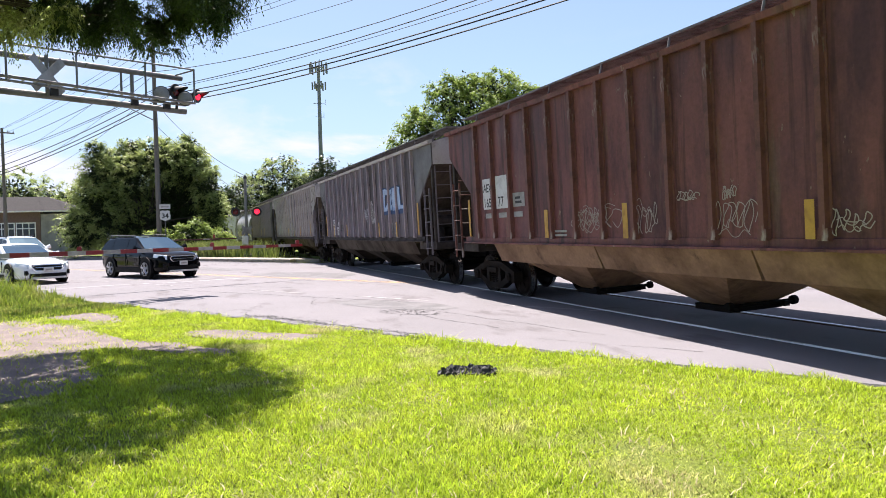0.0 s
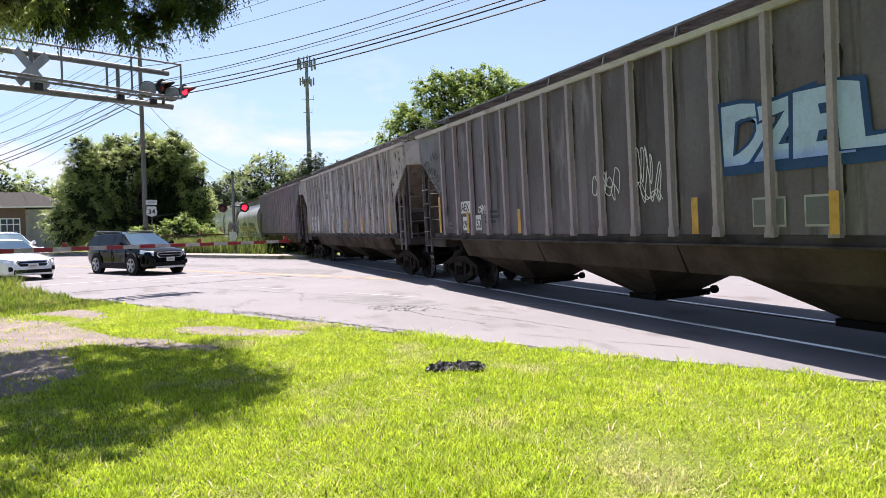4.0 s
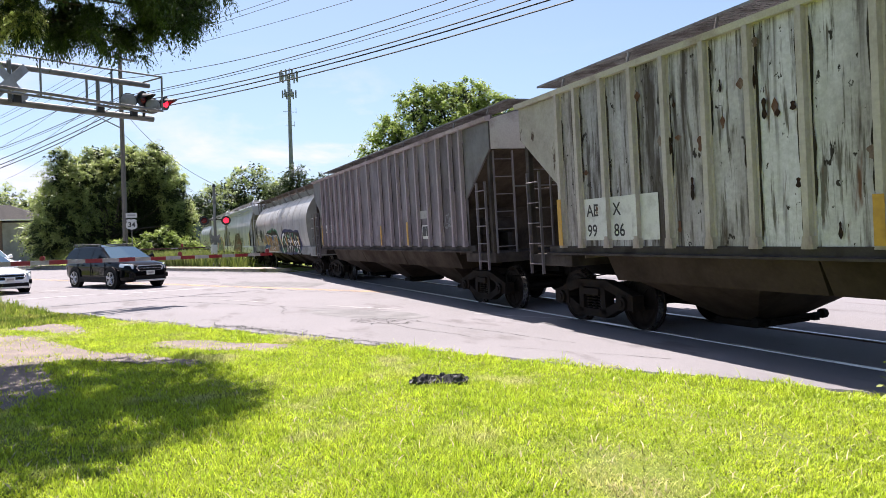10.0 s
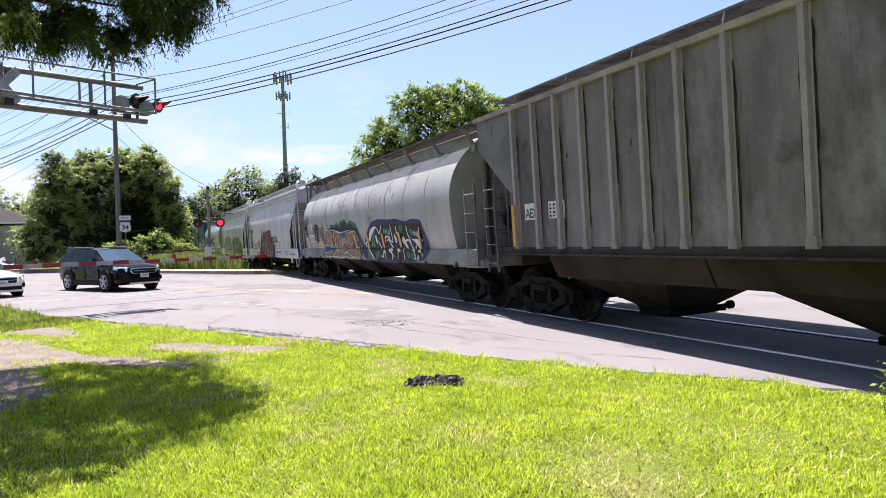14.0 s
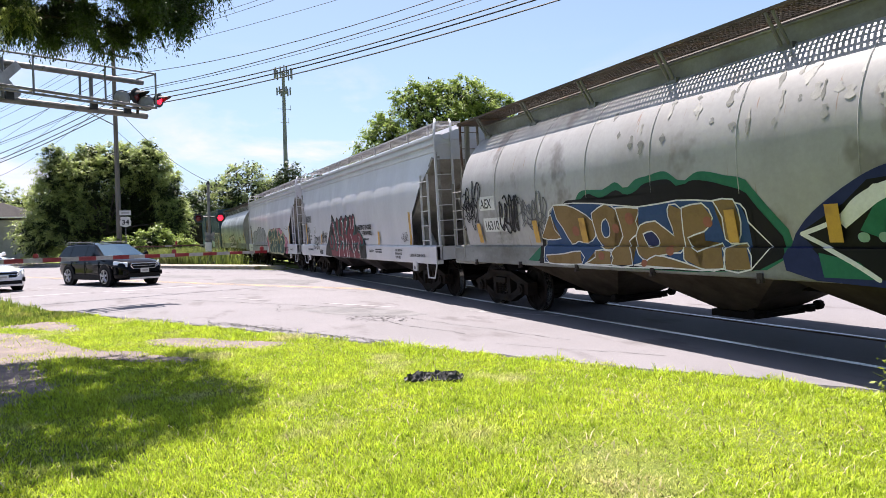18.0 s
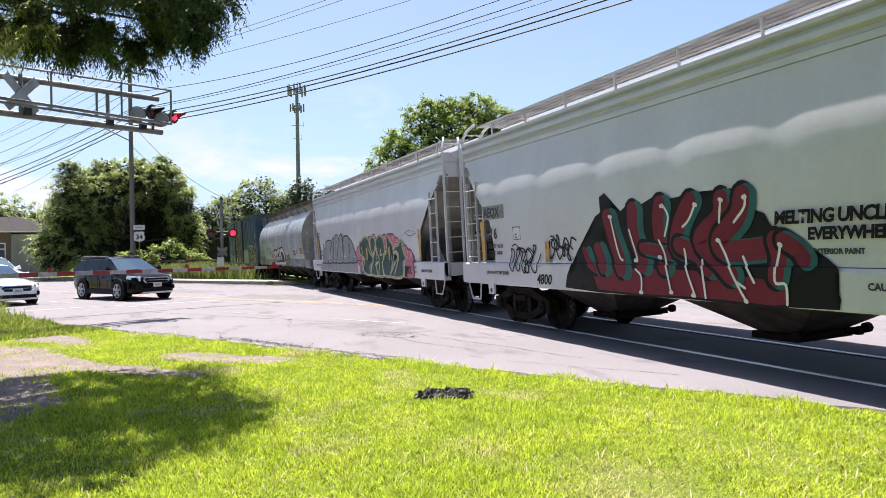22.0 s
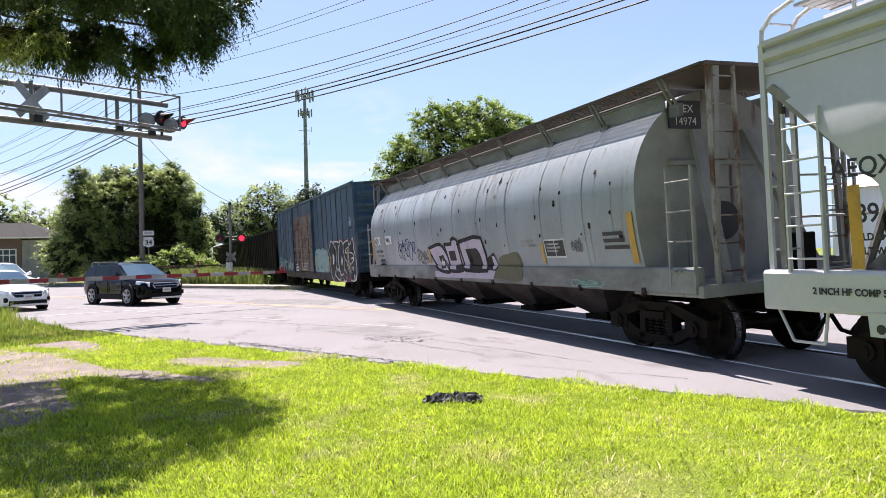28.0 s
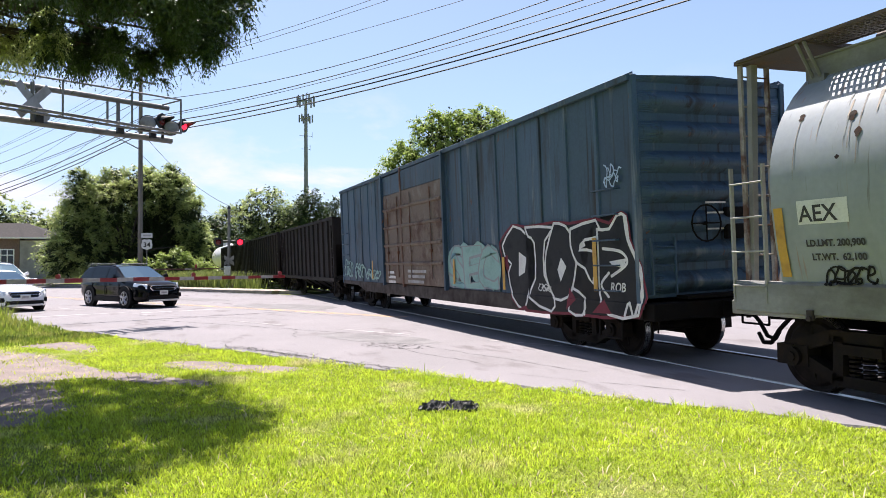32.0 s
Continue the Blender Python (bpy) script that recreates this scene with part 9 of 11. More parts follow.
def signal_head(parent, p, face, lit, name="signal_lamp", size=0.25, hood=0.2):
    """A round flashing-light unit: black target disc, hood and red lens. face: unit vector out of the lens."""
    f = Vector(face).normalized()
    side = f.cross(Vector((0, 0, 1))).normalized()
    bm = B()
    tube(bm, p, p + f * 0.03, size, 22)
    tube(bm, p - f * 0.22, p, size * 0.42, 16, size * 0.62)
    head = part(name, fix(bm), M["black"], parent)
    bm = B()
    n = 14
    r = size * 0.64
    prev = None
    for i in range(n + 1):
        a = math.pi * (i / n) * 1.1 - 0.05 * math.pi
        d = side * math.cos(a) + Vector((0, 0, 1)) * math.sin(a)
        row = [bm.verts.new(p + f * 0.03 + d * r), bm.verts.new(p + f * (0.10 + hood * max(0, math.sin(a))) + d * r), bm.verts.new(p + f * (0.10 + hood * max(0, math.sin(a))) + d * (r + 0.008)), bm.verts.new(p + f * 0.03 + d * (r + 0.008))]
        if prev:
            for k in range(4):
                j = (k + 1) % 4
                bm.faces.new((prev[k], prev[j], row[j], row[k]))
        prev = row
    part("hood", fix(bm), M["black"], head)
    bm = B()
    rings = []
    for k in range(4):
        rr = size * 0.58 * math.cos(k * math.pi / 8)
        rings.append([bm.verts.new(p + f * (0.034 + 0.05 * math.sin(k * math.pi / 8)) + (side * math.cos(2 * math.pi * i / 18) + Vector((0, 0, 1)) * math.sin(2 * math.pi * i / 18)) * rr) for i in range(18)])
    for a, b in zip(rings, rings[1:]):
        for i in range(18):
            bm.faces.new((a[i], a[(i + 1) % 18], b[(i + 1) % 18], b[i]))
    bm.faces.new(rings[-1])
    part("lens", fix(bm), M["red_lit"] if lit else M["red_dark"], head, "lit red lens" if lit else "dark red lens", smooth=True)
    return head


def disc_back(parent, p, face, size=0.25):
    """The pale domed back of a lamp that faces the other way, in its black rim."""
    f = Vector(face).normalized()
    bm = B()
    tube(bm, p - f * 0.05, p + f * 0.02, size, 24)
    tube(bm, p - f * 0.24, p - f * 0.05, size * 0.8, 18, size * 0.95)
    rim = part("lamp_housing", fix(bm), M["black"], parent)
    bm = B()
    tube(bm, p + f * 0.02, p + f * 0.045, size * 0.93, 24, size * 0.8)
    tube(bm, p + f * 0.045, p + f * 0.07, size * 0.8, 24, size * 0.35)
    part("lamp_face", fix(bm), M["lamp_pale"], rim, "pale domed face of a signal lamp")


def crossbuck(parent, p, face, size=1.2, mat=None):
    f = Vector(face).normalized()
    side = Vector((0, 0, 1)).cross(f).normalized()
    up = Vector((0, 0, 1))
    for s in (-1, 1):
        d = (side * s + up).normalized()
        e = d.cross(f).normalized()
        bm = B()
        a, b = p - d * size / 2 + f * 0.02 * s, p + d * size / 2 + f * 0.02 * s
        w = e * 0.11
        t = f * 0.006
        hull8(bm, [a - w - t, a + w - t, a + w + t, a - w + t], [b - w - t, b + w - t, b + w + t, b - w + t])
        part("crossbuck_blade", fix(bm), mat or M["alu"], parent)


def build_cantilever():
    E0 = Vector((-22.3, 0.26, 5.23))
    d = Vector((0.5, -0.866, -0.007))
    back = Vector((-0.866, -0.5, 0))  # away from the waiting cars' side
    th = empty("cantilever_signal", Matrix.Translation((-22.3 + 0.5 * 7.4, 0.26 - 0.866 * 7.4, 0)), label="galvanized steel cantilever over the road with crossing lights and crossbuck", category="crossing signal")
    org = th.matrix_basis.translation

    def P(k, dz=0.0, db=0.0):
        return E0 + d * k + Vector((0, 0, dz)) + back * db - org

    def rod(name, a, b, r, mat=M["galv"], n=8):
        bm = B()
        tube(bm, a, b, r, n)
        return part(name, fix(bm), mat, th)
    rod("bottom_chord", P(-0.05), P(7.4), 0.085, n=12)
    rod("top_chord", P(0.05, 0.95), P(7.4, 0.86), 0.075, n=12)
    for k in (1.55, 3.65, 6.2):
        rod("strut", P(k), P(k, 0.95), 0.05)
    for k in (1.85,):
        rod("strut", P(k, 0.2), P(k, 0.85), 0.03)
    # walkway in front, with its railing
    bm = B()
    for db in (-0.25, -0.75):
        tube(bm, P(0.1, 0.13, db), P(7.4, 0.26, db), 0.035, 6)
    hull8(bm, [P(0.1, 0.112, -0.62), P(0.1, 0.112, -0.75), P(0.1, 0.128, -0.75), P(0.1, 0.128, -0.62)], [P(7.4, 0.242, -0.62), P(7.4, 0.242, -0.75), P(7.4, 0.258, -0.75), P(7.4, 0.258, -0.62)])
    part("walkway", fix(bm), M["galv_dark"], th)
    for k in (0.6, 1.55, 3.65, 6.2):
        bm = B()
        box(bm, -0.09, 0.09, -0.05, 0.05, -0.06, 0.12)
        for v in bm.verts:
            v.co = Matrix.Rotation(math.atan2(d.y, d.x), 3, "Z") @ v.co + P(k, 0.05, -0.12)
        part("clamp", fix(bm), M["black"], th)
    rod("handrail", P(0.1, 1.08, -0.75), P(7.4, 0.94, -0.75), 0.024, M["galv_dark"])
    for k in (0.1, 1.55, 3.35, 4.95, 5.1, 6.6):
        rod("rail_post", P(k, 0.1, -0.75), P(k, 1.10 - 0.02 * k if k != 5.1 else 0.9, -0.75), 0.026, M["galv_dark"])
    rod("rail_post", P(0.1, 1.07, -0.75), P(0.35, 0.97, -0.2), 0.022, M["galv_dark"])
    bm = B()
    for q in range(24):
        k = 0.3 + 0.3 * q
        tube(bm, P(k, 0.13 + 0.017 * k, -0.26), P(k, 0.13 + 0.017 * k, -0.74), 0.016, 5)
    part("walkway_tread", fix(bm), M["galv_dark"], th)
    # the crossbuck and its bracket
    rod("bracket", P(3.8, 0.0, -0.1), P(3.8, 1.0, -0.1), 0.05, M["galv"])
    crossbuck(th, P(3.8, 0.5, -0.16), (0.72, 0.69, 0), 1.15, M["galv_pale"])
    # lamps: two towards the waiting cars, two towards the camera's side
    toward = Vector((0.98, 0.12, -0.05))
    away = Vector((-0.7, -0.7, 0))
    rod("lamp_arm", P(-0.2, 0.40, -0.3), P(1.0, 0.36, -0.3), 0.03, M["black"])
    rod("lamp_stem", P(0.35, 0.0, -0.2), P(0.35, 0.62, -0.3), 0.04, M["black"])
    side_on = (0.62, 0.78, -0.10)
    signal_head(th, P(0.50, 0.46, -0.4), side_on, False, size=0.22, hood=0.34)
    signal_head(th, P(-0.18, 0.42, -0.4), side_on, True, size=0.20, hood=0.34)
    disc_back(th, P(0.92, 0.34, -0.42), toward, 0.22)
    disc_back(th, P(0.24, 0.28, -0.5), toward, 0.21)
    # mast and base, beside the road
    rod("mast", Vector((0, 0, 0)), Vector((0, 0, 6.6)), 0.16, n=16)
    bm = B()
    box(bm, -0.45, 0.45, -0.45, 0.45, -0.05, 0.25)
    part("base", fix(bm, 0.02), M["concrete"], th)


def build_gate():
    a, b = Vector((-19.95, -7.6, 1.17)), Vector((-24.75, 3.98, 1.17))
    d = (b - a).normalized()
    s = Vector((-d.y, d.x, 0))
    th = empty("crossing_gate", Matrix.Translation((a.x, a.y, 0)), label="lowered crossing gate with red and white striped arm", category="crossing gate")
    org = Vector((a.x, a.y, 0))
    L = (b - a).length
    n = int(L / 0.46)
    for i in range(n):
        p, q = a + d * (L * i / n) - org, a + d * (L * (i + 1) / n) - org
        h0, h1 = 0.072 - 0.027 * i / n, 0.072 - 0.027 * (i + 1) / n
        bm = B()
        hull8(bm, [p - s * 0.03 - Vector((0, 0, h0)), p + s * 0.03 - Vector((0, 0, h0)), p + s * 0.03 + Vector((0, 0, h0)), p - s * 0.03 + Vector((0, 0, h0))],
              [q - s * 0.03 - Vector((0, 0, h1)), q + s * 0.03 - Vector((0, 0, h1)), q + s * 0.03 + Vector((0, 0, h1)), q - s * 0.03 + Vector((0, 0, h1))])
        part("arm_stripe", fix(bm), M["red_paint"] if i % 2 == (n - 1) % 2 else M["white_tape"], th)
    for k in (0.432, 0.74, 0.985):
        p = a + d * (L * k) - org + Vector((0, 0, 0.12))
        bm = B()
        tube(bm, p - d * 0.06 - Vector((0, 0, 0.05)), p + d * 0.06 - Vector((0, 0, 0.05)), 0.03, 8)
        tube(bm, p - Vector((0.07, 0, 0)), p + Vector((0.07, 0, 0)), 0.065, 12)
        part("arm_lamp", fix(bm), M["red_paint"], th, "small red lamp on the gate arm")
    bm = B()
    box(bm, -0.3, 0.3, -0.3, 0.3, 0.0, 1.35)
    part("gate_housing", fix(bm, 0.04), M["alu"], th)


def build_far_signal():
    base = Vector((-47.95, 4.15, 0))
    th = empty("crossing_signal", Matrix.Translation(base), label="grey steel crossing signal post with two round red lights", category="crossing signal")
    bm = B()
    tube(bm, (0, 0, 0.1), (0, 0, 5.25), 0.095, 14)
    part("post", fix(bm), M["galv_dark"], th)
    bm = B()
    tube(bm, (0, 0, 5.2), (0, 0, 5.42), 0.14, 12, 0.06)
    part("bell", fix(bm), M["black"], th)
    bm = B()
    box(bm, -0.35, 0.35, -0.35, 0.35, 0.0, 0.3)
    part("base", fix(bm, 0.02), M["concrete"], th)
    bm = B()
    tube(bm, (0.05, -0.72, 3.12), (0.05, 0.72, 3.12), 0.04, 8)
    part("crossarm", fix(bm), M["black"], th)
    f = Vector((0.99, -0.05, 0))
    signal_head(th, Vector((0.12, 0.68, 3.05)), f, True, size=0.30)
    signal_head(th, Vector((0.12, -0.66, 3.05)), f, False, size=0.30)
    # crossbuck turned half away, and the gate's housing with its arm over the far lanes
    for s, z in ((-1, 1.86), (1, 1.86)):
        bm = B()
        c = Vector((0.12, 0.0, z))
        e = Vector((0.35, 0.55 , 0.42 * s)).normalized()
        w = Vector((0, 0, 0.13))
        t = Vector((0.01, 0, 0))
        hull8(bm, [c - e * 0.4 - w - t, c - e * 0.4 + w - t, c - e * 0.4 + w + t, c - e * 0.4 - w + t], [c + e * 0.4 - w - t, c + e * 0.4 + w - t, c + e * 0.4 + w + t, c + e * 0.4 - w + t])
        part("crossbuck_blade", fix(bm), M["galv_dark"], th)
    bm = B()
    box(bm, -0.25, 0.25, -0.3, 0.1, 0.9, 1.5)
    part("gate_housing", fix(bm, 0.04), M["alu"], th)
    d = Vector((0.5, -0.866, 0))
    for i in range(16):
        p, q = d * (0.3 + 0.48 * i) + Vector((0, 0, 1.34)), d * (0.3 + 0.48 * (i + 1)) + Vector((0, 0, 1.34))
        bm = B()
        w = Vector((0.02, 0.012, 0))
        u = Vector((0, 0, 0.038))
        hull8(bm, [p - w - u, p + w - u, p + w + u, p - w + u], [q - w - u, q + w - u, q + w + u, q - w + u])
        part("arm_stripe", fix(bm), M["arm_dull"] if i % 5 else M["label_grey"], th)
    bm = B()
    tube(bm, d * 2.4 + Vector((0, 0, 1.4)), d * 2.4 + Vector((0, 0, 1.62)), 0.06, 10)
    part("arm_lamp", fix(bm), M["red_paint"], th)


POLE_N = 26.6
POLES = [(-48.7, 16.4), (-78.0, 12.6), (-107.0, 12.6), (3.0, 18.0)]
# height at the main pole, at the near pole and at the far poles, sag, thickness
WIRES = [(10.95, 12.45, 8.1, 1.0, 0.036), (11.25, 12.75, 8.4, 1.0, 0.036), (11.65, 13.2, 8.9, 1.2, 0.034), (12.0, 13.45, 9.9, 1.0, 0.016), (12.13, 13.95, 10.1, 1.1, 0.026),
         (13.4, 15.0, 11.0, 1.8, 0.022), (14.65, 14.65, 11.9, 0.8, 0.014), (15.25, 16.3, 12.4, 0.76, 0.014), (15.7, 17.2, 12.5, 1.1, 0.014)]


def build_poles():
    for u, top in POLES:
        p = road_xy(u, POLE_N)
        th = empty("utility_pole", Matrix.Translation(p), label="tall grey wooden utility pole beside the road", category="utility pole", group="poles along the road")
        bm = B()
        tube(bm, (0, 0, -0.2), (0, 0, top), 0.19, 14, 0.12)
        part("shaft", fix(bm), M["pole_wood"], th)
        for z in (top - 0.5, top - 1.6) if top > 13 else (top - 0.5,):
            bm = B()
            a, b = RN * -1.1, RN * 1.1
            hull8(bm, [a + Vector((-0.05, 0, z)), a + Vector((0.05, 0, z)), a + Vector((0.05, 0, z + 0.12)), a + Vector((-0.05, 0, z + 0.12))],
                  [b + Vector((-0.05, 0, z)), b + Vector((0.05, 0, z)), b + Vector((0.05, 0, z + 0.12)), b + Vector((-0.05, 0, z + 0.12))])
            part("crossarm", fix(bm), M["pole_wood"], th)
            for k in (-1.0, -0.5, 0.5, 1.0):
                bm = B()
                tube(bm, RN * k + Vector((0, 0, z + 0.12)), RN * k + Vector((0, 0, z + 0.3)), 0.05, 8, 0.03)
                part("insulator", fix(bm), M["galv_dark"], th)
    # street-lamp arm on the main pole
    p = road_xy(POLES[0][0], POLE_N)
    th = bpy.data.objects["utility_pole"]
    bm = B()
    tube(bm, (0, 0, 9.9), (1.3, -2.3, 10.9), 0.04, 8)
    tube(bm, (1.3, -2.3, 10.9), (1.7, -3.0, 10.97), 0.09, 8, 0.13)
    part("lamp_arm", fix(bm), M["galv_dark"], th)
    # wires, with a little sag, a thing each
    order = sorted(POLES)
    for k, (h0, hn, h1, sg, r) in enumerate(WIRES):
        bm = B()
        line = []
        for (ua, ta), (ub, tb) in zip(order, order[1:]):
            za, zb = [hn if u > 0 else h0 if u > -60 else h1 for u in (ua, ub)]
            n = 18
            pts = []
            for i in range(n + 1):
                t = i / n
                sag = 4 * t * (1 - t) * (sg if ub > 0 else 0.3)
                pts.append(road_xy(ua + (ub - ua) * t, POLE_N - 0.1, za + (zb - za) * t - sag))
            line += pts[(1 if line else 0):]
        polytube(bm, line, r)
        tagged(part("power_line" if k > 2 else "cable", fix(bm), M["wire"]), "thin black overhead wire strung between the poles" if k > 2 else "thick black overhead cable strung between the poles", "wire", "overhead wires")
    # a guy wire and side wires that leave the main pole
    for k, (q, z0, z1) in enumerate((((-95, -3.0), 10.4, 9.0), ((-92, 9.0), 9.6, 6.0), ((-120, -24), 14.4, 13.2), ((-120, -21), 13.2, 12.2), ((-110, -17), 12.0, 10.8), ((-47.95, 4.15), 11.3, 5.4))):
        a, b = Vector((p.x, p.y, z0)), Vector((q[0], q[1], z1))
        bm = B()
        polytube(bm, [a.lerp(b, i / 14) - Vector((0, 0, 4 * (i / 14) * (1 - i / 14) * 0.6)) for i in range(15)], 0.016)
        tagged(part("power_line", fix(bm), M["wire"]), "thin black overhead wire strung between the poles", "wire", "overhead wires")


def build_route_sign():
    p = road_xy(-48.35, POLE_N - 0.55)
    p = polar(-0.91, 53.6)
    th = empty("route_sign", Matrix.Translation((p.x, p.y, 0)), label="white route shield 34 with a small plate above on a post", category="road sign")
    bm = B()
    box(bm, -0.03, 0.03, -0.03, 0.03, 0, 3.9)
    part("post", fix(bm), M["galv"], th)
    bm = B()
    out = [(-0.33, 2.78), (-0.36, 3.05), (-0.30, 3.2), (-0.33, 3.33), (-0.16, 3.40), (0, 3.36), (0.16, 3.40), (0.33, 3.33), (0.30, 3.2), (0.36, 3.05), (0.33, 2.78), (0, 2.66)]
    extrude(bm, out, "x", 0.05, 0.07)
    shield = part("shield", fix(bm), M["sign_white"], th)
    bm = text_mesh("34", 0.46, 0.012, "CENTER")
    for v in bm.verts:
        v.co = (0.075, v.co.x, v.co.z + 2.86)
    part("number", bm, M["black"], shield)
    bm = B()
    box(bm, 0.05, 0.07, -0.36, 0.36, 3.5, 3.82)
    plate_ob = part("plate", fix(bm), M["sign_white"], th)
    bm = B()
    box(bm, 0.071, 0.074, -0.25, 0.25, 3.6, 3.72)
    part("lettering_bar", fix(bm), M["label_grey"], plate_ob)


def build_tower():
    p = polar(10.8, 170)
    th = empty("cell_tower", Matrix.Translation((p.x, p.y, 0)), label="tall grey monopole cell tower with panel antennas", category="cell tower")
    bm = B()
    tube(bm, (0, 0, 0), (0, 0, 40.5), 0.62, 16, 0.36)
    part("mast", fix(bm), M["tower_steel"], th)
    for z, r, n, hh in ((40.0, 2.1, 9, 2.4), (35.9, 1.6, 6, 1.8)):
        bm = B()
        for k in range(3):
            a, b = 2 * math.pi * k / 3 + 0.3, 2 * math.pi * (k + 1) / 3 + 0.3
            tube(bm, (r * math.cos(a), r * math.sin(a), z), (r * math.cos(b), r * math.sin(b), z), 0.07, 6)
            tube(bm, (0, 0, z), (r * math.cos(a), r * math.sin(a), z), 0.06, 6)
        part("antenna_frame", fix(bm), M["tower_steel"], th)
        for k in range(n):
            t = 2 * math.pi * k / n + 0.2
            x, y = r * 0.95 * math.cos(t), r * 0.95 * math.sin(t)
            bm = B()
            box(bm, x - 0.16, x + 0.16, y - 0.16, y + 0.16, z - hh / 2, z + hh / 2)
            part("antenna", fix(bm, 0.03), M["tower_steel"], th)
    for z, w in ((31.8, 1.5), (28.7, 1.0)):
        bm = B()
        tube(bm, (0, -w, z), (0, w, z), 0.06, 6)
        tube(bm, (0, w, z - 0.3), (0, w, z + 1.0), 0.05, 6)
        part("side_arm", fix(bm), M["tower_steel"], th)
    for k in range(5):
        bm = B()
        tube(bm, (-0.8 + 0.4 * k, 0.2, 39), (-0.8 + 0.4 * k, 0.2, 42.0), 0.03, 5)
        part("whip_antenna", fix(bm), M["tower_steel"], th)


M["brick"] = material("brown_brick", (0.15, 0.095, 0.075), 0.85, other=(0.11, 0.07, 0.055), mix=(0.4, 0.6), scale=6, stretch=(1, 1, 3), grain=0.2, grain_scale=12)
M["shingle"] = material("grey_shingle", (0.04, 0.038, 0.038), 0.95, other=(0.06, 0.056, 0.055), scale=5, grain=0.25, grain_scale=15, spec=0.1)
# darker copy of the stucco; the wing wall's shade is in its colour
M["stucco_shade"] = material("shade_grey_stucco", (0.26, 0.25, 0.24), 0.85, other=(0.21, 0.20, 0.19), scale=1.5, grain=0.06)
M["stucco"] = material("pale_stucco", (0.40, 0.385, 0.365), 0.85, other=(0.34, 0.33, 0.31), scale=1.5, grain=0.06)
M["pale_wall"] = material("pale_metal_siding", (0.62, 0.64, 0.67), 0.6, other=(0.54, 0.56, 0.60), scale=0.8, stretch=(1, 1, 0.2), grain=0.04)
M["window_dark"] = glass("window_glass", (0.02, 0.025, 0.03), 0.04)
M["trim_white"] = material("white_trim", (0.7, 0.7, 0.68), 0.6, grain=0.05)


def build_building():
    c = polar(-10.6, 88)
    th = empty("low_building", Matrix.Translation(c) @ Matrix.Rotation(radians(-6), 4, "Z"), label="low brown brick building with grey hip roof and white-framed windows", category="building")
    bm = B()
    box(bm, -8, 0, -9, 2.4, 0, 4.6)
    part("wall", fix(bm), M["brick"], th)
    bm = B()
    box(bm, -7.5, -0.05, 2.42, 6.2, 0, 4.3)
    part("wing_wall", fix(bm), M["stucco_shade"], th, "stucco wing in shade-darkened grey")
    bm = B()
    va = [(-8.6, -9.6, 4.6), (0.7, -9.6, 4.6), (0.7, 6.7, 4.6), (-8.6, 6.7, 4.6)]
    vb = [(-4.5, -5.0, 6.3), (-3.4, -5.0, 6.3), (-3.4, 2.2, 6.3), (-4.5, 2.2, 6.3)]
    hull8(bm, va, vb)
    part("roof", fix(bm), M["shingle"], th)
    bm = B()
    box(bm, -8.6, 0.72, -9.62, 6.72, 4.48, 4.6)
    part("fascia", fix(bm), M["trim_white"], th)
    for y in (-7.6, -4.4, -1.0, 1.2 - 0.2):
        bm = B()
        box(bm, 0.0, 0.06, y - 0.95, y + 0.95, 1.1, 3.4)
        w = part("window", fix(bm), M["trim_white"], th)
        for k in (-0.6, 0.0, 0.6):
            bm = B()
            box(bm, 0.061, 0.07, y + k - 0.25, y + k + 0.25, 1.25, 2.7)
            part("pane", fix(bm), M["window_dark"], w)
            bm = B()
            box(bm, 0.061, 0.07, y + k - 0.25, y + k + 0.25, 2.8, 3.28)
            part("pane", fix(bm), M["window_dark"], w)
    # pale shed on the other side of the track
    th = empty("pale_shed", Matrix.Translation((-8, 44, 0)) @ Matrix.Rotation(radians(16), 4, "Z"), label="long pale blue-white metal building behind the track", category="building")
    bm = B()
    box(bm, -24, 26, 0, 12, 0, 5.0)
    part("wall", fix(bm), M["pale_wall"], th)
    bm = B()
    hull8(bm, [(-24.4, -0.4, 5.0), (26.4, -0.4, 5.0), (26.4, 12.4, 5.0), (-24.4, 12.4, 5.0)], [(-24.4, 5.9, 6.4), (26.4, 5.9, 6.4), (26.4, 6.1, 6.4), (-24.4, 6.1, 6.4)])
    part("roof", fix(bm), M["stucco"], th)
    for x in (-14, -2, 9, 17):
        bm = B()
        box(bm, x - 0.9, x + 0.9, -0.05, 0.0, 0.0, 2.3)
        part("door", fix(bm), M["trim_white"], th)
        bm = B()
        box(bm, x + 3.4, x + 5.4, -0.06, 0.0, 2.3, 3.2)
        sg = part("sign_board", fix(bm), M["label_white"], th)
        bm = B()
        box(bm, x + 3.6, x + 5.2, -0.07, -0.061, 2.6, 2.9)
        part("lettering_bar", fix(bm), M["red_paint"], sg)


build_cantilever()
build_gate()
build_far_signal()
build_poles()
build_route_sign()
build_tower()
build_building()


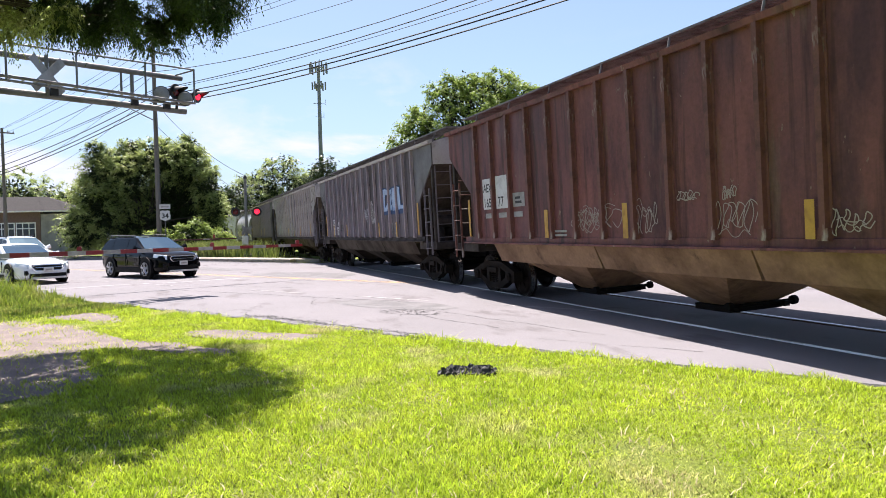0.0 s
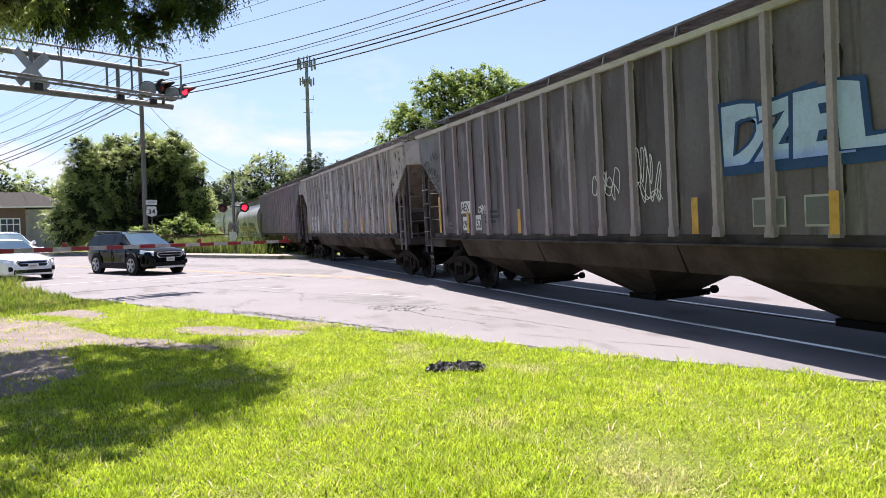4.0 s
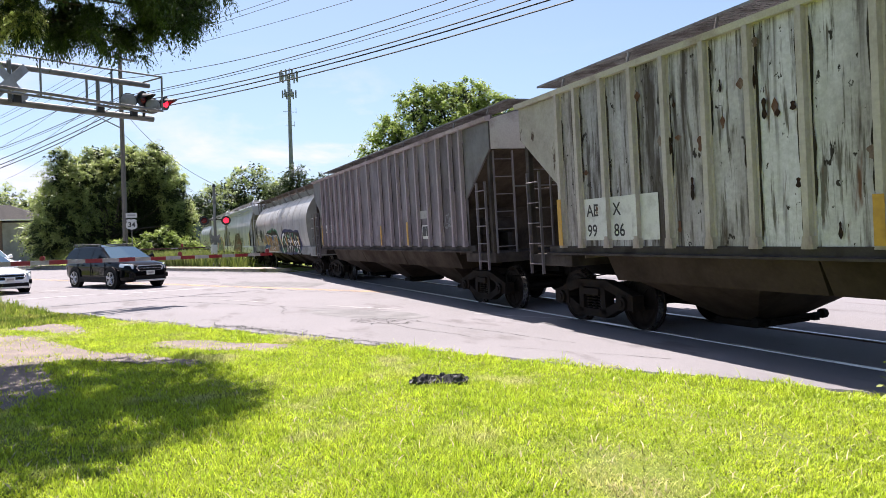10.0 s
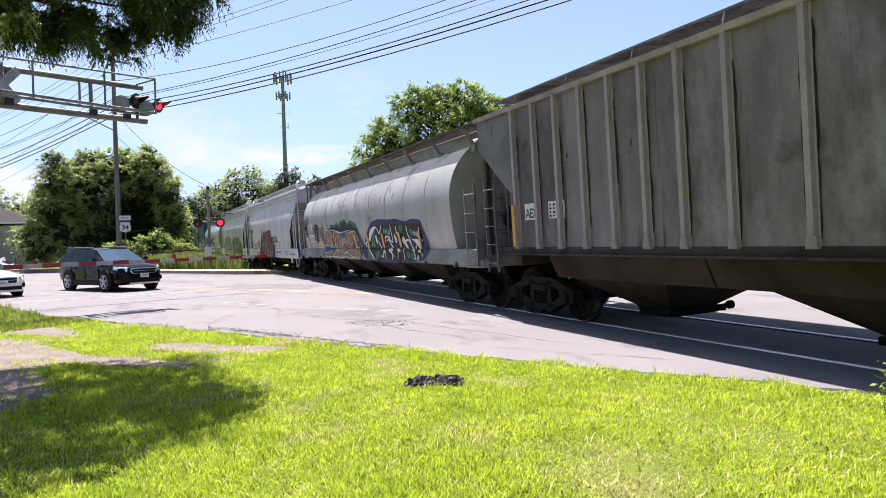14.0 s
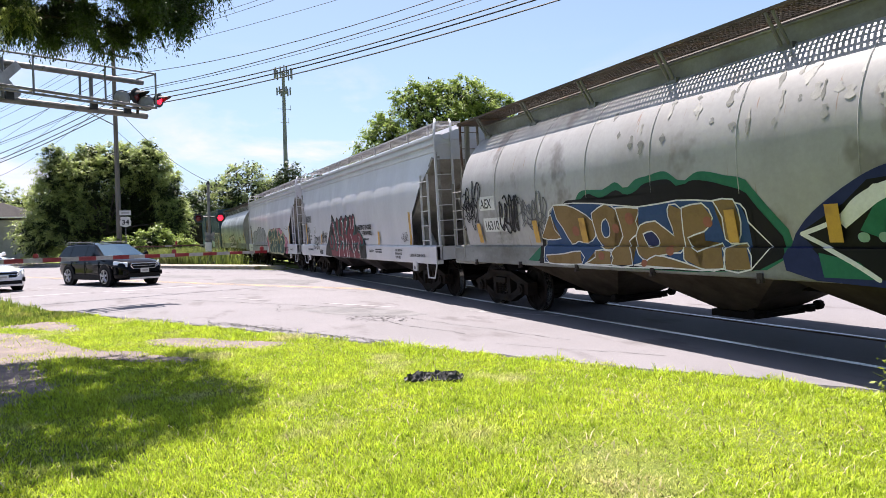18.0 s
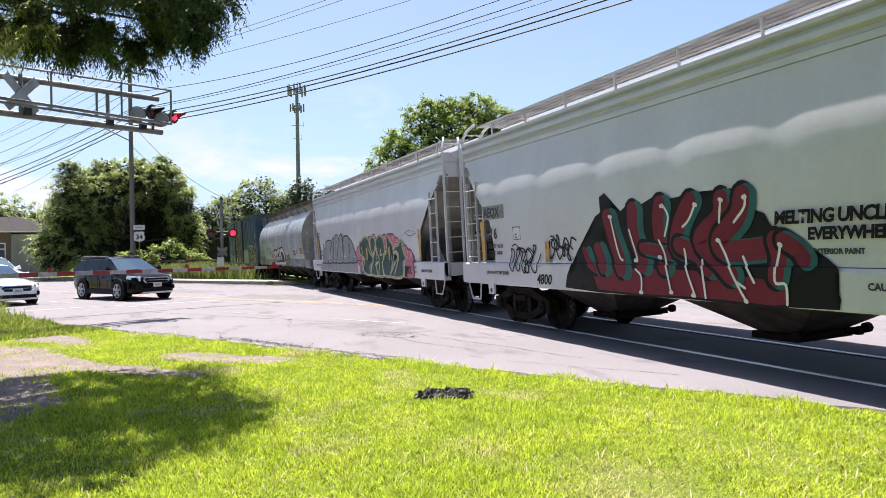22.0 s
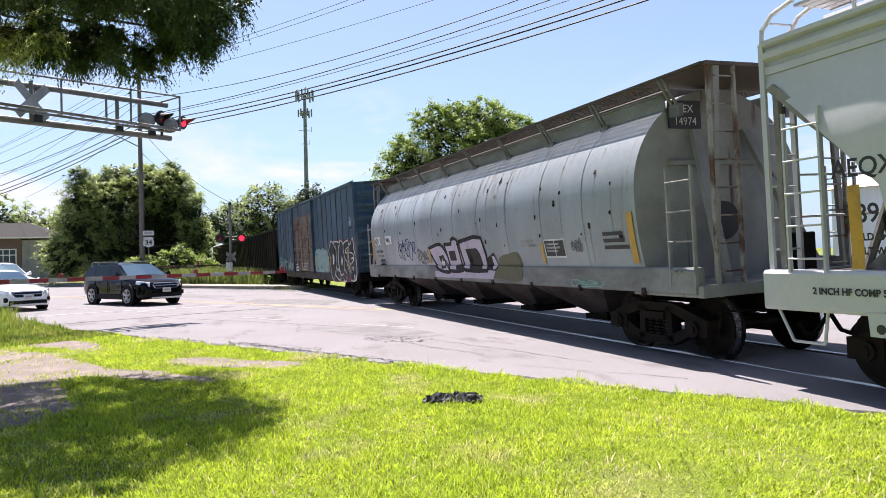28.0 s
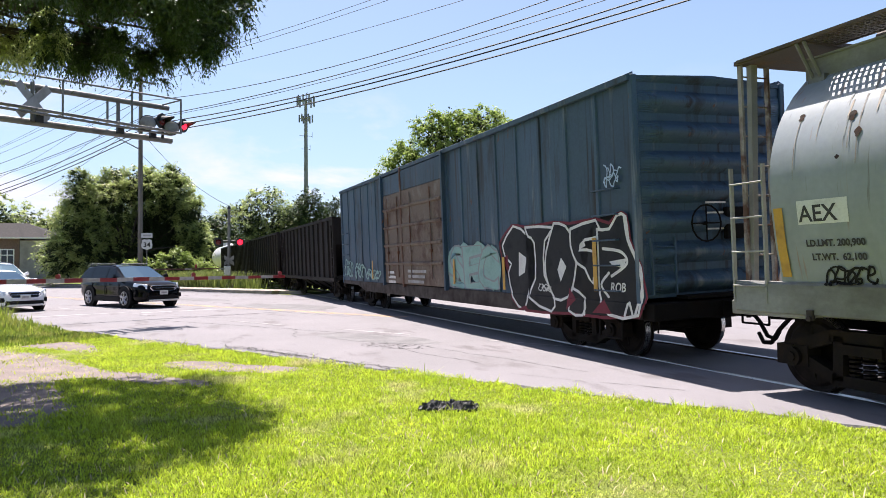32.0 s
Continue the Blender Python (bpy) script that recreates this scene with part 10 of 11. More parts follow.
# ---- vehicles waiting at the gate ----
M["car_black"] = material("black_car_paint_gloss", (0.0012, 0.0015, 0.002), 0.08, 0.0, grain=0.03, coat=0.0, rough_var=0.03, spec=0.16)
M["car_white"] = material("white_car_paint_gloss", (0.70, 0.71, 0.72), 0.15, 0.0, grain=0.02, coat=1.0, rough_var=0.03)
M["car_plastic"] = material("black_plastic_trim", (0.008, 0.008, 0.0085), 0.6, grain=0.1, spec=0.12)
M["car_glass"] = glass("car_glass", (0.002, 0.003, 0.004), 0.02)
M["windscreen"] = glass("windscreen_glass", (0.003, 0.008, 0.012), 0.03)
# raised IOR and blue tint put the sky's reflection into the glass
M["windscreen"].node_tree.nodes["Principled BSDF"].inputs["IOR"].default_value = 3.2
M["windscreen"].node_tree.nodes["Principled BSDF"].inputs["Specular Tint"].default_value = (0.5, 0.82, 1.0, 1)
M["car_glass"].node_tree.nodes["Principled BSDF"].inputs["IOR"].default_value = 1.25
M["chrome"] = material("chrome", (0.75, 0.75, 0.75), 0.12, 1.0, grain=0.02)
M["tyre"] = material("tyre_rubber", (0.009, 0.009, 0.009), 0.8, grain=0.1, spec=0.12)
M["rim"] = material("alloy_rim", (0.45, 0.45, 0.46), 0.3, 0.8, grain=0.05)
M["lamp_glass"] = material("headlamp_glass", (0.75, 0.77, 0.78), 0.08, 0.3, grain=0.03, coat=1.0)


def loft(stations, mat, name, parent, smooth=True):
    """Rings of equal point count joined into a closed skin."""
    bm = B()
    rings = [[bm.verts.new(p) for p in r] for r in stations]
    n = len(rings[0])
    for a, b in zip(rings, rings[1:]):
        for i in range(n):
            bm.faces.new((a[i], a[(i + 1) % n], b[(i + 1) % n], b[i]))
    bm.faces.new(rings[0][::-1])
    bm.faces.new(rings[-1])
    return part(name, fix(bm), mat, parent, smooth=smooth)


def vehicle(name, label, m, paint, L, W, H, belt, hood, wheel_r, suv, wb):
    """x forwards from the middle; the body, cabin, windows, wheels, lights and trim as parts."""
    th = empty(name, m, label=label, category="car", group="cars waiting at the gate")
    h, w = L / 2, W / 2
    g = 0.26 if suv else 0.20
    cw0 = h - (1.32 if suv else 1.45)  # windscreen foot
    front = cw0 - (0.88 if suv else 1.0)
    tail = -h + (0.42 if suv else 1.05)
    r0 = -h + (0.10 if suv else 0.45)
    zt = H - 0.07

    def along(x, table):
        return float(np.interp(x, [p[0] for p in table], [p[1] for p in table]))
    top = [(-h, belt - 0.30), (-h + 0.07, belt - 0.06), (-h + 0.25, belt + 0.02), (-0.6, belt), (cw0, belt - 0.01), (cw0 + 0.25, hood), (h - 0.7, hood - 0.05), (h - 0.3, hood - 0.13), (h - 0.10, hood - 0.22), (h, hood - 0.40)]
    wide = [(-h, 0.80), (-h + 0.12, 0.90), (-h + 0.5, 0.97), (-wb / 2, 1.0), (0.0, 0.98), (wb / 2, 1.0), (h - 0.5, 0.95), (h - 0.22, 0.86), (h - 0.08, 0.74), (h, 0.62)]
    low = [(-h, g + 0.22), (-h + 0.3, g + 0.05), (-wb / 2, g), (wb / 2, g), (h - 0.3, g - 0.02), (h, g + 0.06)]
    xs = sorted(set([-h, -h + 0.04, -h + 0.1, -h + 0.25, -h + 0.5, cw0, cw0 + 0.12, cw0 + 0.3, h - 0.7, h - 0.5, h - 0.3, h - 0.2, h - 0.12, h - 0.06, h - 0.02, h] + list(np.linspace(-h + 0.7, cw0 - 0.1, 9))))
    rings = []
    for x in xs:
        t, b, e = along(x, top), along(x, low), w * along(x, wide)
        z = lambda f: b + (t - b) * f
        half = [(0.90, 0.0), (0.97, 0.10), (0.985, 0.30), (0.965, 0.48), (0.99, 0.64), (0.985, 0.74), (0.955, 0.86), (0.88, 0.96), (0.55, 1.02), (0.0, 1.035)]
        rings.append([(x, -e * a, z(f)) for a, f in half] + [(x, e * a, z(f)) for a, f in half[-2::-1]] + [(x, 0, b)])
    loft(rings, paint, "body", th)
    # cabin: its sides lean in from the belt to the roof
    line = [(r0, belt + 0.0), (tail - 0.10, zt - 0.12), (tail + 0.05, zt - 0.03), (tail + 0.7, zt + 0.03), (front - 0.5, zt + 0.04), (front, zt - 0.02), (front + 0.14, zt - 0.09), (cw0, belt + 0.02)]
    if not suv:
        line = [(r0, belt + 0.05), (tail, zt - 0.10), (tail + 0.35, zt - 0.01), (front - 0.4, zt + 0.03), (front, zt - 0.02), (front + 0.16, zt - 0.10), (cw0, belt + 0.02)]

    def side_at(x, f, s, out=0.0):
        zr = along(x, line)
        yb, yr = w * 0.93, w * (0.93 - 0.21 * (zr - belt) / (zt - belt))
        return (x, s * (yb + (yr - yb) * f + out), belt - 0.02 + (zr - belt + 0.02) * f)
    cab = []
    for x in sorted(set([p[0] for p in line] + list(np.linspace(tail + 0.2, front - 0.1, 6)))):
        zr = along(x, line)
        a, b = side_at(x, 0.0, 1), side_at(x, 1.0, 1)
        m2 = side_at(x, 0.9, 1)
        y1 = b[1] * 0.93
        half = [(a[1], a[2]), (m2[1], m2[2]), (y1, zr + 0.01), (y1 * 0.6, zr + 0.03), (0, zr + 0.04)]
        cab.append([(x, -p, q) for p, q in half] + [(x, p, q) for p, q in half[-2::-1]] + [(x, 0, belt - 0.02)])
    loft(cab, paint, "cabin", th, smooth=False)

    def pane(name_, grid, mat):
        bm = B()
        rows = [[bm.verts.new(p) for p in r] for r in grid]
        for a, b in zip(rows, rows[1:]):
            for q in range(len(a) - 1):
                bm.faces.new((a[q], a[q + 1], b[q + 1], b[q]))
        part(name_, fix(bm), mat, th)
    for nm, xa, xb in (("windscreen", front + 0.05, cw0 - 0.02), ("rear_window", r0 + 0.06, tail - 0.04)):
        grid = []
        for q in range(7):
            x = xa + (xb - xa) * q / 6
            zr, e = along(x, line), side_at(x, 1.0, 1)[1] * 0.9
            grid.append([(x, e * f, zr + 0.05 - 0.022 * abs(f)) for f in (-1, -0.5, 0, 0.5, 1)])
        pane(nm, grid, M["windscreen"])
    cuts = [(tail + 0.10, tail + 0.62), (tail + 0.70, -0.22), (-0.14, front + 0.18)] if suv else [(tail + 0.30, -0.30), (-0.20, front + 0.22)]
    for s in (-1, 1):
        for a, b in cuts:
            pane("side_window", [[side_at(a + (b - a) * q / 5, f, s, 0.008) for f in (0.10, 0.5, 0.86)] for q in range(6)], M["car_glass"])
        bm = B()
        pts = [side_at(x, 0.07, s, 0.012) for x in np.linspace(tail, cw0 - 0.25, 8)]
        for a, b in zip(pts, pts[1:]):
            tube(bm, a, b, 0.010, 5)
        part("belt_trim", fix(bm), M["chrome"], th)
        # mirrors, door lines, handles
        bm = B()
        tube(bm, (cw0 - 0.35, s * w * 0.92, belt + 0.05), (cw0 - 0.35, s * (w + 0.17), belt + 0.12), 0.05, 8, 0.10)
        part("mirror", fix(bm), paint, th)
        for x in (cw0 - 0.5, -0.35):
            bm = B()
            box(bm, x - 0.55, x - 0.37, *sorted((s * (w - 0.005), s * (w + 0.03))), belt - 0.2, belt - 0.16)
            part("door_handle", fix(bm, 0.006), paint, th)
        for x in (cw0 - 0.2, -0.15, -1.15):
            bm = B()
            box(bm, x - 0.006, x + 0.006, *sorted((s * (w - 0.02), s * (w + 0.002))), g + 0.2, belt - 0.12)
            part("door_gap", fix(bm), M["car_plastic"], th)
        bm = B()
        box(bm, -wb / 2 + 0.38, wb / 2 - 0.38, *sorted((s * (w - 0.05), s * (w + 0.012))), g - 0.03, g + 0.16)
        part("sill_trim", fix(bm, 0.01), M["car_plastic"], th)
        # lamps
        bm = B()
        hull8(bm, [(h - 0.55, s * w * 0.95, hood - 0.24), (h - 0.10, s * w * 0.62, hood - 0.34), (h - 0.13, s * w * 0.60, hood - 0.18), (h - 0.55, s * w * 0.90, hood - 0.12)],
              [(h - 0.52, s * w * 0.985, hood - 0.24), (h - 0.035, s * w * 0.68, hood - 0.34), (h - 0.07, s * w * 0.64, hood - 0.18), (h - 0.50, s * w * 0.95, hood - 0.12)])
        part("headlight", fix(bm, 0.01), M["lamp_glass"], th, "clear swept-back headlight")
        bm = B()
        box(bm, h - 0.16, h - 0.05, *sorted((s * w * 0.62, s * w * 0.80)), g + 0.14, g + 0.3)
        part("fog_lamp", fix(bm, 0.02), M["car_plastic"], th)
        if suv:
            bm = B()
            tube(bm, (tail + 0.1, s * w * 0.68, zt + 0.10), (front - 0.1, s * w * 0.68, zt + 0.09), 0.017, 8)
            for x in (tail + 0.15, tail + 0.3, front - 0.3, front - 0.15):
                tube(bm, (x, s * w * 0.68, zt - 0.02), (x, s * w * 0.68, zt + 0.095), 0.02, 6)
            # black car's rails in grey: the glare on them is put into the colour
            part("roof_rail", fix(bm), M["galv"] if paint is M["car_black"] else M["car_plastic"], th)
        for x in (-wb / 2, wb / 2):
            bm = B()
            y0, y1 = sorted((s * (w + 0.012), s * (w - 0.12)))
            tube(bm, (x, y0, wheel_r + 0.02), (x, y1, wheel_r + 0.02), wheel_r + 0.07, 24)
            part("wheel_arch", fix(bm), M["car_plastic"], th)
            bm = B()
            tube(bm, (x, s * (w + 0.02), wheel_r), (x, s * (w - 0.2), wheel_r), wheel_r, 26)
            fix(bm, 0.02)
            wheel = part("wheel", bm, M["tyre"], th)
            bm = B()
            tube(bm, (x, s * (w + 0.021), wheel_r), (x, s * (w + 0.028), wheel_r), wheel_r * 0.68, 24)
            part("rim_disc", fix(bm), M["car_plastic"], wheel)
            for k in range(5):
                a = 2 * math.pi * k / 5 + 0.3
                bm = B()
                tube(bm, (x, s * (w + 0.035), wheel_r), (x + wheel_r * 0.66 * math.cos(a), s * (w + 0.032), wheel_r + wheel_r * 0.66 * math.sin(a)), 0.035, 5, 0.05)
                part("spoke", fix(bm), M["rim"], wheel)
            bm = B()
            n = 24
            for k in range(n):
                a, b = 2 * math.pi * k / n, 2 * math.pi * (k + 1) / n
                tube(bm, (x + wheel_r * 0.67 * math.cos(a), s * (w + 0.03), wheel_r + wheel_r * 0.67 * math.sin(a)), (x + wheel_r * 0.67 * math.cos(b), s * (w + 0.03), wheel_r + wheel_r * 0.67 * math.sin(b)), 0.018, 4)
            part("rim", fix(bm), M["rim"], wheel)
    bm = B()
    hull8(bm, [(h - 0.2, -w * 0.56, hood - 0.40), (h - 0.2, w * 0.56, hood - 0.40), (h - 0.2, w * 0.58, hood - 0.19), (h - 0.2, -w * 0.58, hood - 0.19)],
          [(h + 0.012, -w * 0.46, hood - 0.40), (h + 0.012, w * 0.46, hood - 0.40), (h - 0.03, w * 0.52, hood - 0.2), (h - 0.03, -w * 0.52, hood - 0.2)])
    part("grille", fix(bm, 0.015), M["car_plastic"], th, "black front grille")
    ring_pts = [(-0.50, -0.22), (-0.56, -0.29), (-0.44, -0.40), (0.44, -0.40), (0.56, -0.29), (0.50, -0.22)]
    for a, b in zip(ring_pts, ring_pts[1:] + ring_pts[:1]):
        bm = B()
        tube(bm, (h + 0.012 - 0.05 * abs(a[0]), w * a[0], hood + a[1]), (h + 0.012 - 0.05 * abs(b[0]), w * b[0], hood + b[1]), 0.016, 6)
        part("grille_trim", fix(bm), M["chrome"], th)
    bm = B()
    tube(bm, (h + 0.02, -w * 0.48, hood - 0.30), (h + 0.02, w * 0.48, hood - 0.30), 0.014, 6)
    part("grille_bar", fix(bm), M["chrome"], th)
    bm = B()
    box(bm, h - 0.25, h + 0.02, -w * 0.66, w * 0.66, g + 0.02, g + 0.2)
    part("lower_bumper", fix(bm, 0.03), M["car_plastic"], th)
    bm = B()
    box(bm, h - 0.2, h + 0.035, -w * 0.62, w * 0.62, g + 0.0, g + 0.07)
    part("skid_strip", fix(bm, 0.01), M["alu"], th)
    bm = B()
    box(bm, h + 0.01, h + 0.035, -0.16, 0.16, g + 0.24, g + 0.40)
    pl = part("plate", fix(bm, 0.005), M["label_white"], th)
    bm = B()
    box(bm, h + 0.036, h + 0.039, -0.11, 0.11, g + 0.29, g + 0.35)
    part("plate_bar", fix(bm), M["label_grey"], pl)
    return th


def heading(x, y):
    return pose(x, y, 0.0, 0, 0, 30)


FRONT = Vector((-29.3, -0.40))
vehicle("black_estate", "glossy black raised estate car with roof rails", heading(FRONT.x - 1.37 * RU.x, FRONT.y - 1.37 * RU.y), M["car_black"], 4.86, 1.87, 1.62, 1.06, 1.05, 0.365, True, 2.74)
SED = Vector((-29.1, -4.85))
vehicle("white_saloon", "white saloon car stopped at the gate", heading(SED.x - 1.4 * RU.x, SED.y - 1.4 * RU.y), M["car_white"], 4.93, 1.85, 1.46, 0.93, 0.90, 0.335, False, 2.83)
BACK = Vector((-39.6, -5.5))
vehicle("white_suv", "white sport utility car waiting behind the black car", heading(BACK.x - 2.4 * RU.x - 0.95 * RN.x, BACK.y - 2.4 * RU.y - 0.95 * RN.y), M["car_white"], 4.8, 1.9, 1.76, 1.1, 1.1, 0.36, True, 2.8)


# ---- trees and bushes ----
M["bark"] = material("bark", (0.06, 0.047, 0.037), 0.95, other=(0.035, 0.028, 0.023), scale=4, stretch=(3, 3, 0.5), grain=0.25, bump=0.02, bump_scale=20)
M["leaf"] = material("leaf_green", (0.22, 0.285, 0.085), 0.38, other=(0.38, 0.44, 0.15), mix=(0.4, 0.65), scale=0.35, grain=0.15, grain_scale=4, island=0.4, subsurf=0.5, spec=0.6)
# dark leaf tone; also carries the backlit darkness of the hanging boughs
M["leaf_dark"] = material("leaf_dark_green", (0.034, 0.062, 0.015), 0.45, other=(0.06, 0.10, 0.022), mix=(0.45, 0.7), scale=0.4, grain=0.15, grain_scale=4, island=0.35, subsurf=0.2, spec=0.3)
# darkened leaf whose colour holds the shade inside the crowns
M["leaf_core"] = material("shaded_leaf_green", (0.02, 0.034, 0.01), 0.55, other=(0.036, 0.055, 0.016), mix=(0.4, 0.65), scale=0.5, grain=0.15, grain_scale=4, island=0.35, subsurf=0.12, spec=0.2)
M["leaf_light"] = material("leaf_light_green", (0.192, 0.2645, 0.0585), 0.5, other=(0.3, 0.3795, 0.0975), mix=(0.4, 0.65), scale=0.5, grain=0.15, grain_scale=4, island=0.4, subsurf=0.45, spec=0.3)


def leaves(name, lobes, count, size, mat, parent, seed, hang=0.0, shell_bias=0.55, clump=0.0, per=10, narrow=0.5, droop=0.75, flat=1.2):
    """A crown of many small bent leaves gathered in clumps; lobes: (x, y, z, rx, ry, rz)."""
    rng = np.random.default_rng(seed)
    vol = np.array([l[3] * l[4] * l[5] for l in lobes]) ** 0.8
    nc = max(1, count // per)
    pick = rng.choice(len(lobes), nc, p=vol / vol.sum())
    lob = np.array(lobes)[pick]
    d = rng.normal(size=(nc, 3))
    d /= np.linalg.norm(d, axis=1)[:, None]
    r = rng.random(nc) ** (1 / 3) * (1 - shell_bias) + shell_bias * (0.78 + 0.22 * rng.random(nc))
    r *= 1 + 0.10 * np.sin(5 * d[:, 0] + 3 * d[:, 2] + pick) + 0.06 * np.sin(9 * d[:, 1] - 4 * d[:, 2])
    c = lob[:, :3] + d * lob[:, 3:] * r[:, None]
    cs = clump or size * 1.25
    pos = np.repeat(c, per, 0) + rng.normal(size=(nc * per, 3)) * cs * np.array([1, 1, droop])
    out = np.repeat(d, per, 0)
    n = len(pos)
    ax = rng.normal(size=(n, 3)) * np.array([1, 1, 1 / (0.4 + 0.5 * flat)]) + out * 0.6 - np.array([0, 0, hang])
    ax /= np.linalg.norm(ax, axis=1)[:, None]
    sd = np.cross(ax, rng.normal(size=(n, 3)) + np.array([0, 0, flat]))
    sd /= np.linalg.norm(sd, axis=1)[:, None] + 1e-9
    return leaf_blades(name, pos, ax, sd, size * (0.6 + 0.8 * rng.random(n)), narrow, mat, parent)


def leaf_blades(name, pos, ax, sd, length, narrow, mat, parent):
    """One mesh of small bent leaves: foot, axis, side and length of each."""
    n = len(pos)
    nm = np.cross(sd, ax)
    ln = length[:, None]
    wd = ln * narrow * 0.5
    v = np.empty((n, 4, 3))
    v[:, 0] = pos
    v[:, 1] = pos + ax * ln * 0.5 + sd * wd - nm * ln * 0.06
    v[:, 2] = pos + ax * ln + nm * ln * -0.12
    v[:, 3] = pos + ax * ln * 0.5 - sd * wd - nm * ln * 0.06
    me = bpy.data.meshes.new(name)
    me.vertices.add(n * 4)
    me.vertices.foreach_set("co", v.reshape(-1))
    idx = np.arange(n * 4).reshape(n, 4)
    tri = np.concatenate([idx[:, [0, 1, 2]], idx[:, [0, 2, 3]]], 1).reshape(-1)
    me.loops.add(len(tri))
    me.loops.foreach_set("vertex_index", tri.astype(np.int32))
    me.polygons.add(n * 2)
    me.polygons.foreach_set("loop_start", np.arange(0, n * 6, 3, dtype=np.int32))
    me.update(calc_edges=True)
    me.materials.append(mat)
    return tagged(part(name, me, None, parent), kind="stuff")


def sprays(name, lobes, clumps, twigs, per, twig, size, mat, parent, seed, fall=0.35, narrow=0.42, spread=0.75, shell_from=0.7, up=0.35):
    """Foliage in tufts: each tuft is a fan of bending twigs with leaves on both sides."""
    rng = np.random.default_rng(seed)
    lob = np.array(lobes)
    wt = (lob[:, 3] * lob[:, 4] * lob[:, 5]) ** 0.66
    lob = lob[rng.choice(len(lobes), clumps, p=wt / wt.sum())]
    d = rng.normal(size=(clumps, 3)) + np.array([0, 0, up])
    d /= np.linalg.norm(d, axis=1)[:, None]
    c = lob[:, :3] + d * lob[:, 3:] * (shell_from + (1.04 - shell_from) * rng.random(clumps))[:, None]
    big = 0.6 + 0.7 * rng.random(clumps)
    c, d, big = np.repeat(c, twigs, 0), np.repeat(d, twigs, 0), np.repeat(big, twigs)
    way = d + np.array([0, 0, up]) + rng.normal(size=(len(c), 3)) * spread
    way /= np.linalg.norm(way, axis=1)[:, None]
    ln = twig * big * (0.55 + 0.6 * rng.random(len(c)))
    k = np.tile(np.arange(per), len(c))
    f = (k + 0.5 + 0.6 * rng.random(len(k))) / per
    c, way, ln = np.repeat(c, per, 0), np.repeat(way, per, 0), np.repeat(ln, per)
    down = np.array([0, 0, 1.0])
    pos = c + way * (ln * f)[:, None] - down * (fall * ln * f * f)[:, None]
    tan = way - down * (2 * fall * f)[:, None]
    side = np.cross(tan, down + 0.4 * rng.normal(size=tan.shape))
    side /= np.linalg.norm(side, axis=1)[:, None] + 1e-9
    ax = tan * 0.55 + side * (np.where(k % 2, 0.85, -0.85))[:, None] + 0.3 * rng.normal(size=tan.shape) - down * fall * 0.5
    ax /= np.linalg.norm(ax, axis=1)[:, None]
    sd = np.cross(ax, down + 0.45 * rng.normal(size=ax.shape))
    sd /= np.linalg.norm(sd, axis=1)[:, None] + 1e-9
    return leaf_blades(name, pos, ax, sd, size * (0.65 + 0.6 * rng.random(len(pos))) * (1.15 - 0.4 * f), narrow, mat, parent)


def limbs(parent, p, tips, r, name="trunk", seed=1):
    """A tapered, slightly bent trunk with limbs that reach the lobes."""
    rnd = random.Random(seed)
    fork = Vector(p) + Vector((0, 0, 0.4 * (sum(t[2] for t in tips) / len(tips) - p[2])))
    bm = B()
    mid = Vector(p).lerp(fork, 0.5) + Vector((rnd.uniform(-1, 1), rnd.uniform(-1, 1), 0)) * r
    tube(bm, p, mid, r, 10, r * 0.85)
    tube(bm, mid, fork, r * 0.85, 10, r * 0.7)
    part(name, fix(bm), M["bark"], parent)
    for t in tips:
        t = Vector(t)
        m = fork.lerp(t, 0.5) + Vector((rnd.uniform(-1, 1), rnd.uniform(-1, 1), rnd.uniform(0, 1))) * (t - fork).length * 0.12
        bm = B()
        tube(bm, fork, m, r * 0.5, 7, r * 0.32)
        tube(bm, m, t, r * 0.32, 7, r * 0.1)
        for _ in range(3):
            q = t + Vector((rnd.uniform(-1, 1), rnd.uniform(-1, 1), rnd.uniform(-0.3, 0.5))) * (t - fork).length * 0.15
            tube(bm, m.lerp(t, rnd.uniform(0.2, 0.9)), q, r * 0.16, 5, r * 0.04)
        part("limb", fix(bm), M["bark"], parent)


def tree(name, label, base, lobes, clumps, twigs, per, twig, size, mat, seed, r=0.3, category="tree", group="", core=4000, core_size=0.5, hollow=(), **kw):
    th = empty(name, Matrix.Translation(base), label=label, category=category, group=group)
    limbs(th, Vector((0, 0, -0.1)), [l[:3] for l in lobes], r, seed=seed)
    sprays("crown", lobes, clumps, twigs, per, twig, size, mat, th, seed, **kw)
    # the mass of leaves inside, with its shade put into a darker leaf colour
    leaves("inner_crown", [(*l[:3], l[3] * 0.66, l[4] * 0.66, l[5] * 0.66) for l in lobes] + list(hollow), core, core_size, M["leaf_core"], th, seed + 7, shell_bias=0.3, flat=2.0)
    return th


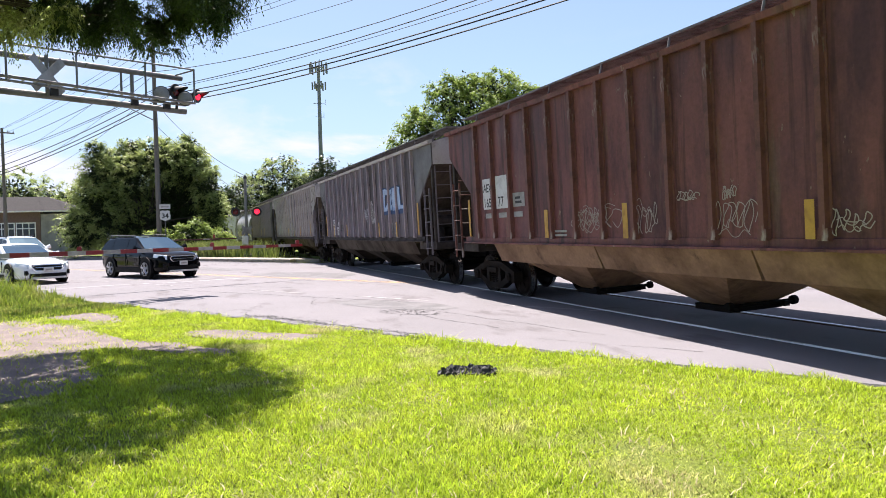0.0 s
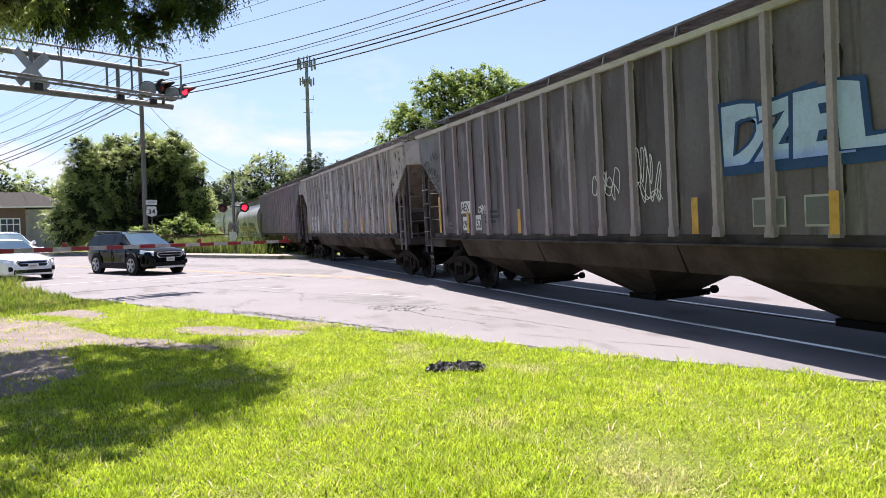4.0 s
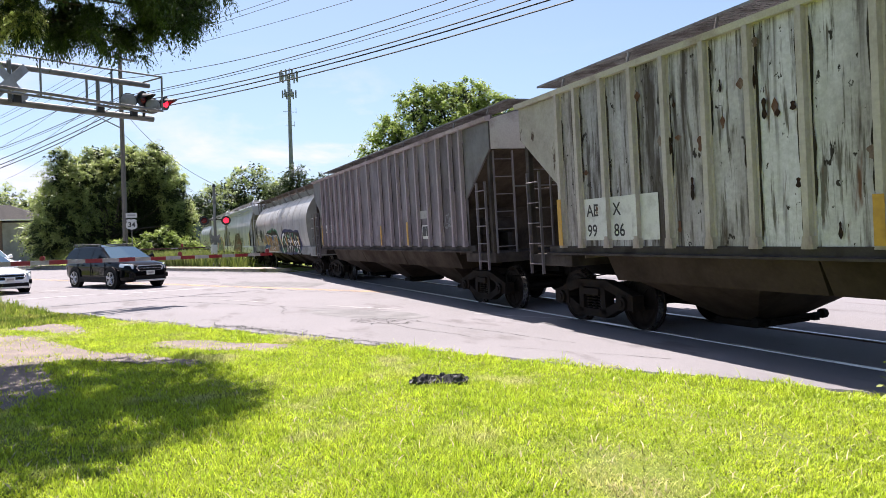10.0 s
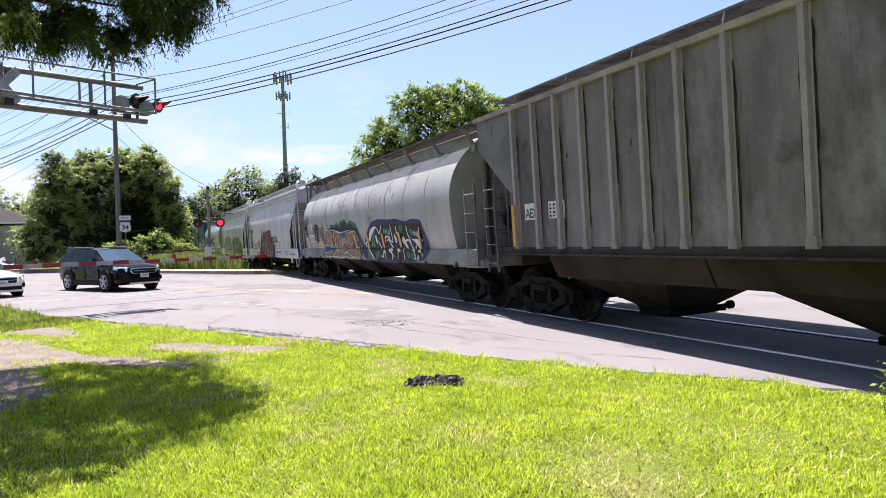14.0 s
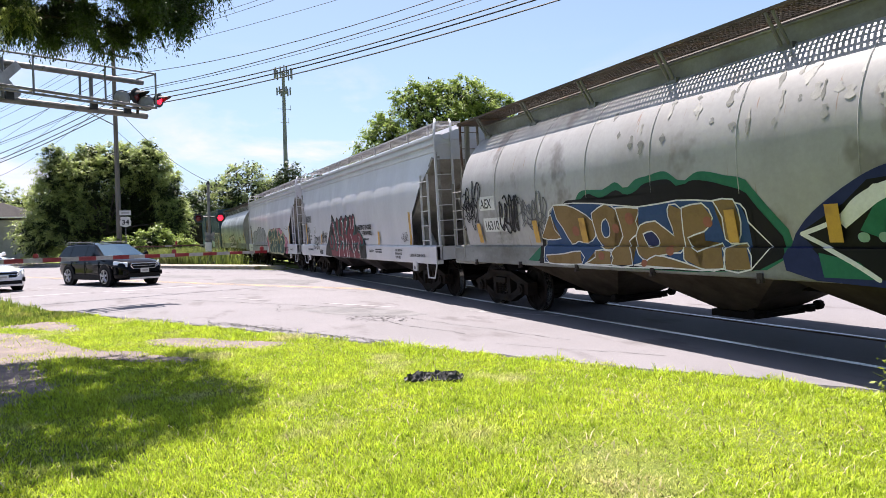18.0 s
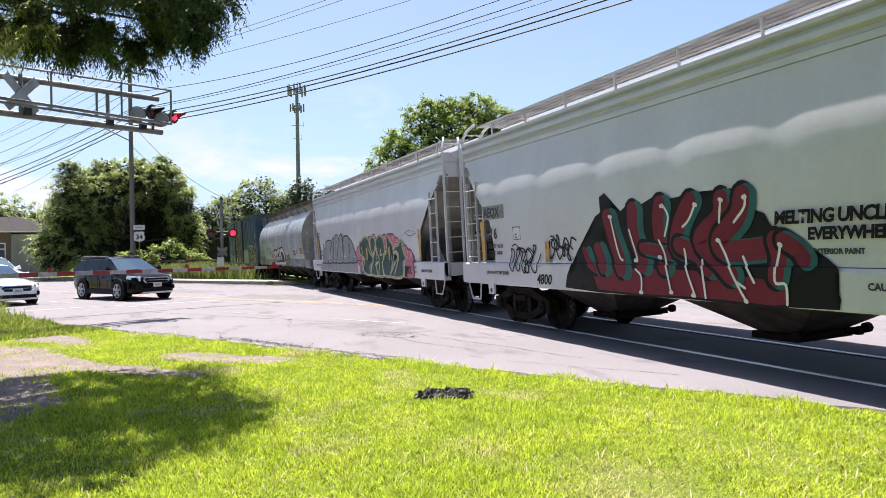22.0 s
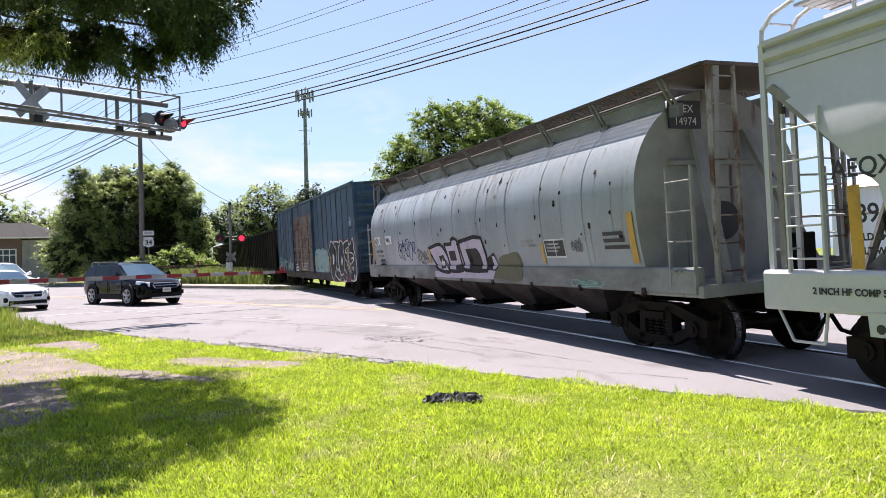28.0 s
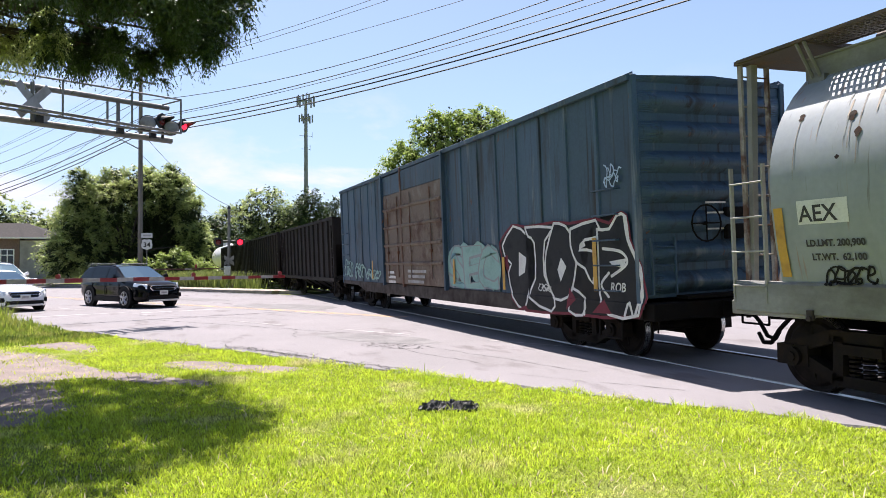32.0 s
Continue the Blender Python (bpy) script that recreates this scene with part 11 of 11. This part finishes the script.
def build_trees():
    # the large bushy tree by the pole: a high cap, skirts to both sides and a shade-dark hollow between them
    c = polar(-2.3, 62)
    lob = [(0.2, -3.3, 3.6, 2.6, 2.0, 3.2), (0.6, -4.6, 2.2, 2.0, 1.2, 2.0), (0.3, -1.2, 6.2, 2.4, 2.0, 2.6), (0.4, -2.9, 6.6, 1.6, 1.5, 1.9), (0.2, 1.2, 7.6, 2.4, 2.0, 1.7), (0.1, 3.2, 7.3, 2.0, 1.7, 1.8), (0.8, 4.7, 5.4, 1.6, 1.0, 2.2),
           (0.6, 5.1, 3.2, 1.6, 1.0, 2.2), (-0.4, -1.2, 2.4, 1.8, 1.6, 2.2), (0.4, 3.3, 8.6, 0.7, 0.5, 0.9), (0.4, -3.4, 8.2, 0.6, 0.5, 0.9), (0.4, -0.9, 8.6, 0.7, 0.7, 0.6)]
    # hollow: near-black leaves stand in for the shade between the skirts
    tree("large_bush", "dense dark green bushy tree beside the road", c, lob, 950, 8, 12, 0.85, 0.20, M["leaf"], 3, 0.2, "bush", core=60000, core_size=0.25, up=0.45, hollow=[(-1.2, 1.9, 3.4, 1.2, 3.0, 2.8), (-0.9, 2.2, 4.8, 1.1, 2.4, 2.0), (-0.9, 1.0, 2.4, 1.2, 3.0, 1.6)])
    c2 = polar(0.6, 56.5)
    th = empty("low_bush", Matrix.Translation(c2), label="low light green leafy shrub under the tree", category="bush")
    sprays("crown", [(0, -1.9, 0.9, 1.2, 1.6, 1.1), (0.2, 0.4, 1.2, 1.3, 1.6, 1.3), (0.1, 2.2, 0.9, 1.1, 1.1, 1.0)], 150, 7, 9, 0.6, 0.24, M["leaf_light"], th, 5, up=0.7)
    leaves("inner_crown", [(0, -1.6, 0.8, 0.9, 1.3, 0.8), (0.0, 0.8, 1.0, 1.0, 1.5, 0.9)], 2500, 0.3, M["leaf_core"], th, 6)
    # mid-distance wood behind the signal
    for k, (az, d, top, rr, mt) in enumerate(((3.6, 118, 9.0, 4.6, "leaf_dark"), (5.4, 128, 12.0, 5.0, "leaf"), (7.6, 126, 15.2, 5.0, "leaf"), (9.6, 135, 13.0, 4.2, "leaf"), (10.9, 124, 14.6, 3.6, "leaf_dark"), (12.7, 132, 13.2, 3.6, "leaf_dark"), (14.5, 140, 12.0, 4.6, "leaf_dark"), (-0.5, 130, 9.5, 6, "leaf_dark"))):
        p = polar(az, d)
        h = top
        lob = [(0, 0, h * 0.66, rr * 0.8, rr * 0.8, h * 0.30), (rr * 0.3, -rr * 0.55, h * 0.52, rr * 0.6, rr * 0.6, h * 0.26), (rr * 0.3, rr * 0.6, h * 0.54, rr * 0.55, rr * 0.5, h * 0.26), (0.5, 0.2, h * 0.3, rr * 0.9, rr * 0.95, h * 0.26), (0.3, rr * 0.25, h * 0.9, rr * 0.35, rr * 0.32, h * 0.1), (0.3, -rr * 0.3, h * 0.84, rr * 0.3, rr * 0.3, h * 0.1)]
        tree("tree", "leafy green tree in a far row", p, lob, 170, 6, 8, 1.4, 0.42, M[mt], 20 + k, 0.3, group="trees in the distance", core=4500, core_size=0.5, up=0.6)
    # far trees behind the building
    for k, (az, d, top, rr) in enumerate(((-13.0, 150, 12.5, 6), (-10.6, 150, 14.5, 6), (-8.6, 155, 13.0, 6), (-6.5, 150, 11.0, 6))):
        p = polar(az, d)
        lob = [(0, 0, top * 0.6, rr, rr, top * 0.4), (0, rr * 0.6, top * 0.45, rr * 0.8, rr * 0.8, top * 0.35), (0, -rr * 0.6, top * 0.45, rr * 0.8, rr * 0.8, top * 0.35)]
        tree("tree", "leafy green tree in a far row", p, lob, 130, 6, 8, 1.5, 0.46, M["leaf"], 40 + k, 0.35, group="trees in the distance", core=3000, core_size=0.7, up=0.6)
    # the big tree behind the train
    c = polar(22.6, 78)
    lob = [(0, 0, 13.0, 5.0, 4.6, 4.4), (0, -5.4, 9.6, 4.0, 3.6, 3.8), (1, 5.6, 12.6, 4.6, 4.0, 3.8), (0, -1.6, 8.0, 6, 6.5, 4.0), (0, 7.5, 9.5, 4.4, 3.8, 3.6), (0, -7.6, 7.2, 2.4, 2.0, 2.6), (1.5, 2.6, 16.2, 2.6, 2.0, 2.2), (1.0, -2.8, 15.6, 2.2, 1.9, 1.9), (1.0, 6.6, 15.6, 2.0, 2.0, 1.6),
           (0.5, -5.6, 12.8, 1.8, 1.5, 1.6), (1.0, 0.2, 17.2, 1.2, 1.2, 1.0), (1.0, 4.6, 17.2, 1.0, 1.0, 0.9)]
    tree("large_tree", "large light green spreading tree behind the track", c, lob, 820, 8, 10, 1.35, 0.36, M["leaf_light"], 61, 0.45, core=14000, core_size=0.42, up=0.5)


def build_canopy():
    """The maple whose outer boughs hang over the lawn, trunk to the side."""
    base = Vector((-9.6, -8.2, 0))
    th = empty("maple_tree", Matrix.Translation(base), label="spreading tree with dark hanging leafy boughs over the lawn", category="tree")
    bm = B()
    tube(bm, (0, 0, -0.1), (0.12, 0.1725, 2.86), 0.34, 12, 0.27)
    tube(bm, (0.12, 0.1725, 2.86), (0, 0.345, 5.98), 0.27, 12, 0.2)
    part("trunk", fix(bm), M["bark"], th)
    rnd = random.Random(5)
    # the drooping fringe: bearing and slope of each hanging tip, size
    fringe = [(-10.75, 0.234, 0.3), (-9.58, 0.235, 0.28), (-8.55, 0.234, 0.26), (-7.3, 0.247, 0.26), (-6.5, 0.243, 0.22), (-5.73, 0.232, 0.2), (-4.99, 0.237, 0.22), (-3.85, 0.254, 0.26), (-2.91, 0.249, 0.22),
              (-2.18, 0.230, 0.2), (-1.2, 0.234, 0.24), (-0.25, 0.224, 0.2), (0.9, 0.2611, 0.26), (1.92, 0.2875, 0.312), (3.108, 0.268, 0.26), (4.08, 0.2748, 0.221), (4.56, 0.2898, 0.182), (4.44, 0.3082, 0.182), (4.2, 0.3266, 0.169), (3.6, 0.345, 0.208)]
    lob, fine = [], []
    for az, sl, r in fringe:
        d = rnd.uniform(9.2, 10.6)
        p = polar(az, d, EYE[2] + sl * d + 0.27) - base
        fine.append((p.x, p.y, p.z, r * 1.0, r * 0.5, r * 0.6))
        fine.append((p.x - 0.4, p.y - rnd.uniform(0.0, 0.25), p.z + 0.32, r * 1.3, r * 0.8, r * 0.7))
    # the spread above, whose lower side rises away from the lawn
    for x, y1 in ((-6.9, -1.5), (-7.5, -0.95), (-8.2, -0.3), (-8.9, 0.25), (-9.6, 0.55), (-10.3, 0.8), (-11.0, 0.62), (-11.8, 0.55), (-12.5, 0.5), (-13.2, 0.45), (-13.9, -0.6)):
        for k in range(7):
            y = y1 - 0.72 * k + rnd.uniform(-0.12, 0.12)
            z = EYE[2] + 0.300 * -x + 0.50 + rnd.uniform(0, 0.25)
            p = Vector((x + rnd.uniform(-0.2, 0.2), y, z)) - base
            bearing = math.degrees(math.atan2(y, -x))
            if bearing < -13 and rnd.random() < 0.5:
                continue
            lob.append((p.x, p.y, p.z, 0.5, 0.46, 0.3))
    far = [(0.5, 2.0, 6.5, 1.6, 1.5, 1.0), (1.8, -2.0, 6.0, 1.6, 1.5, 1.0), (-1.8, -2.2, 5.8, 1.7, 1.5, 1.0), (0, 0, 7.2, 1.9, 1.8, 1.1), (-2.6, 1.6, 5.9, 1.3, 1.3, 0.8), (2.2, 1.8, 5.7, 1.3, 1.3, 0.8)]
    for l in fine[1::2] + lob[::5] + far:
        t = Vector(l[:3])
        a = Vector((0.05, 0.25, rnd.uniform(3.2, 4.5)))
        m = a.lerp(t, 0.5) + Vector((0, 0, 0.6))
        bm = B()
        tube(bm, a, m, 0.07, 8, 0.045)
        tube(bm, m, t, 0.045, 8, 0.012)
        for _ in range(6):
            q0 = m.lerp(t, rnd.uniform(0.5, 1.0))
            tube(bm, q0, q0 + Vector((rnd.uniform(-0.5, 0.5), rnd.uniform(-0.4, 0.3), rnd.uniform(-0.15, 0.3))), 0.012, 5, 0.004)
        part("bough", fix(bm), M["bark"], th)
    # leaf colour carries the light: paler sunlit tips left, dark backlit boughs elsewhere
    sprays("fringe", fine[:8], 110, 9, 15, 0.2, 0.052, M["leaf"], th, 75, fall=0.7, narrow=0.38, spread=0.75, shell_from=0.1, up=-0.15)
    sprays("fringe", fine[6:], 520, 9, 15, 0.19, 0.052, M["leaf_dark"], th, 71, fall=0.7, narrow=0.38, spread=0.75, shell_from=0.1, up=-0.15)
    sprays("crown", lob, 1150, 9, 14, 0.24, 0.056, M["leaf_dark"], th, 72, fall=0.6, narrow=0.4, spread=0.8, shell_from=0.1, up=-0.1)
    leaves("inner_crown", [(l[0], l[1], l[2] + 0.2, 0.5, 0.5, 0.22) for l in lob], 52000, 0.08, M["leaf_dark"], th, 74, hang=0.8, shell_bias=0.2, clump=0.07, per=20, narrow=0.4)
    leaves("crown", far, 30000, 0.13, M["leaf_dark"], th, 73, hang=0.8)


build_trees()
build_canopy()


# ---- lawn ----


def inside(poly, x, y):
    r = np.zeros(len(x), bool)
    n = len(poly)
    for i in range(n):
        (x0, y0), (x1, y1) = poly[i], poly[(i + 1) % n]
        c = (y0 > y) != (y1 > y)
        with np.errstate(divide="ignore", invalid="ignore"):
            r ^= c & (x < (x1 - x0) * (y - y0) / (y1 - y0) + x0)
    return r


def blades(name, x, y, height, width, mat, seed, lean=0.45):
    rng = np.random.default_rng(seed)
    n = len(x)
    a = rng.random(n) * 2 * math.pi
    hh = height * (0.55 + 0.75 * rng.random(n))
    le = hh * lean * (0.3 + rng.random(n))
    ww = width * (0.7 + 0.6 * rng.random(n))
    b = a + math.pi / 2 + rng.normal(size=n) * 0.5
    base = np.stack([x, y, np.full(n, -0.03)], 1)
    side = np.stack([np.cos(a), np.sin(a), np.zeros(n)], 1) * ww[:, None] / 2
    bend = np.stack([np.cos(b), np.sin(b), np.zeros(n)], 1)
    up = np.array([0, 0, 1.0])
    v = np.empty((n, 5, 3))
    v[:, 0] = base - side
    v[:, 1] = base + side
    v[:, 2] = base + side * 0.7 + bend * (le * 0.35)[:, None] + up * (hh * 0.6)[:, None]
    v[:, 3] = base - side * 0.7 + bend * (le * 0.35)[:, None] + up * (hh * 0.6)[:, None]
    v[:, 4] = base + bend * le[:, None] + up * hh[:, None]
    me = bpy.data.meshes.new(name)
    me.vertices.add(n * 5)
    me.vertices.foreach_set("co", v.reshape(-1))
    i = np.arange(n)[:, None] * 5
    loops = (i + np.array([[0, 1, 2, 0, 2, 3, 3, 2, 4]])).reshape(-1)
    me.loops.add(len(loops))
    me.loops.foreach_set("vertex_index", loops.astype(np.int32))
    me.polygons.add(n * 3)
    me.polygons.foreach_set("loop_start", np.arange(0, n * 9, 3, dtype=np.int32))
    me.update(calc_edges=True)
    me.materials.append(mat)
    return part(name, me, None)


def build_lawn():
    rng = np.random.default_rng(8)
    n = 500000
    # even over the ground that lies before the walker, thinning with distance
    d = 3.4 + (rng.random(n) ** 1.15) * 15.5
    az = np.radians(-16 + rng.random(n) * 76)
    x, y = -d * np.cos(az), d * np.sin(az)
    keep = rng.random(n) < np.clip(0.35 + d / 14, 0, 1)
    nn = x * RN.x + y * RN.y
    uu = x * RU.x + y * RU.y
    ragged = ROAD_N0 - 0.02 + 0.10 * np.sin(uu * 2.7) + 0.07 * np.sin(uu * 7.1 + 1) + 0.05 * np.sin(uu * 17.3)
    keep &= nn < ragged
    bare = np.zeros(n, bool)
    for p in PATHS:
        bare |= inside(p, x + 0.07 * np.sin(y * 5.3) + 0.11 * rng.normal(size=n), y + 0.07 * np.sin(x * 5.7) + 0.10 * rng.normal(size=n))
    keep &= ~bare | (rng.random(n) < 0.03 + 0.16 * (np.sin(x * 2.1 + np.sin(y * 3)) * np.sin(y * 2.7 + np.sin(x * 2.2)) > 0.35))
    x, y, d = x[keep], y[keep], d[keep]
    rough = np.sin(x * 1.7 + 0.6 * np.sin(y * 3.1)) * np.sin(y * 2.3 + 0.8 * np.sin(x * 2.6)) + 0.8 * np.sin(x * 6.3 + np.sin(y * 5)) * np.sin(y * 7.1 + 1.3 * np.sin(x * 4.4))
    tall = 0.022 + 0.026 * np.clip(rough * 0.5 + 0.5, 0, 1.5)
    tall *= np.where(rng.random(len(x)) < 0.03, 2.0, 1.0)
    worn = np.exp(-(((x + 4.2) / 1.2) ** 2 + ((y - 4.3) / 0.5) ** 2)) + 0.8 * np.exp(-(((x + 4.0) / 0.7) ** 2 + ((y - 2.9) / 0.6) ** 2))
    tall *= 1 - 0.6 * worn
    tall *= np.where(nn[keep] > ROAD_N0 - 0.5, 1.5, 1.0)
    print("blades", len(x))
    tagged(blades("grass", x, y, tall, 0.006 + d * 0.0006, M["blade"], 9, 1.0), "short mown sunlit green grass blades", "grass", kind="stuff")
    # the rest of the lawn, all round
    m = 90000
    px, py = -19 + 31 * rng.random(m), -16 + 22 * rng.random(m)
    az = np.degrees(np.arctan2(py, -px))
    seen = (np.hypot(px, py) > 3.4) & (np.hypot(px, py) < 18.9) & (az > -16) & (az < 60)
    ok = ~seen & ((px * RN.x + py * RN.y) < ROAD_N0 - 0.1) & (py < 5.6)
    for p in PATHS:
        ok &= ~inside(p, px, py)
    tagged(blades("grass", px[ok], py[ok], np.full(ok.sum(), 0.05), 0.03, M["blade"], 19, 1.0), "short mown sunlit green grass blades", "grass", kind="stuff")
    # the taller weedy tuft beside the path and fringes along the asphalt
    m = 20000
    u = -27 + 11.5 * rng.random(m)
    k = ROAD_N0 - 0.1 - 3.2 * rng.random(m) ** 1.4
    hump = np.clip(1 - ((u + 24.0) / 6.5) ** 2, 0.12, 1) * (0.55 + 0.45 * np.sin(u * 3.1 + 2 * np.sin(k * 2.3)) * np.sin(k * 3.7 + u)) * (0.6 + 0.8 * rng.random(m) ** 2)
    px, py = u * RU.x + k * RN.x, u * RU.y + k * RN.y
    tagged(blades("tall_grass", px, py, 0.62 * hump + 0.06, 0.024, M["weed"], 10, 0.6), "tall unmown grass and weeds by the roadside", "grass", kind="stuff")
    # weeds at the foot of the far signal and along the track
    m = 9000
    c = polar(2.2, 50.5)
    px, py = c.x + rng.normal(size=m) * 1.8, c.y + rng.normal(size=m) * 1.6
    ok = (px * RN.x + py * RN.y) > ROAD_N1 + 1.9
    px, py = px[ok], py[ok]
    tagged(blades("tall_grass", px, py, np.full(len(px), 1.0), 0.07, M["weed_far"], 11, 0.5), "tall green weeds behind the sidewalk", "weeds", kind="stuff")
    # clover and small broad leaves strewn over the lawn
    m = 2600
    d = 4 + rng.random(m) * 8
    az = np.radians(-10 + rng.random(m) * 64)
    px, py = -d * np.cos(az), d * np.sin(az)
    ok = (px * RN.x + py * RN.y) < ROAD_N0 - 0.1
    for p in PATHS:
        ok &= ~inside(p, px, py)
    tagged(blades("dry_grass", px[ok], py[ok], np.full(ok.sum(), 0.05), 0.012, M["straw"], 12, 1.4), "scattered dry straw-coloured grass clippings", "grass", kind="stuff")


M["straw"] = material("dry_straw", (0.42, 0.36, 0.2), 0.8, grain=0.2, island=0.3)
build_lawn()


def build_weed_stalk():
    p = Vector((-3.86, 5.56, -0.03)) * 1.026
    th = empty("weed_stalk", Matrix.Translation((p.x, p.y, -0.03)), label="thin leggy roadside weed stalk with few leaves", category="weed")
    bm = B()
    rnd = random.Random(4)
    for k in range(3):
        a = Vector((rnd.uniform(-0.05, 0.05), rnd.uniform(-0.05, 0.05), 0))
        for i in range(6):
            b = a + Vector((rnd.uniform(-0.035, 0.035), rnd.uniform(-0.035, 0.035), 0.11 - 0.03 * k))
            tube(bm, a, b, 0.005, 5)
            q = b + Vector((rnd.uniform(-0.1, 0.1), rnd.uniform(-0.1, 0.1), 0.05))
            tube(bm, b, q, 0.003, 4)
            a = b
    part("stem", fix(bm), M["weed"], th)
    leaves("leaf_cluster", [(0, 0, 0.25, 0.08, 0.08, 0.25)], 36, 0.05, M["weed"], th, 15, per=3)


def build_rubber():
    """A torn, crumpled piece of black rubber lying in the grass."""
    c = Vector((-7.1, 2.885, 0)) * 1.026
    bm = B()
    nx, ny = 44, 16
    rows = []
    ang = math.atan2(3.13 - 2.64, -6.97 + 7.22)
    ax, ay = Vector((math.cos(ang), math.sin(ang), 0)), Vector((-math.sin(ang), math.cos(ang), 0))
    for i in range(nx + 1):
        row = []
        for j in range(ny + 1):
            u, v = (i / nx - 0.5), (j / ny - 0.5)
            edge = 1 + 0.25 * uneven(u * 3, v * 3, 3.0)
            z = 0.05 * max(0, 1 - (2 * u) ** 4) * (1 - (2 * v) ** 2) + 0.06 * uneven(u * 7, v * 4, 1.6) + 0.03 * uneven(u * 20, v * 12, 1.3)
            p = c + ax * (u * 0.60 * edge) + ay * (v * 0.30 * edge)
            row.append(bm.verts.new((p.x, p.y, max(0.0, z) + 0.005)))
        rows.append(row)
    for a, b in zip(rows, rows[1:]):
        for j in range(ny):
            bm.faces.new((a[j], b[j], b[j + 1], a[j + 1]))
    g = bmesh.ops.extrude_face_region(bm, geom=list(bm.faces))
    for v in g["geom"]:
        if isinstance(v, bmesh.types.BMVert):
            v.co.z -= 0.03
    tagged(part("rubber_scrap", fix(bm), M["rubber"], smooth=False), "torn crumpled black rubber scrap lying on the lawn", "rubber scrap")


M["rubber"] = material("black_rubber", (0.016, 0.016, 0.017), 0.75, other=(0.03, 0.03, 0.03), scale=12, grain=0.3, bump=0.004, bump_scale=90)
build_weed_stalk()
build_rubber()


# ---- what moves ----
ROLL = [-0.00, 8.16, 16.33, 24.50, 32.67, 40.81, 48.90, 56.98, 65.06, 73.14, 81.24, 89.38, 97.59, 105.84, 114.14, 122.48, 130.88]  # metres that the train has come, every two seconds


def come(t):
    """Metres that the train has moved by time t."""
    k = min(int(t / 2), len(ROLL) - 2)
    a = t / 2 - k
    p0, p1, p2, p3 = ROLL[max(k - 1, 0)], ROLL[k], ROLL[k + 1], ROLL[min(k + 2, len(ROLL) - 1)]
    if k == 0:
        p0 = 2 * p1 - p2
    if k + 2 > len(ROLL) - 1:
        p3 = 2 * p2 - p1
    return p1 + 0.5 * a * (p2 - p0 + a * (2 * p0 - 5 * p1 + 4 * p2 - p3 + a * (3 * (p1 - p2) + p3 - p0)))


def motions():
    for car, centre in TRAIN:
        walk(car, [(t, pose(centre + come(t), TRACK_Y, TRACK_Z, CANT)) for t in np.arange(0, 32.01, 2.0)])
    # wheels turn as the train rolls; in steps of under a quarter turn
    times = [0.16 * i for i in range(201)]
    for w, place in WHEELSETS[:]:
        walk(w, [(t, pose(*place, 0, math.degrees(come(t) / 0.457), 0)) for t in times])


motions()
